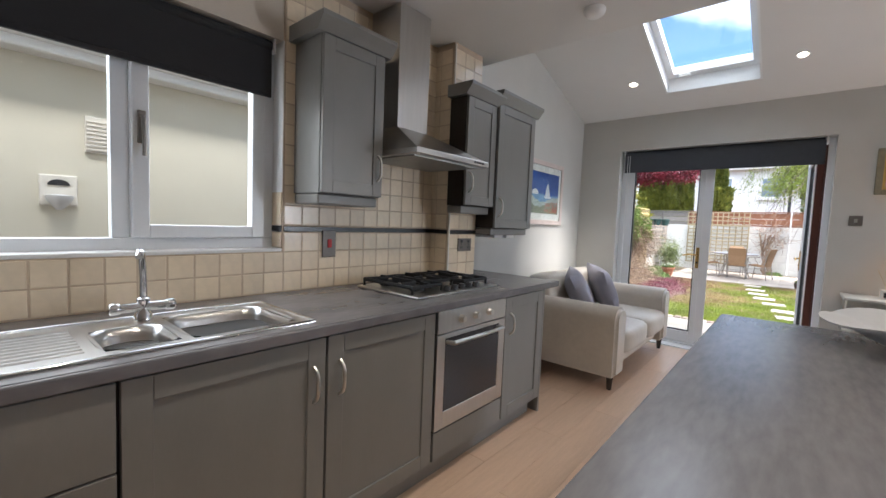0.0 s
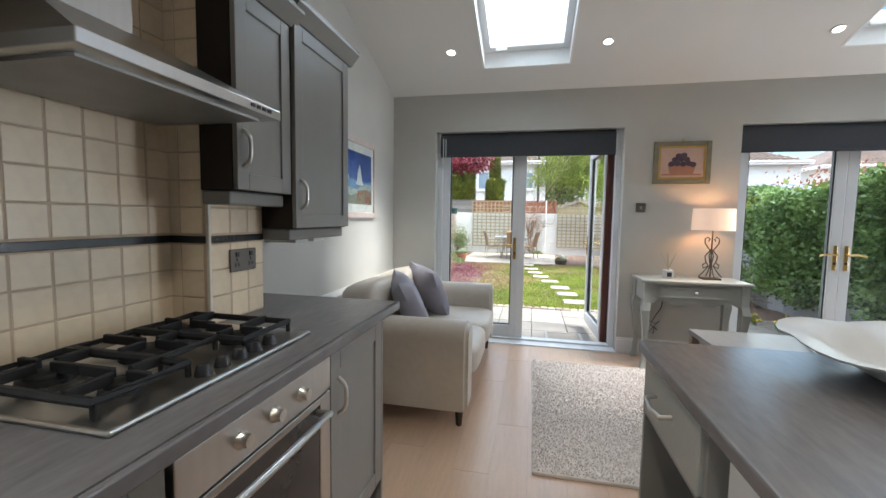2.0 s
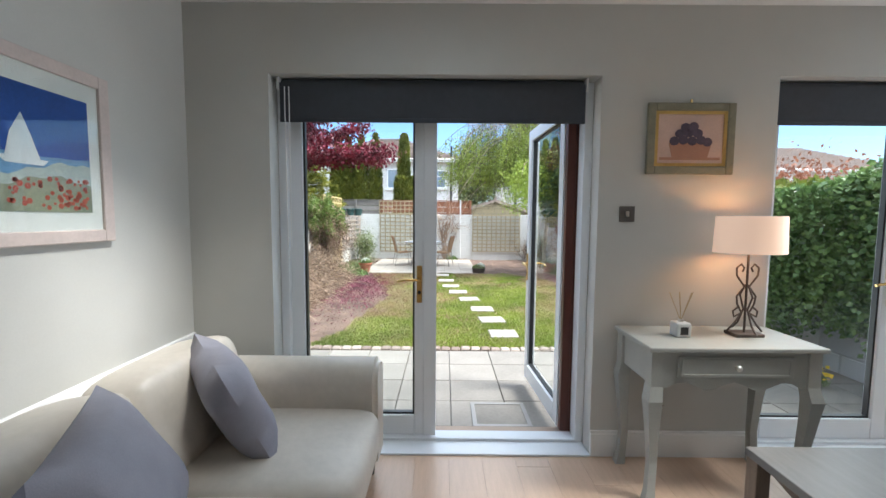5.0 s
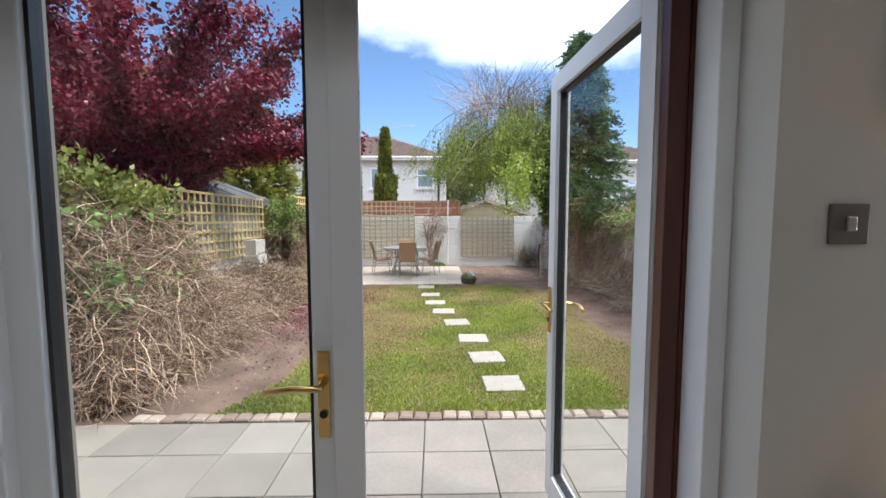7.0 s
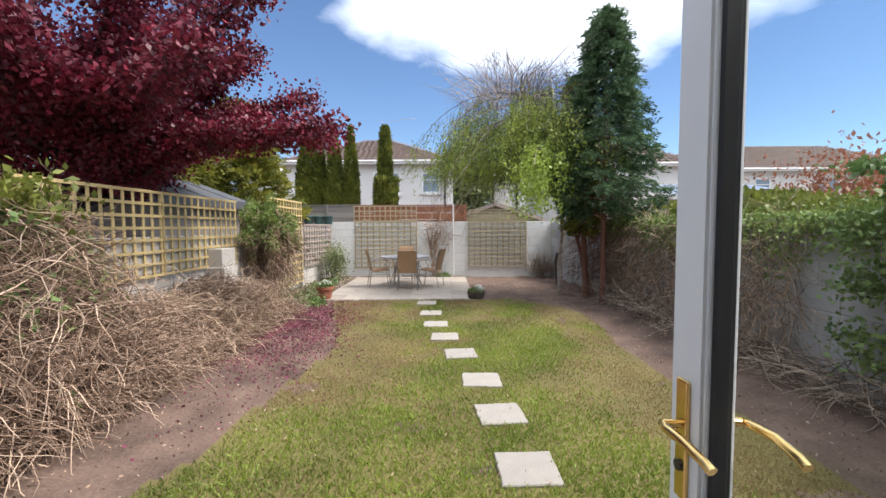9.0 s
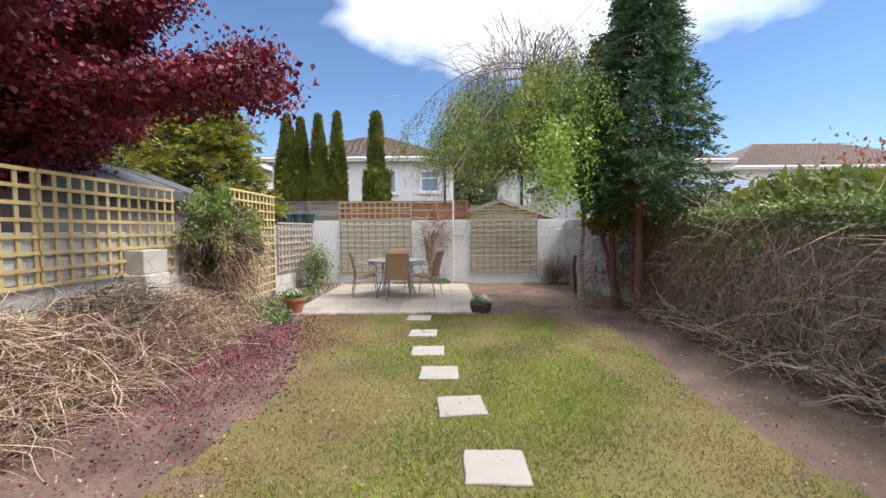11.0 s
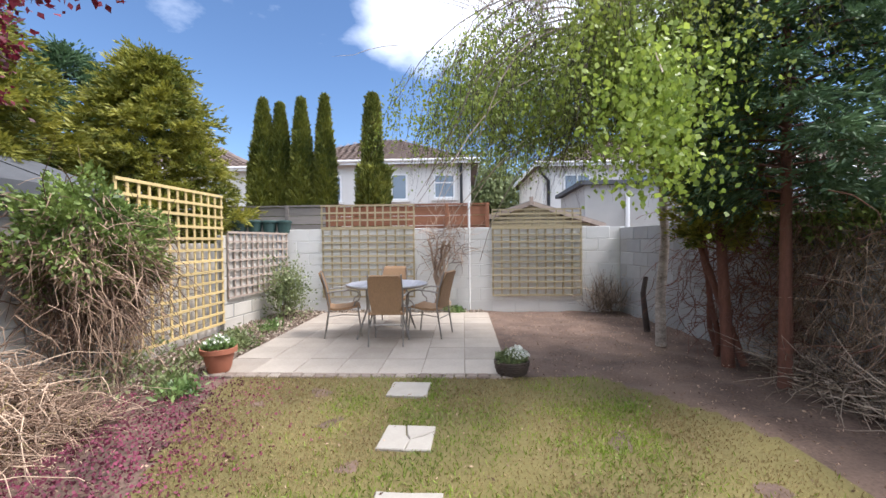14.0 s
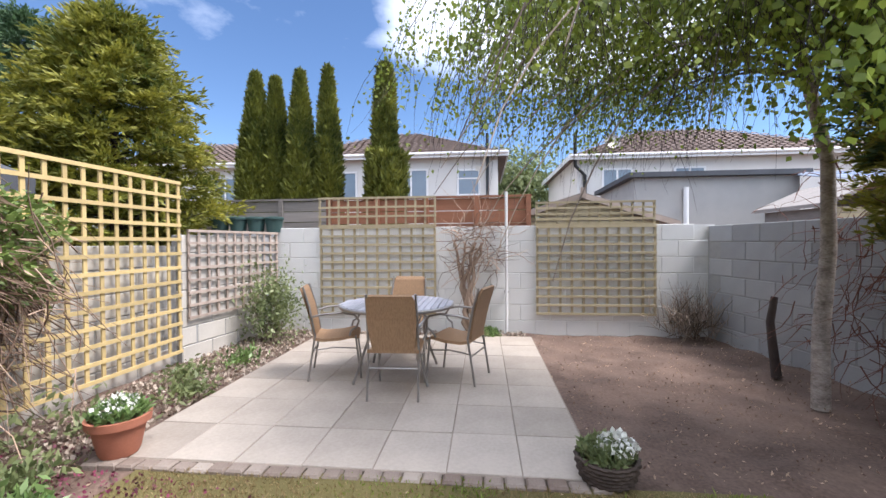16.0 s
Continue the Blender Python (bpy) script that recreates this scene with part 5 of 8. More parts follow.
# table lamp
tl = thing("table_lamp", (2.75, 5.19, CZ), "wrought iron scroll table lamp with a lit cream shade", "lamp")
part("foot", boxes((-0.075, -0.05, 0, 0.075, 0.05, 0.018), bevel=0.004), WIRE, tl)
bm = bmesh.new()
tube(bm, [(0, 0, 0.018), (0, 0, 0.46)], 0.006, 8)
part("stem", bm, WIRE, tl, "", True)
for s in (-1, 1):
    bm = bmesh.new()
    tube(bm, [(s * 0.095, 0, 0.02), (s * 0.06, 0, 0.06), (s * 0.02, 0, 0.12), (s * 0.045, 0, 0.17), (s * 0.05, 0, 0.21), (s * 0.012, 0, 0.26)], 0.005, 6)
    tube(bm, [(s * 0.012, 0, 0.26), (s * 0.055, 0, 0.32), (s * 0.058, 0, 0.36), (s * 0.035, 0, 0.38), (s * 0.018, 0, 0.36), (s * 0.028, 0, 0.34)], 0.005, 6)
    tube(bm, [(s * 0.02, 0, 0.12), (s * 0.06, 0, 0.10), (s * 0.065, 0, 0.13), (s * 0.04, 0, 0.15)], 0.005, 6)
    tube(bm, [(0, s * 0.09, 0.02), (0, s * 0.05, 0.06), (0, s * 0.015, 0.14), (0, s * 0.045, 0.21), (0, s * 0.01, 0.27)], 0.005, 6)
    part("scroll", bm, WIRE, tl, "curled iron scroll", True)
bm = bmesh.new()
prof = [(0.172, 0.44), (0.165, 0.63), (0.162, 0.63), (0.169, 0.44)]
rings = [[bm.verts.new((r_ * math.cos(a), r_ * math.sin(a) * 0.8, z)) for a in (2 * math.pi * k / 32 for k in range(32))] for r_, z in prof]
for a, b in zip(rings, rings[1:] + rings[:1]):
    for k in range(32):
        bm.faces.new((a[k], a[(k + 1) % 32], b[(k + 1) % 32], b[k]))
part("shade", bm, SHADE, tl, "lit cream fabric drum shade", True)
ld = bpy.data.lights.new("lamp_bulb", "POINT")
ld.energy, ld.color, ld.shadow_soft_size = LAMP_BULB, (1.0, 0.58, 0.25), 0.04
lo_ = new("lamp_bulb", ld)
lo_.matrix_world = pose(2.75, 5.19, CZ + 0.54)
rd = thing("reed_diffuser", (2.40, 5.17, CZ), "white square reed diffuser with pale sticks", "diffuser")
part("jar", boxes((-0.038, -0.038, 0, 0.038, 0.038, 0.075), bevel=0.008), PORCELAIN, rd)
part("label_patch", boxes((-0.02, -0.0395, 0.015, 0.02, -0.0378, 0.055)), BLACK, rd, "black label")
bm = bmesh.new()
lathe(bm, [(0.014, 0.075), (0.014, 0.09), (0.003, 0.09)], 0, 0, 12)
part("neck", bm, SATIN, rd)
for dx, dy in ((-0.06, 0.01), (-0.02, -0.01), (0.0, 0.02), (0.05, 0.0), (0.07, 0.02)):
    bm = bmesh.new()
    tube(bm, [(0, 0, 0.08), (dx, dy, 0.23)], 0.0022, 5)
    part("reed", bm, TRELLISP, rd)
cb = thing("power_cable", label="coiled black cable hanging under the console", category="cable")
bm = bmesh.new()
tube(bm, [(2.42, 5.33, 0.62), (2.40, 5.3, 0.5), (2.34, 5.27, 0.42), (2.31, 5.26, 0.36), (2.27, 5.26, 0.39), (2.33, 5.26, 0.35), (2.38, 5.26, 0.38), (2.33, 5.25, 0.33), (2.29, 5.25, 0.27), (2.33, 5.26, 0.25), (2.33, 5.26, 0.33), (2.36, 5.26, 0.29), (2.30, 5.26, 0.34)], 0.004, 6)
part("cord", bm, BLACK, cb, "", True)

# pictures
pc = thing("seaside_picture", label="framed print of a sailing boat under a blue sky", category="picture")
PX, PY0, PY1, PZ0, PZ1 = -0.31, 3.985, 4.84, 1.30, 1.98
part("frame", boxes((PX, PY0, PZ0, PX + 0.025, PY0 + 0.05, PZ1), (PX, PY1 - 0.05, PZ0, PX + 0.025, PY1, PZ1), (PX, PY0 + 0.05, PZ0, PX + 0.025, PY1 - 0.05, PZ0 + 0.05), (PX, PY0 + 0.05, PZ1 - 0.05, PX + 0.025, PY1 - 0.05, PZ1), bevel=0.004), PICFRAME, pc, "limed wood frame")
part("mount", boxes((PX, PY0 + 0.048, PZ0 + 0.048, PX + 0.012, PY1 - 0.048, PZ1 - 0.048)), MOUNT, pc, "white mount")
a0, a1, b0, b1 = PY0 + 0.12, PY1 - 0.10, PZ0 + 0.12, PZ1 - 0.12
PICSEA = mat("print_pale_sea", (0.16, 0.30, 0.50), 0.4, vary=0.3, scale=14, bump=0)
PICPALE = mat("print_misty_field", (0.42, 0.50, 0.52), 0.4, vary=0.25, scale=9, bump=0, tint=(0.55, 0.58, 0.50))
part("sky_area", boxes((PX + 0.012, a0, b0 + 0.12, PX + 0.0135, a1, b1)), PICBLUE, pc, "deep blue sky")
wid = a1 - a0


def shore(name, lift, swing, phase, layer, m_, label):
    """A soft-edged strip of the print, its upper edge a slow wave."""
    bm = bmesh.new()
    top_ = [(a0 + wid * k / 20, b0 + lift + swing * math.sin(k * 0.32 + phase) + swing * 0.25 * math.sin(k * 1.7)) for k in range(20, -1, -1)]
    prism(bm, [(a0, b0), (a1, b0)] + top_, "x", PX + 0.0135, PX + 0.0135 + layer * 0.0003)
    part(name, bm, m_, pc, label)


shore("sea_area", 0.205, 0.006, 0.4, 1, PICSEA, "pale blue sea")
shore("mist_area", 0.155, 0.03, 2.2, 2, PICPALE, "misty shore")
shore("meadow_area", 0.10, 0.03, 3.0, 3, PICGREEN, "grassy meadow")
bm = bmesh.new()
prism(bm, [(a0 + 0.31, b0 + 0.19), (a0 + 0.43, b0 + 0.185), (a0 + 0.40, b0 + 0.27), (a0 + 0.37, b0 + 0.34), (a0 + 0.33, b0 + 0.27)], "x", PX + 0.0147, PX + 0.0152)
prism(bm, [(a0 + 0.28, b0 + 0.19), (a0 + 0.31, b0 + 0.165), (a0 + 0.44, b0 + 0.165), (a0 + 0.46, b0 + 0.185)], "x", PX + 0.0147, PX + 0.0154)
part("boat_shape", bm, PICWHITE, pc, "white sailing boat")
bm = bmesh.new()
prism(bm, [(a0 + 0.02, b0 + 0.20), (a0 + 0.15, b0 + 0.20), (a0 + 0.15, b0 + 0.235), (a0 + 0.085, b0 + 0.26), (a0 + 0.02, b0 + 0.235)], "x", PX + 0.0147, PX + 0.0152)
part("cottage_shape", bm, PICWHITE, pc, "white cottage")
r = random.Random(8)
bm = bmesh.new()
for _ in range(70):
    u_, v_ = a1 - 0.02 - 0.3 * r.random() ** 1.4, b0 + 0.015 + 0.11 * r.random()
    q_ = r.uniform(0.005, 0.012)
    prism(bm, [(u_ + q_ * math.cos(k), v_ + q_ * math.sin(k)) for k in (0, 1.05, 2.1, 3.15, 4.2, 5.25)], "x", PX + 0.0147, PX + 0.0155)
tagged(part("poppies", bm, PICRED, pc, "dabs of red poppies"), kind="stuff")
g = part("pane", boxes((PX + 0.0165, PY0 + 0.05, PZ0 + 0.05, PX + 0.018, PY1 - 0.05, PZ1 - 0.05)), GLASS, pc, "glazing")
p2 = thing("still_life_picture", label="small framed print of a bowl of dark fruit", category="picture")
QX0, QX1, QZ0, QZ1, QY = 2.285, 2.775, 1.665, 2.06, 5.399
part("frame", boxes((QX0, QY - 0.022, QZ0, QX0 + 0.045, QY, QZ1), (QX1 - 0.045, QY - 0.022, QZ0, QX1, QY, QZ1), (QX0 + 0.045, QY - 0.022, QZ0, QX1 - 0.045, QY, QZ0 + 0.045), (QX0 + 0.045, QY - 0.022, QZ1 - 0.045, QX1 - 0.045, QY, QZ1), bevel=0.006), OLIVEF, p2, "olive painted frame")
part("slip", boxes((QX0 + 0.045, QY - 0.016, QZ0 + 0.045, QX0 + 0.062, QY, QZ1 - 0.045), (QX1 - 0.062, QY - 0.016, QZ0 + 0.045, QX1 - 0.045, QY, QZ1 - 0.045), (QX0 + 0.062, QY - 0.016, QZ0 + 0.045, QX1 - 0.062, QY, QZ0 + 0.062), (QX0 + 0.062, QY - 0.016, QZ1 - 0.062, QX1 - 0.062, QY, QZ1 - 0.045)), GILT, p2, "gilt slip")
part("print", boxes((QX0 + 0.062, QY - 0.01, QZ0 + 0.062, QX1 - 0.062, QY, QZ1 - 0.062)), PINKP, p2)
bm = bmesh.new()
prism(bm, [(2.43, 1.76), (2.63, 1.76), (2.65, 1.84), (2.41, 1.84)], "y", QY - 0.0112, QY - 0.0102)
part("bowl_shape", bm, CLAYP, p2)
for k, (fx, fz) in enumerate(((2.44, 1.85), (2.49, 1.855), (2.54, 1.85), (2.59, 1.855), (2.625, 1.845), (2.47, 1.89), (2.52, 1.895), (2.57, 1.892), (2.545, 1.93), (2.50, 1.925))):
    bm = bmesh.new()
    prism(bm, [(fx + 0.028 * math.cos(radians(a)), fz + 0.025 * math.sin(radians(a))) for a in range(0, 360, 30)], "y", QY - 0.0124 - 0.0004 * (k % 3), QY - 0.0114)
    part("fruit_shape", bm, PLUM, p2)
bm = bmesh.new()
prism(bm, [(2.36, 1.745), (2.70, 1.745), (2.70, 1.76), (2.36, 1.76)], "y", QY - 0.0108, QY - 0.0102)
part("ledge_shape", bm, CLAYP, p2)
bm = bmesh.new()
tube(bm, [(2.53, QY - 0.006, QZ1), (2.53, QY - 0.004, QZ1 + 0.02)], 0.006, 8)
part("hook", bm, BRASS, p2)

# coffee table
cf = thing("coffee_table", label="grey-washed square coffee table with a lower shelf", category="table")
TX0, TX1, TY0, TY1, TZ = 2.44, 3.50, 3.69, 4.73, 0.45
part("tabletop", boxes((TX0, TY0, TZ - 0.035, TX1, TY1, TZ), bevel=0.004), TABLEGREY, cf)
for x in (TX0 + 0.035, TX1 - 0.035):
    for y in (TY0 + 0.035, TY1 - 0.035):
        part("leg", boxes((x - 0.03, y - 0.03, 0.016, x + 0.03, y + 0.03, TZ - 0.035), bevel=0.004), TABLELEG, cf, "brown wooden leg")
part("shelf", boxes((TX0 + 0.02, TY0 + 0.02, 0.13, TX1 - 0.02, TY1 - 0.02, 0.155), bevel=0.003), TABLEGREY, cf)
for x in (TX0 + 0.04, TX1 - 0.04):
    for s in (0, 1):
        bm = bmesh.new()
        ya, yb = (TY0 + 0.05, TY1 - 0.05) if s else (TY1 - 0.05, TY0 + 0.05)
        tube(bm, [(x + s * 0.012, ya, 0.16), (x + s * 0.012, (ya + yb) / 2, 0.28), (x + s * 0.012, yb, 0.41)], 0.016, 4)
        part("brace", bm, TABLELEG, cf, "crossed brace")
for y in (TY0 + 0.04, TY1 - 0.04):
    for s in (0, 1):
        bm = bmesh.new()
        xa, xb_ = (TX0 + 0.05, TX1 - 0.05) if s else (TX1 - 0.05, TX0 + 0.05)
        tube(bm, [(xa, y + s * 0.012, 0.16), ((xa + xb_) / 2, y + s * 0.012, 0.28), (xb_, y + s * 0.012, 0.41)], 0.016, 4)
        part("brace", bm, TABLELEG, cf, "crossed brace")
ty = thing("serving_tray", (3.30, 4.25, TZ), "round wooden tray with a silver rail and handles", "tray")
bm = bmesh.new()
lathe(bm, [(0.25, 0), (0.255, 0.008), (0.25, 0.014), (0.004, 0.014)], 0, 0, 40)
part("base", bm, TRAYWOOD, ty, "honey wood base", True)
for z in (0.008, 0.06):
    bm = bmesh.new()
    tube(bm, [(0.258 * math.cos(a), 0.258 * math.sin(a), z) for a in (2 * math.pi * k / 40 for k in range(41))], 0.006, 6)
    part("rail", bm, CHROME, ty, "silver rail", True)
for s in (-1, 1):
    bm = bmesh.new()
    tube(bm, [(-0.06, s * 0.255, 0.01), (-0.06, s * 0.255, 0.105), (-0.05, s * 0.255, 0.115), (0.05, s * 0.255, 0.115), (0.06, s * 0.255, 0.105), (0.06, s * 0.255, 0.01)], 0.008, 8)
    part("handle", bm, CHROME, ty, "silver handle", True)

ar = thing("armchair", (4.55, 4.75, 0), "cream upholstered armchair with rolled arms", "armchair")
part("base", boxes((-0.38, -0.4, 0.10, 0.42, 0.4, 0.36), bevel=0.04), CREAM, ar, "", True)
bm = bmesh.new()
cushion(bm, -0.02, 0, 0.42, 0.72, 0.56, 0.2, puff=5)
part("seat_cushion", bm, CREAM, ar, "", True)
bm = bmesh.new()
cushion(bm, 0.34, 0, 0.62, 0.26, 0.74, 0.62, puff=5)
part("backrest", bm, CREAM, ar, "", True)
for s in (-1, 1):
    bm = bmesh.new()
    box(bm, -0.40, s * 0.36 - 0.09, 0.10, 0.4, s * 0.36 + 0.09, 0.52, bevel=0.03)
    tube(bm, [(-0.42, s * 0.36, 0.54), (0.36, s * 0.36, 0.56)], 0.105, 16)
    part("arm", bm, CREAM, ar, "rolled arm", True)
for x in (-0.33, 0.36):
    for y in (-0.33, 0.33):
        part("foot", boxes((x - 0.025, y - 0.025, 0, x + 0.025, y + 0.025, 0.11)), DARKWOOD, ar)

# downlights
for x, y in ((0.43, 4.80), (1.74, 4.80), (3.36, 4.84), (0.43, 3.45), (1.74, 3.45), (3.32, 3.45)):
    z = roof_z(y)
    dl = thing("downlight", (x, y, z), "small round recessed downlight, lit", "light", "recessed downlights")
    dl.matrix_basis = pose(x, y, z, -math.degrees(math.atan(SLOPE)))
    bm = bmesh.new()
    rings = [[bm.verts.new((r_ * math.cos(a), r_ * math.sin(a), zz)) for a in (2 * math.pi * k / 20 for k in range(20))] for r_, zz in ((0.034, -0.002), (0.036, -0.008), (0.046, -0.008), (0.048, 0.0))]
    for a, b in zip(rings, rings[1:]):
        for k in range(20):
            bm.faces.new((a[k], a[(k + 1) % 20], b[(k + 1) % 20], b[k]))
    part("bezel", bm, WHITE, dl, "white bezel", True)
    bm = bmesh.new()
    lathe(bm, [(0.034, 0.0), (0.034, -0.003), (0.004, -0.005)], 0, 0, 20)
    part("lens", bm, BULB, dl, "warm glowing lens")
# unseen lights in the flat kitchen ceiling, added to brighten fronts and worktop
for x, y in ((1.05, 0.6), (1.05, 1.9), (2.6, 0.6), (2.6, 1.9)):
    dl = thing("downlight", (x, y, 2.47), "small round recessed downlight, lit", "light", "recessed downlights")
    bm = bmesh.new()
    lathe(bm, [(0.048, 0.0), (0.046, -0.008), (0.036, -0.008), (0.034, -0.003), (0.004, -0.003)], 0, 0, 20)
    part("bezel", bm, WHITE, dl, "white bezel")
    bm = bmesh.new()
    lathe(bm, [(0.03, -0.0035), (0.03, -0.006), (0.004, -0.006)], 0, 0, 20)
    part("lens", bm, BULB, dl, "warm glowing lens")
    sd_ = bpy.data.lights.new("added_fill_beam", "SPOT")
    sd_.energy, sd_.color, sd_.spot_size, sd_.spot_blend, sd_.shadow_soft_size = LAMP_SPOT_FILL, (1.0, 0.86, 0.68), radians(120), 0.8, 0.05
    so_ = new("added_fill_beam", sd_)
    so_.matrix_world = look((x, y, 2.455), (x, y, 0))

# ---- the garden ----
rng = np.random.default_rng(7)
# ground: one sheet to the horizon, soil near the house
gb = bmesh.new()
bmesh.ops.create_grid(gb, x_segments=2, y_segments=2, size=400, matrix=Matrix.Translation((0, 300, G - 0.05)))
setting("ground", gb, SOIL, "bare dark soil")


def bumpy(x0, y0, x1, y1, z, n, amp, scale, inside=None):
    """A finely uneven sheet of ground."""
    nx, ny = int((x1 - x0) / n), int((y1 - y0) / n)
    xs, ys = np.meshgrid(np.linspace(x0, x1, nx + 1), np.linspace(y0, y1, ny + 1), indexing="ij")
    zs = np.array([[z + amp * noise.fractal(Vector((a * scale, b * scale, 0.3)), 1.0, 2.0, 4) for a, b in zip(ra, rb)] for ra, rb in zip(xs, ys)])
    v = np.stack([xs, ys, zs], -1).reshape(-1, 3)
    i = np.arange((nx + 1) * (ny + 1)).reshape(nx + 1, ny + 1)
    f = np.stack([i[:-1, :-1], i[1:, :-1], i[1:, 1:], i[:-1, 1:]], -1).reshape(-1, 4)
    if inside:
        c = v[f].mean(1)
        f = f[np.array([inside(p[0], p[1]) for p in c])]
    return v, f


v, f = bumpy(-2.3, 7.5, 5.2, 17.7, G - 0.025, 0.07, 0.035, 2.6)
tagged(new("soil_bed", raw_mesh("soil_bed", v, f, SOIL, True)), "dark crumbly soil of the garden beds", "soil", kind="structure")


def left_edge(y):
    return -0.02 + 0.12 * math.sin(y * 1.3) - 0.16 * max(0, y - 10.5) ** 1.15 - 0.55 * max(0, 8.3 - y)


def right_edge(y):
    return 3.62 + 0.10 * math.sin(y * 1.7) - 0.55 * max(0, y - 12.7) ** 1.4


def on_lawn(x, y):
    return left_edge(y) < x < right_edge(y) and 7.6 < y < 13.8


v, f = bumpy(-1.6, 7.58, 4.2, 13.82, G, 0.08, 0.012, 1.2, on_lawn)
tagged(new("lawn", raw_mesh("lawn", v, f, GRASSBED, True)), "worn green lawn with mossy brown patches", "lawn", kind="structure")

# blades of grass
n = 230000
px, py = rng.uniform(-1.6, 4.2, n), 7.6 + 6.2 * rng.uniform(0, 1, n) ** 1.25
ok = np.array([left_edge(b) + 0.12 * a2 < a < right_edge(b) - 0.25 * a2 ** 3 for a, b, a2 in zip(px, py, rng.uniform(0, 1, n))])
STONES = [(1.10, 13.43), (1.21, 12.53), (1.30, 11.75), (1.43, 11.06), (1.61, 10.34), (1.77, 9.54), (1.85, 8.84), (1.915, 8.13)]
for sx, sy in STONES:
    ok &= ~((abs(px - sx) < 0.175) & (abs(py - sy) < 0.165))
px, py = px[ok], py[ok]
patch = np.array([noise.noise(Vector((a * 0.8, b * 0.8, 5.0))) + 0.55 * noise.noise(Vector((a * 2.7, b * 2.7, 1.0))) for a, b in zip(px, py)])
dry = patch + rng.normal(0, 0.25, len(px)) + 0.75 * np.clip((1.2 - px) / 0.9, 0, 1) * np.clip((py - 8.6) / 1.6, 0, 1) + 0.42 * np.clip((py - 11.6) / 1.6, 0, 1) + 0.6 * np.clip((px - 2.7) / 0.8, 0, 1) > 0.24
pts = np.stack([px, py, np.full(len(px), G - 0.004)], 1)
up = np.tile(np.array([[0, 0, 1.0]]), (len(px), 1))
lush = ~dry & (np.array([noise.noise(Vector((a * 1.3, b * 1.3, 9.0))) for a, b in zip(px, py)]) + rng.normal(0, 0.3, len(px)) + 0.34 * np.clip((px - 0.8) / 1.2, -1, 1) > -0.02)
plain = ~dry & ~lush
tagged(leaves("grass", pts[plain], up[plain], 0.034, 0.0065, GRASS, seed=2, spread=0.8), "short olive green blades of lawn grass", "grass", kind="stuff")
tagged(leaves("lush_grass", pts[lush], up[lush], 0.040, 0.007, LUSH, seed=12, spread=0.75), "short bright green blades of lawn grass", "grass", kind="stuff")
tagged(leaves("dry_grass", pts[dry], up[dry], 0.024, 0.006, DRYGRASS, seed=3, spread=0.7), "short brown dry blades of lawn grass", "grass", kind="stuff")

# litter: petals on the left bed, straw and bits on the right
n = 10000
a = rng.normal(0, 1, (n, 2))
lx, ly = -0.7 + 0.45 * a[:, 0] - 0.12 * a[:, 1], 11.9 + 1.25 * a[:, 1]
ok = ((ly < 13.7) | (lx < -1.15)) & (ly < 15.0) & (ly > 8.2) & (lx > -1.9) & (lx < 1.2)
p = np.stack([lx, ly, np.full(n, G + 0.012)], 1)[ok]
tagged(leaves("fallen_petals", p, np.tile([[0.3, 0.2, 0.1]], (len(p), 1)), 0.022, 0.018, PETAL, seed=4, spread=0.9), "fallen dark pink petals on the soil", "petals", kind="stuff")
n = 11000
p = np.stack([rng.uniform(-1.6, 4.9, n), rng.uniform(7.7, 17.5, n), np.full(n, G + 0.02)], 1)
ok = np.array([not on_lawn(q[0], q[1]) or rng.random() < 0.25 for q in p]) & ~((p[:, 0] > -1.1) & (p[:, 0] < 2.05) & (p[:, 1] > 13.75) & (p[:, 1] < 17.4))
tagged(leaves("soil_litter", p[ok], np.tile([[0.5, 0.2, 0.0]], (ok.sum(), 1)), 0.024, 0.010, TWIG, seed=5, spread=0.8), "scattered dry bits on the soil", "litter", kind="stuff")

# stepping stones
for i, (sx, sy) in enumerate(STONES):
    bm = bmesh.new()
    r = random.Random(i)
    def rough(x, y):
        return (x * 0.178 + r.uniform(-.006, .006), y * 0.17 + r.uniform(-.006, .006))
    if i == 1:
        for shape in (((-1, -1), (0.02, -1), (0.12, -0.2), (-0.1, 0.15), (-0.22, 1), (-1, 1)), ((0.06, -1), (1, -1), (1, 0.5), (0.55, 0.1), (0.16, -0.2)), ((-0.06, 0.16), (0.14, -0.14), (0.52, 0.16), (1, 0.56), (1, 1), (-0.18, 1))):
            prism(bm, [rough(*c) for c in shape], "z", -0.04, 0.018)
    else:
        ring = [(-1 + 0.5 * k, -1) for k in range(4)] + [(1, -1 + 0.5 * k) for k in range(4)] + [(1 - 0.5 * k, 1) for k in range(4)] + [(-1, 1 - 0.5 * k) for k in range(4)]
        prism(bm, [rough(*c) for c in ring], "z", -0.04, 0.018)
    top = [e for e in bm.edges if all(v.co.z > 0 for v in e.verts)]
    bmesh.ops.bevel(bm, geom=top, offset=0.006, segments=1, affect="EDGES")
    st = part("stepping_stone", bm, STONE)
    st.matrix_basis = pose(sx, sy, G + 0.002, 0, 0, r.uniform(-6, 6))
    tagged(st, "cracked pale square concrete stepping stone in the lawn" if i == 1 else "pale square concrete stepping stone set in the lawn", "stepping stone", "stepping stones")

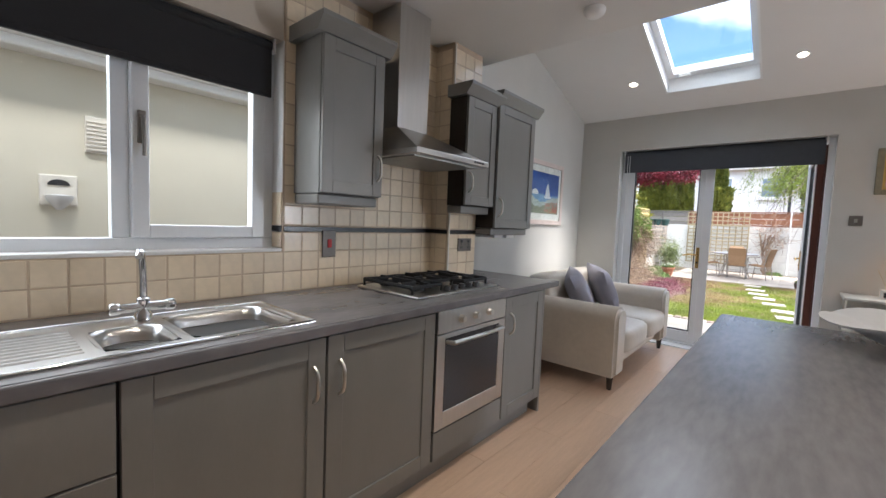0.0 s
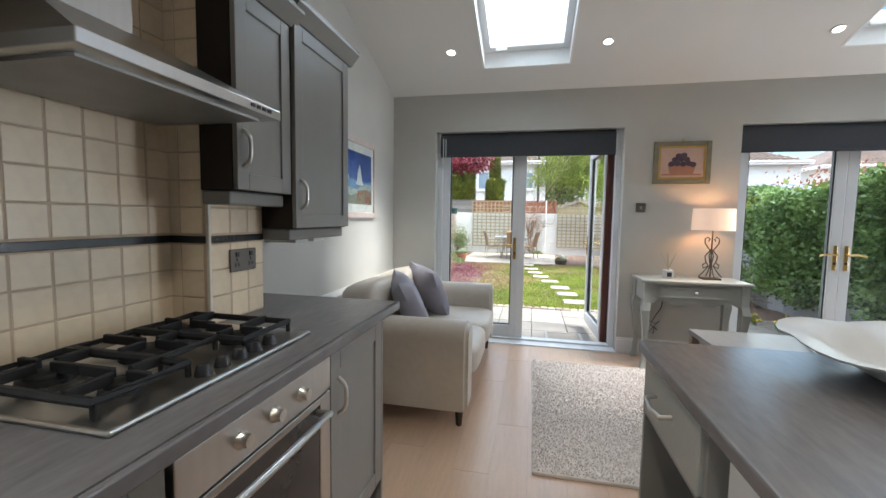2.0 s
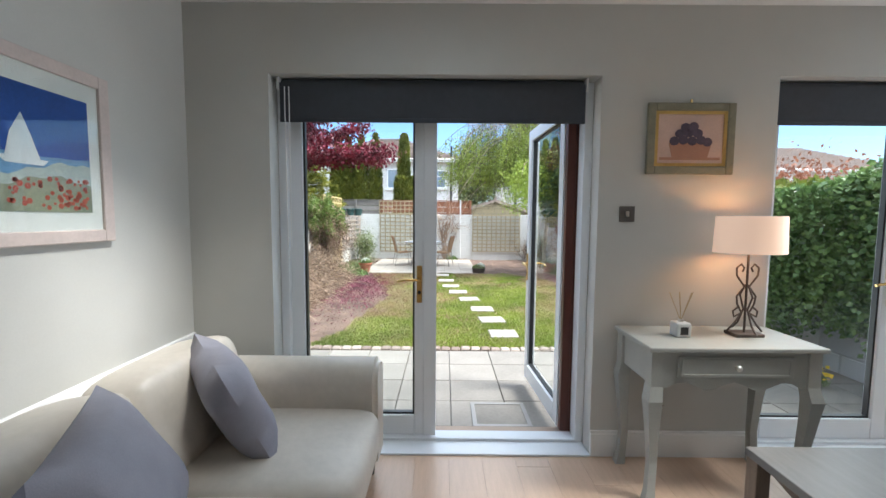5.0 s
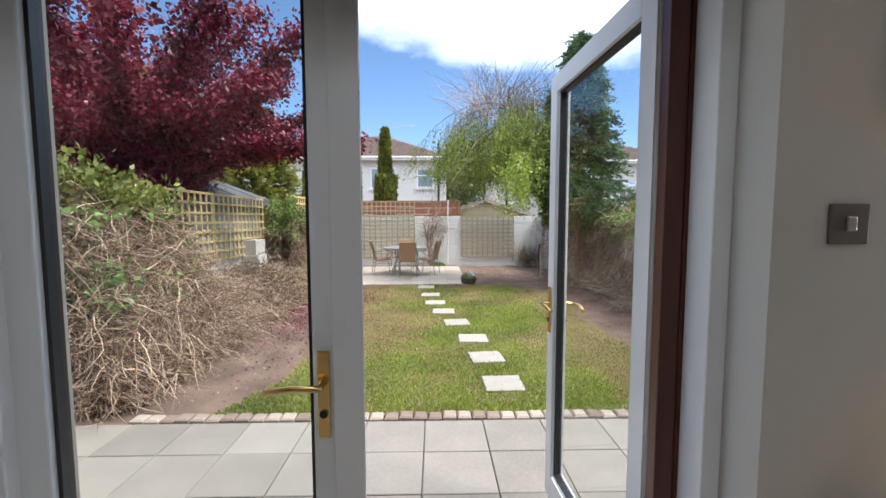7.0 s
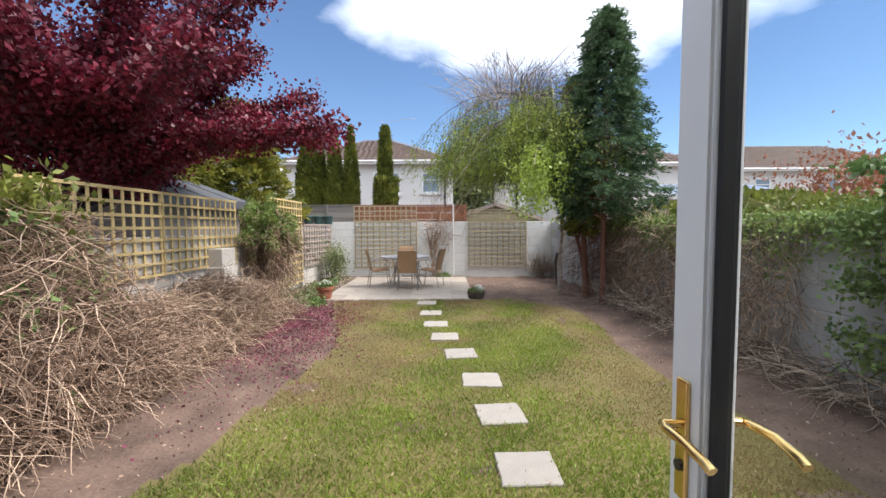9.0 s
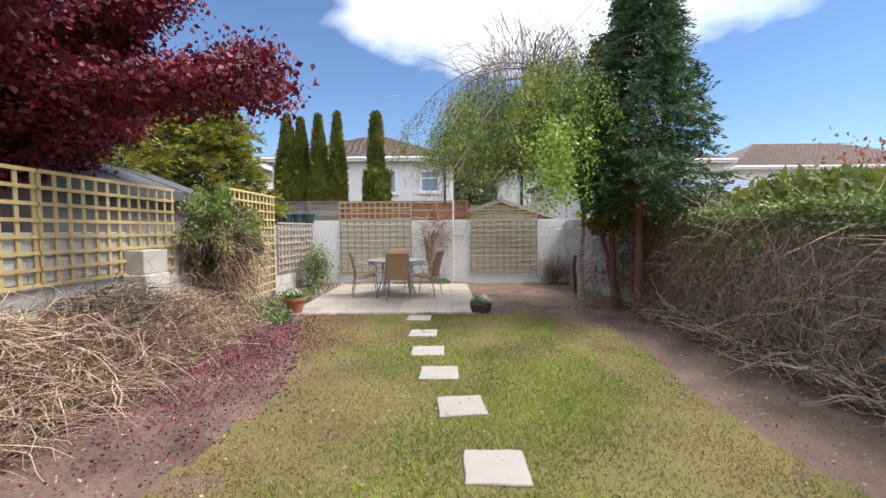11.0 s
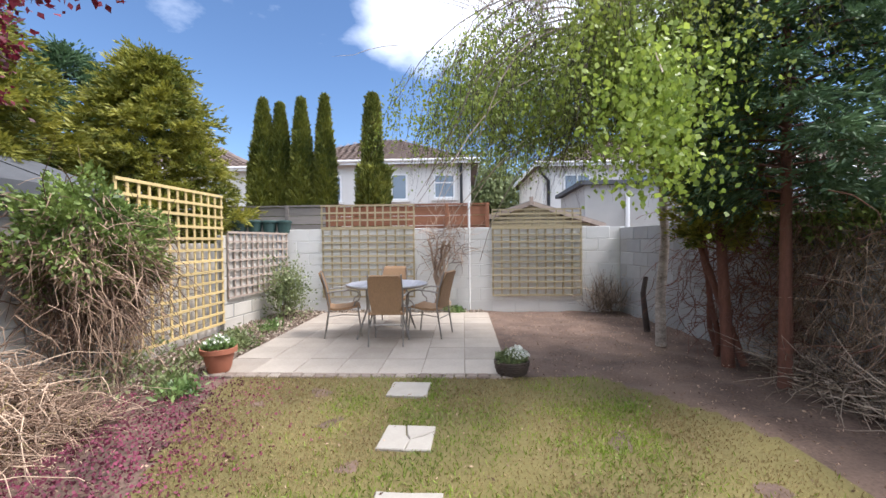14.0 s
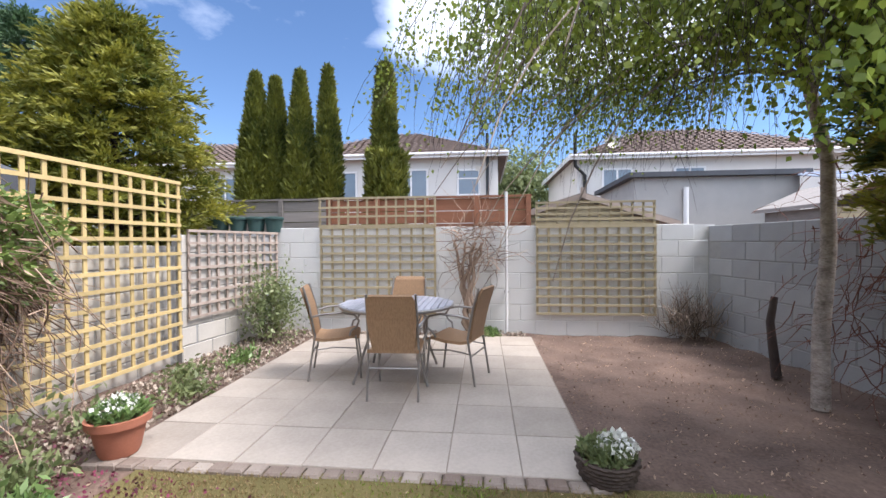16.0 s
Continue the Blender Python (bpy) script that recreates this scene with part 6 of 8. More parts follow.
# paving
pv = setting("pavement", boxes((-1.6, 5.62, G - 0.2, 7.0, 7.5, G - 0.035)), MORTAR, "pale slab paving beside the house")
spots = [(-0.945 + 0.215 + i * 0.432, 7.48 - 0.205 - j * 0.41, G - 0.018) for i in range(-1, 17) for j in range(5)]
pieces("slab", spots, (0.426, 0.404, 0.034), PAVE_SHADED, pv, 0.004, 8, 0.0025)
pieces("brick", [(-0.95 + i * 0.112, 7.555, G - 0.015) for i in range(56)], (0.102, 0.105, 0.06), BRICK, pv, 0.012, 9, 0.006)
mh = thing("manhole_cover", label="recessed paved manhole cover with a metal rim", category="manhole")
part("rim", boxes((1.37, 5.83, G - 0.005, 1.40, 6.20, G + 0.008), (1.76, 5.83, G - 0.005, 1.79, 6.20, G + 0.008), (1.40, 5.83, G - 0.005, 1.76, 5.86, G + 0.008), (1.40, 6.17, G - 0.005, 1.76, 6.20, G + 0.008)), ALU, mh)
part("infill", boxes((1.40, 5.86, G - 0.01, 1.76, 6.17, G + 0.004)), PAVE_SHADED, mh)
pt = setting("patio", boxes((-1.05, 13.86, G - 0.2, 2.06, 17.36, G + 0.007)), JOINT, "pale slab patio under the table")
spots = [(2.05 - 0.222 - i * 0.444, 13.87 + 0.25 + j * 0.5, G - 0.003) for i in range(7) for j in range(7)]
pieces("slab", spots, (0.4385, 0.4945, 0.034), SLAB, pt, 0.004, 10, 0.0025)
pieces("brick", [(-1.04 + i * 0.118, 13.81, G - 0.012) for i in range(27)], (0.108, 0.098, 0.06), BRICK, pt, 0.012, 11, 0.006)


# block walls
def block_wall(name, label, p0, p1, z0, z1, thick, block, mortar, h=0.225, length=0.45, gap=0.012):
    """A wall of stretcher blocks from p0 to p1, faces showing the blocks on both sides."""
    d = Vector((p1[0] - p0[0], p1[1] - p0[1], 0))
    L, ang = d.length, math.degrees(math.atan2(d.y, d.x))
    w = setting(name, boxes((0, -thick / 2 + 0.008, z0, L, thick / 2 - 0.008, z1 - 0.01)), mortar, label)
    w.matrix_basis = pose(p0[0], p0[1], 0, 0, 0, ang)
    rows = int(round((z1 - z0) / h))
    hh = (z1 - z0) / rows
    sp = []
    for r in range(rows):
        x = -0.225 if r % 2 else 0.0
        while x < L - 0.05:
            if x >= -0.01 and x + length <= L + 0.01:
                sp.append((x + length / 2, 0, z0 + hh * (r + 0.5)))
            x += length
    pieces_box("block", sp, (length - gap, thick, hh - gap), block, w)
    ends = [(0.1, 0, z0 + hh * (r + 0.5)) for r in range(1, rows, 2)]
    pieces_box("half_block", ends, (0.222 - gap, thick, hh - gap), block, w)
    return w


def pieces_box(name, spots, size, material, parent):
    bm = bmesh.new()
    box(bm, -size[0] / 2, -size[1] / 2, -size[2] / 2, size[0] / 2, size[1] / 2, size[2] / 2)
    bmesh.ops.bevel(bm, geom=bm.edges[:], offset=0.006, segments=1, affect="EDGES")
    me = bpy.data.meshes.new(name)
    bm.to_mesh(me)
    bm.free()
    me.materials.append(material)
    for s in spots:
        o = new(name, me)
        o.parent = parent
        o.matrix_basis = pose(*s)


block_wall("garden_wall_back", "white painted concrete block wall", (-1.90, 17.79), (4.68, 17.79), G - 0.05, 1.55, 0.2, BLOCKW, MORTARW, gap=0.006)
block_wall("garden_wall_right", "grey concrete block wall", (5.08, 6.0), (5.08, 14.55), G - 0.05, 1.52, 0.2, BLOCKG, MORTAR)
block_wall("garden_wall_corner", "grey concrete block wall", (5.08, 14.55), (4.68, 17.70), G - 0.05, 1.52, 0.2, BLOCKG, MORTAR)
block_wall("garden_wall_left", "grey concrete block wall below trellis", (-2.27, 5.9), (-2.27, 15.9), G - 0.05, 1.30, 0.2, BLOCKL, MORTAR)
block_wall("garden_wall_left_low", "pale grey low block wall", (-2.17, 15.9), (-1.95, 17.7), G - 0.05, 1.42, 0.14, BLOCKL, MORTAR)
pr = thing("block_pier", label="stub of grey concrete blocks against the wall", category="pier")
part("block", boxes((-2.16, 11.85, G, -1.88, 12.25, 0.80), bevel=0.01), BLOCKL, pr)
part("block", boxes((-2.16, 11.9, 0.805, -1.93, 12.3, 1.08), bevel=0.01), BLOCKL, pr)


def trellis(label, origin, turn, w, h, step, material, lath=0.03, group="garden trellis panels", t=0.014, step_z=None):
    """A square lattice panel in the xz plane of its own frame."""
    p = thing("trellis", origin, label, "trellis", group, turn=turn)
    nx, nz = max(1, round(w / step)), max(1, round(h / (step_z or step)))
    mv, mh_ = bpy.data.meshes.new("upright"), bpy.data.meshes.new("lath")
    b = boxes((-lath / 2, 0, 0, lath / 2, t, h))
    b.to_mesh(mv), b.free()
    b = boxes((0, -t, -lath / 2, w, 0, lath / 2))
    b.to_mesh(mh_), b.free()
    mv.materials.append(material), mh_.materials.append(material)
    for i in range(nx + 1):
        o = new("upright", mv)
        o.parent, o.matrix_basis = p, pose(lath / 2 + (w - lath) * i / nx, 0, 0)
    for k in range(nz + 1):
        o = new("lath", mh_)
        o.parent, o.matrix_basis = p, pose(0, 0, lath / 2 + (h - lath) * k / nz)
    return p


trellis("pale softwood trellis panel fixed to the white wall", (-1.17, 17.662, 0.20), 0, 1.83, 1.36, 0.18, TRELLISP, 0.034, step_z=0.135, t=0.018)
trellis("pale softwood trellis panel standing above the white wall", (-1.20, 17.70, 1.56), 0, 1.86, 0.46, 0.155, TRELLISP, step_z=0.14, t=0.02)
trellis("weathered trellis panel fixed to the white wall", (2.16, 17.662, 0.22), 0, 1.71, 1.32, 0.18, TRELLISP, 0.034, step_z=0.135, t=0.018)
trellis("weathered trellis panel above the wall before the shed gable", (2.16, 17.70, 1.54), 0, 1.71, 0.36, 0.155, TRELLISP, step_z=0.09, t=0.02)
trellis("long yellow softwood trellis panel on the block wall", (-2.14, 9.1, 0.80), 90, 1.82, 1.06, 0.155, TRELLIS, 0.034)
trellis("long yellow softwood trellis panel on the block wall", (-2.14, 10.94, 0.80), 90, 1.82, 1.06, 0.155, TRELLIS, 0.034)
trellis("tall yellow softwood trellis panel on the block wall", (-2.08, 13.93, 0.06), 90, 1.93, 1.96, 0.165, TRELLIS, 0.036)
trellis("small grey weathered trellis panel on the low wall", (-2.06, 15.95, 0.42), 83, 1.7, 1.06, 0.15, TRELLISG, 0.032)


# fences behind the back wall
def fence(label, x0, x1, y, z0, z1, material, rows):
    f_ = thing("fence", (x0, y, z0), label, "fence")
    w, h = x1 - x0, (z1 - z0) / rows
    for r in range(rows):
        part("board", boxes((0, 0, r * h, w, 0.02 + 0.008 * (r % 2), r * h + h - 0.012)), material, f_)
    k = max(1, round(w / 0.9))
    for i in range(k + 1):
        part("post", boxes((w * i / k - 0.04, -0.05, -z0, w * i / k + 0.04, 0.0, z1 - z0 + 0.03), bevel=0.004), material, f_)
    part("cap", boxes((-0.05, -0.03, z1 - z0 + 0.0, w + 0.05, 0.04, z1 - z0 + 0.035)), material, f_)
    return f_


fence("weathered grey timber fence behind the wall", -5.2, -1.2, 18.45, 0.2, 2.06, FENCEG, 10)
fence("red-brown timber fence behind the wall", -1.2, 2.1, 18.15, 0.2, 2.03, FENCEB, 9)
po = thing("washing_line_pole", label="pale metal pole standing before the white wall", category="pole")
bm = bmesh.new()
tube(bm, [(1.72, 17.6, G), (1.72, 17.6, 2.05)], 0.022, 10)
part("pole", bm, WHITE, po)
for zz in (0.55, 1.2):
    part("clip", boxes((1.69, 17.6, zz, 1.75, 17.69, zz + 0.03)), ALU, po)

# shed gable behind the right trellis
sh = thing("shed", (3.1, 18.9, 0), "timber shed with a shallow brown gable roof", "shed")
bm = bmesh.new()
prism(bm, [(-1.0, 0), (1.0, 0), (1.0, 1.62), (0, 2.05), (-1.0, 1.62)], "y", 0, 2.4)
part("body", bm, FENCEG, sh)
for k in range(6):
    wv = 1.3 - k * 0.22
    part("board", boxes((-wv, -0.03, 1.60 + k * 0.075, wv, 0.0, 1.66 + k * 0.075)), TRELLISP, sh)
for s in (-1, 1):
    bm = bmesh.new()
    prism(bm, [(0, 2.06), (s * 1.6, 1.56), (s * 1.6, 1.65), (0, 2.16)], "y", -0.12, 2.5)
    part("roof", bm, FENCEG, sh)
    bm = bmesh.new()
    prism(bm, [(0, 2.05), (s * 1.6, 1.54), (s * 1.6, 1.64), (0, 2.14)], "y", -0.15, -0.12)
    part("bargeboard", bm, TRELLISG, sh)
part("finial", boxes((-0.04, -0.17, 2.06, 0.04, -0.12, 2.24)), TRELLISG, sh)

# neighbour's felt roof over the left wall, and bins
nr = thing("neighbour_shed", (-4.15, 13.4, 0), "low neighbouring shed with a dark felt roof", "shed")
part("body", boxes((-1.0, -1.5, G, 1.0, 1.5, 1.92)), FENCEG, nr)
bm = bmesh.new()
prism(bm, [(-1.2, 1.98), (0.0, 2.42), (1.22, 1.96), (1.22, 1.88), (0.0, 2.32), (-1.2, 1.90)], "y", -1.65, 1.65)
part("roof", bm, FELT, nr)
part("eaves_board", boxes((1.205, -1.64, 1.80, 1.225, 1.64, 1.93)), FELT, nr)
for yy in (-1.1, -0.1, 0.9):
    bm = bmesh.new()
    prism(bm, [(0.02, 2.416), (1.235, 1.958), (1.235, 1.968), (0.02, 2.426)], "y", yy - 0.04, yy + 0.04)
    part("felt_seam", bm, FELT, nr)
for i in range(4):
    b = thing("planter_tub", (-2.75 + i * 0.27, 17.55 + 0.05 * i, 1.48), "dark green lidded plastic tub on the wall", "tub", "green plastic tubs")
    bm = bmesh.new()
    lathe(bm, [(0.11, 0), (0.135, 0.20), (0.15, 0.205), (0.15, 0.235), (0.13, 0.25), (0.01, 0.255)], 0, 0, 16)
    part("tub", bm, BIN, b, "", True)
setting("tub_ledge", boxes((-3.0, 17.3, G, -1.9, 17.9, 1.48)), BLOCKG, "grey block ledge")


# ---- houses beyond ----
def house(label, x0, x1, y0, y1, eave, ridge, windows, wall=HOUSEW):
    h = thing("house", ((x0 + x1) / 2, y0, 0), label, "house")
    w, d = (x1 - x0) / 2, y1 - y0
    part("wall", boxes((-w, 0, -0.3, w, d, eave)), wall, h)
    bm = bmesh.new()
    o, k = 0.4, d / 2 + 0.4
    q = [bm.verts.new(c) for c in ((-w - o, -o, eave), (w + o, -o, eave), (w + o, d + o, eave), (-w - o, d + o, eave), (-w + k - o, d / 2, ridge), (w - k + o, d / 2, ridge))]
    for face in ((0, 1, 5, 4), (1, 2, 5), (2, 3, 4, 5), (3, 0, 4), (3, 2, 1, 0)):
        bm.faces.new([q[i] for i in face])
    part("roof", bm, ROOF, h)
    # courses of tiles on the front slope
    n = 14
    tv = []
    for r in range(n):
        a, b = r / n, (r + 1) / n
        f0 = lambda s: (-w - o + s * k, w + o - s * k, -o + s * (d / 2 + o), eave + s * (ridge - eave))
        xa, xb, ya, za = f0(a)
        _, _, yb, zb = f0(b)
        m_ = max(2, int((xb - xa) / 0.33))
        for c in range(m_):
            u0, u1 = xa + (xb - xa) * c / m_, xa + (xb - xa) * (c + 1) / m_ - 0.03
            tv += [(u0, ya, za + 0.07), ((u0 + u1) / 2, ya, za + 0.12), (u1, ya, za + 0.07), (u1, yb, zb + 0.02), ((u0 + u1) / 2, yb, zb + 0.07), (u0, yb, zb + 0.02)]
    v_ = np.array(tv)
    i6 = np.arange(len(v_)).reshape(-1, 6)
    f_ = np.concatenate([i6[:, [0, 1, 4, 5]], i6[:, [1, 2, 3, 4]]])
    t_ = new("roof_tiles", raw_mesh("roof_tiles", v_, f_, ROOF))
    t_.parent = h
    tagged(t_, "brown interlocking roof tiles", kind="stuff")
    part("fascia", boxes((-w - o, -o - 0.03, eave - 0.16, w + o, -o, eave + 0.06), (-w - o - 0.03, -o, eave - 0.16, -w - o, d, eave + 0.06), (w + o, -o, eave - 0.16, w + o + 0.03, d, eave + 0.06)), WHITE, h, "white fascia")
    bm = bmesh.new()
    tube(bm, [(-w - o, -o - 0.08, eave), (w + o, -o - 0.08, eave)], 0.06, 8)
    part("gutter", bm, WHITE, h)
    for wx, wz, ww, wh in windows:
        wi = thing("window")
        wi.parent = h
        wi.matrix_basis = pose(wx - (x0 + x1) / 2, 0, wz)
        part("frame", boxes((-ww / 2, -0.05, 0, -ww / 2 + 0.08, 0.02, wh), (ww / 2 - 0.08, -0.05, 0, ww / 2, 0.02, wh), (-ww / 2 + 0.08, -0.05, 0, ww / 2 - 0.08, 0.02, 0.08), (-ww / 2 + 0.08, -0.05, wh - 0.08, ww / 2 - 0.08, 0.02, wh), (-ww / 2 + 0.08, -0.04, wh * 0.62, ww / 2 - 0.08, 0.02, wh * 0.62 + 0.06) if ww < 1.2 else (-0.04, -0.04, 0.08, 0.04, 0.02, wh - 0.08)), WHITE, wi)
        part("pane", boxes((-ww / 2 + 0.06, -0.02, 0.06, ww / 2 - 0.06, -0.008, wh - 0.06)), WINGLASS, wi)
        part("sill", boxes((-ww / 2 - 0.1, -0.14, -0.1, ww / 2 + 0.1, 0.0, 0)), HOUSEW, wi)
    return h


def pipe(parent, pts, r, m, name="downpipe"):
    bm = bmesh.new()
    tube(bm, pts, r, 8)
    return part(name, bm, m, parent, "", True)


h1 = house("white rendered house with a brown hipped tile roof", -7.6, 2.0, 29.0, 37.0, 5.05, 7.1, [(-1.75, 3.25, 1.5, 1.25), (0.75, 3.3, 1.0, 1.15), (-4.9, 3.2, 1.5, 1.25)])
pipe(h1, [(4.35, -0.15, 0), (4.35, -0.15, 5.9)], 0.07, BLACK)
part("alarm_box", boxes((3.85, -0.06, 4.35, 4.1, 0, 4.55)), OVAL, h1)
h2 = house("white rendered house with a hipped roof and dish", 5.5, 17.0, 30.0, 38.0, 5.0, 7.1, [(7.2, 3.4, 1.3, 1.1), (10.2, 3.7, 1.3, 0.8)])
pipe(h2, [(-5.45, -0.12, 0), (-5.45, -0.12, 4.2), (-5.9, -0.3, 4.6), (-5.9, -0.3, 6.0)], 0.08, BLACK)
bm = bmesh.new()
lathe(bm, [(0.02, 0), (0.2, 0.03), (0.36, 0.12), (0.35, 0.13), (0.2, 0.05), (0.01, 0.02)], 0, 0, 16)
dish = part("satellite_dish", bm, ALU, h2, "grey dish", True)
dish.matrix_basis = pose(-4.4, -0.3, 5.55, 70, 0, 10)
house("white rendered house with a brown tiled roof", 20.5, 36.0, 34.0, 43.0, 5.2, 7.6, [(23.5, 3.4, 1.1, 1.2), (28.0, 3.4, 1.6, 1.2), (32.0, 3.4, 1.1, 1.2)])
house("white rendered house end with a brown roof", -19.0, -9.2, 30.0, 38.0, 5.05, 7.1, [(-11.0, 3.3, 1.2, 1.2)])
ex = thing("outbuilding", (7.3, 24.0, 0), "grey rendered outbuilding with a sloping flat roof", "outbuilding")
bm = bmesh.new()
prism(bm, [(0, 0), (3.4, 0), (3.4, 3.05), (0, 3.15)], "x", -1.5, 3.0)
part("body", bm, mat("grey_render", (0.42, 0.41, 0.39), 0.95, vary=0.12, scale=2, bump=0.2), ex)
bm = bmesh.new()
prism(bm, [(-0.2, 3.16), (3.6, 3.06), (3.6, 3.2), (-0.2, 3.3)], "x", -1.7, 3.2)
part("roof", bm, FELT, ex)
pipe(ex, [(-0.1, -0.1, 1.6), (-0.1, -0.1, 2.85)], 0.07, WHITE, "flue")
ts = thing("timber_shed", (9.0, 20.2, 0), "small tan timber shed behind the wall", "shed")
part("body", boxes((-0.9, 0, 0, 1.0, 1.8, 1.95)), FENCEG, ts)
for k in range(8):
    part("board", boxes((-0.9, -0.025, 1.0 + k * 0.12, 1.0, 0, 1.11 + k * 0.12)), TRELLISP, ts)
bm = bmesh.new()
prism(bm, [(-1.05, 1.95), (0.05, 2.45), (1.15, 1.95), (1.15, 2.03), (0.05, 2.53), (-1.05, 2.03)], "y", -0.15, 1.95)
part("roof", bm, FENCEG, ts)
br = thing("corrugated_roof", (12.3, 20.5, 0), "blue corrugated metal lean-to roof on cream walls", "outbuilding")
part("wall", boxes((-2.0, 0.2, 0, 2.4, 3.0, 2.4)), RENDER, br)
for k in range(15):
    bm = bmesh.new()
    x = -2.2 + k * 0.32
    prism(bm, [(x, 0), (x + 0.09, 0.07), (x + 0.2, 0.07), (x + 0.29, 0), (x + 0.32, 0), (x + 0.32, -0.02), (x, -0.02)], "y", 0, 3.6)
    o = part("sheet", bm, BLUEROOF if k % 2 else mat("blue_sheet_light", (0.3, 0.34, 0.42), 0.5), br)
    o.matrix_basis = pose(0, -0.1, 2.4, 12, 0, 0)


# ---- trees and shrubs ----
def limb(bm, p, d, length, r, rng_, bend=0.25, segs=6, lift=0.0):
    pts, q, d = [Vector(p)], Vector(p), Vector(d).normalized()
    for _ in range(segs):
        d = (d + Vector([rng_.uniform(-bend, bend) for _ in range(3)]) + Vector((0, 0, lift))).normalized()
        q = q + d * length / segs
        pts.append(q.copy())
    tube(bm, pts, r, 7, r * 0.3)
    return pts


def sprays(centers, radius, count, rng_, flat=1.0):
    """Leaf points clustered round centres."""
    c = centers[rng_.integers(0, len(centers), count)]
    off = rng_.normal(0, 1, (count, 3)) * radius
    off[:, 2] *= flat
    return c + off, off


def maple():
    t = thing("maple_tree", (-3.6, 11.2, G), "purple-leaved maple tree reaching over the garden wall", "tree")
    r = random.Random(4)
    nr_ = np.random.default_rng(14)
    bm = bmesh.new()
    tube(bm, [(0, 0, 0), (0.05, 0, 0.8), (0.0, 0.05, 1.6), (0.1, 0, 2.4), (0.15, 0, 3.3)], 0.17, 10, 0.09)
    part("trunk", bm, BARKDARK, t, "", True)
    bm = bmesh.new()
    ends = []
    for k in range(34):
        a = r.uniform(0, 6.28)
        base = (0.1, 0, r.uniform(1.6, 3.2))
        L = r.uniform(1.4, 2.9)
        e = r.uniform(0.02, 0.85)
        pts = limb(bm, base, (math.cos(a), math.sin(a), e), L, 0.045, r, 0.2, 7, 0.02)
        ends += pts[2:]
    for a, e, L in ((-0.15, 0.30, 3.5), (0.05, 0.22, 3.3), (0.3, 0.35, 3.2), (-0.5, 0.3, 3.3), (-0.9, 0.35, 3.6), (-1.2, 0.25, 3.7), (-1.45, 0.45, 3.8), (-0.6, 0.6, 3.8), (-0.25, 0.62, 3.7)):
        ends += limb(bm, (0.1, 0, 2.3), (math.cos(a), math.sin(a), e), L, 0.05, r, 0.1, 9, 0.0)[3:]
    part("limb", bm, BARKDARK, t, "", True)
    c = np.array([tuple(p) for p in ends])
    c = c[c[:, 2] > 1.95]
    p, off = sprays(c, 0.15, 125000, nr_, 0.6)
    p = p[p[:, 2] > 1.85]
    leaves("crown", p, np.tile([[0, 0, -0.3]], (len(p), 1)), 0.062, 0.042, MAPLE, t, 6, 0.8)


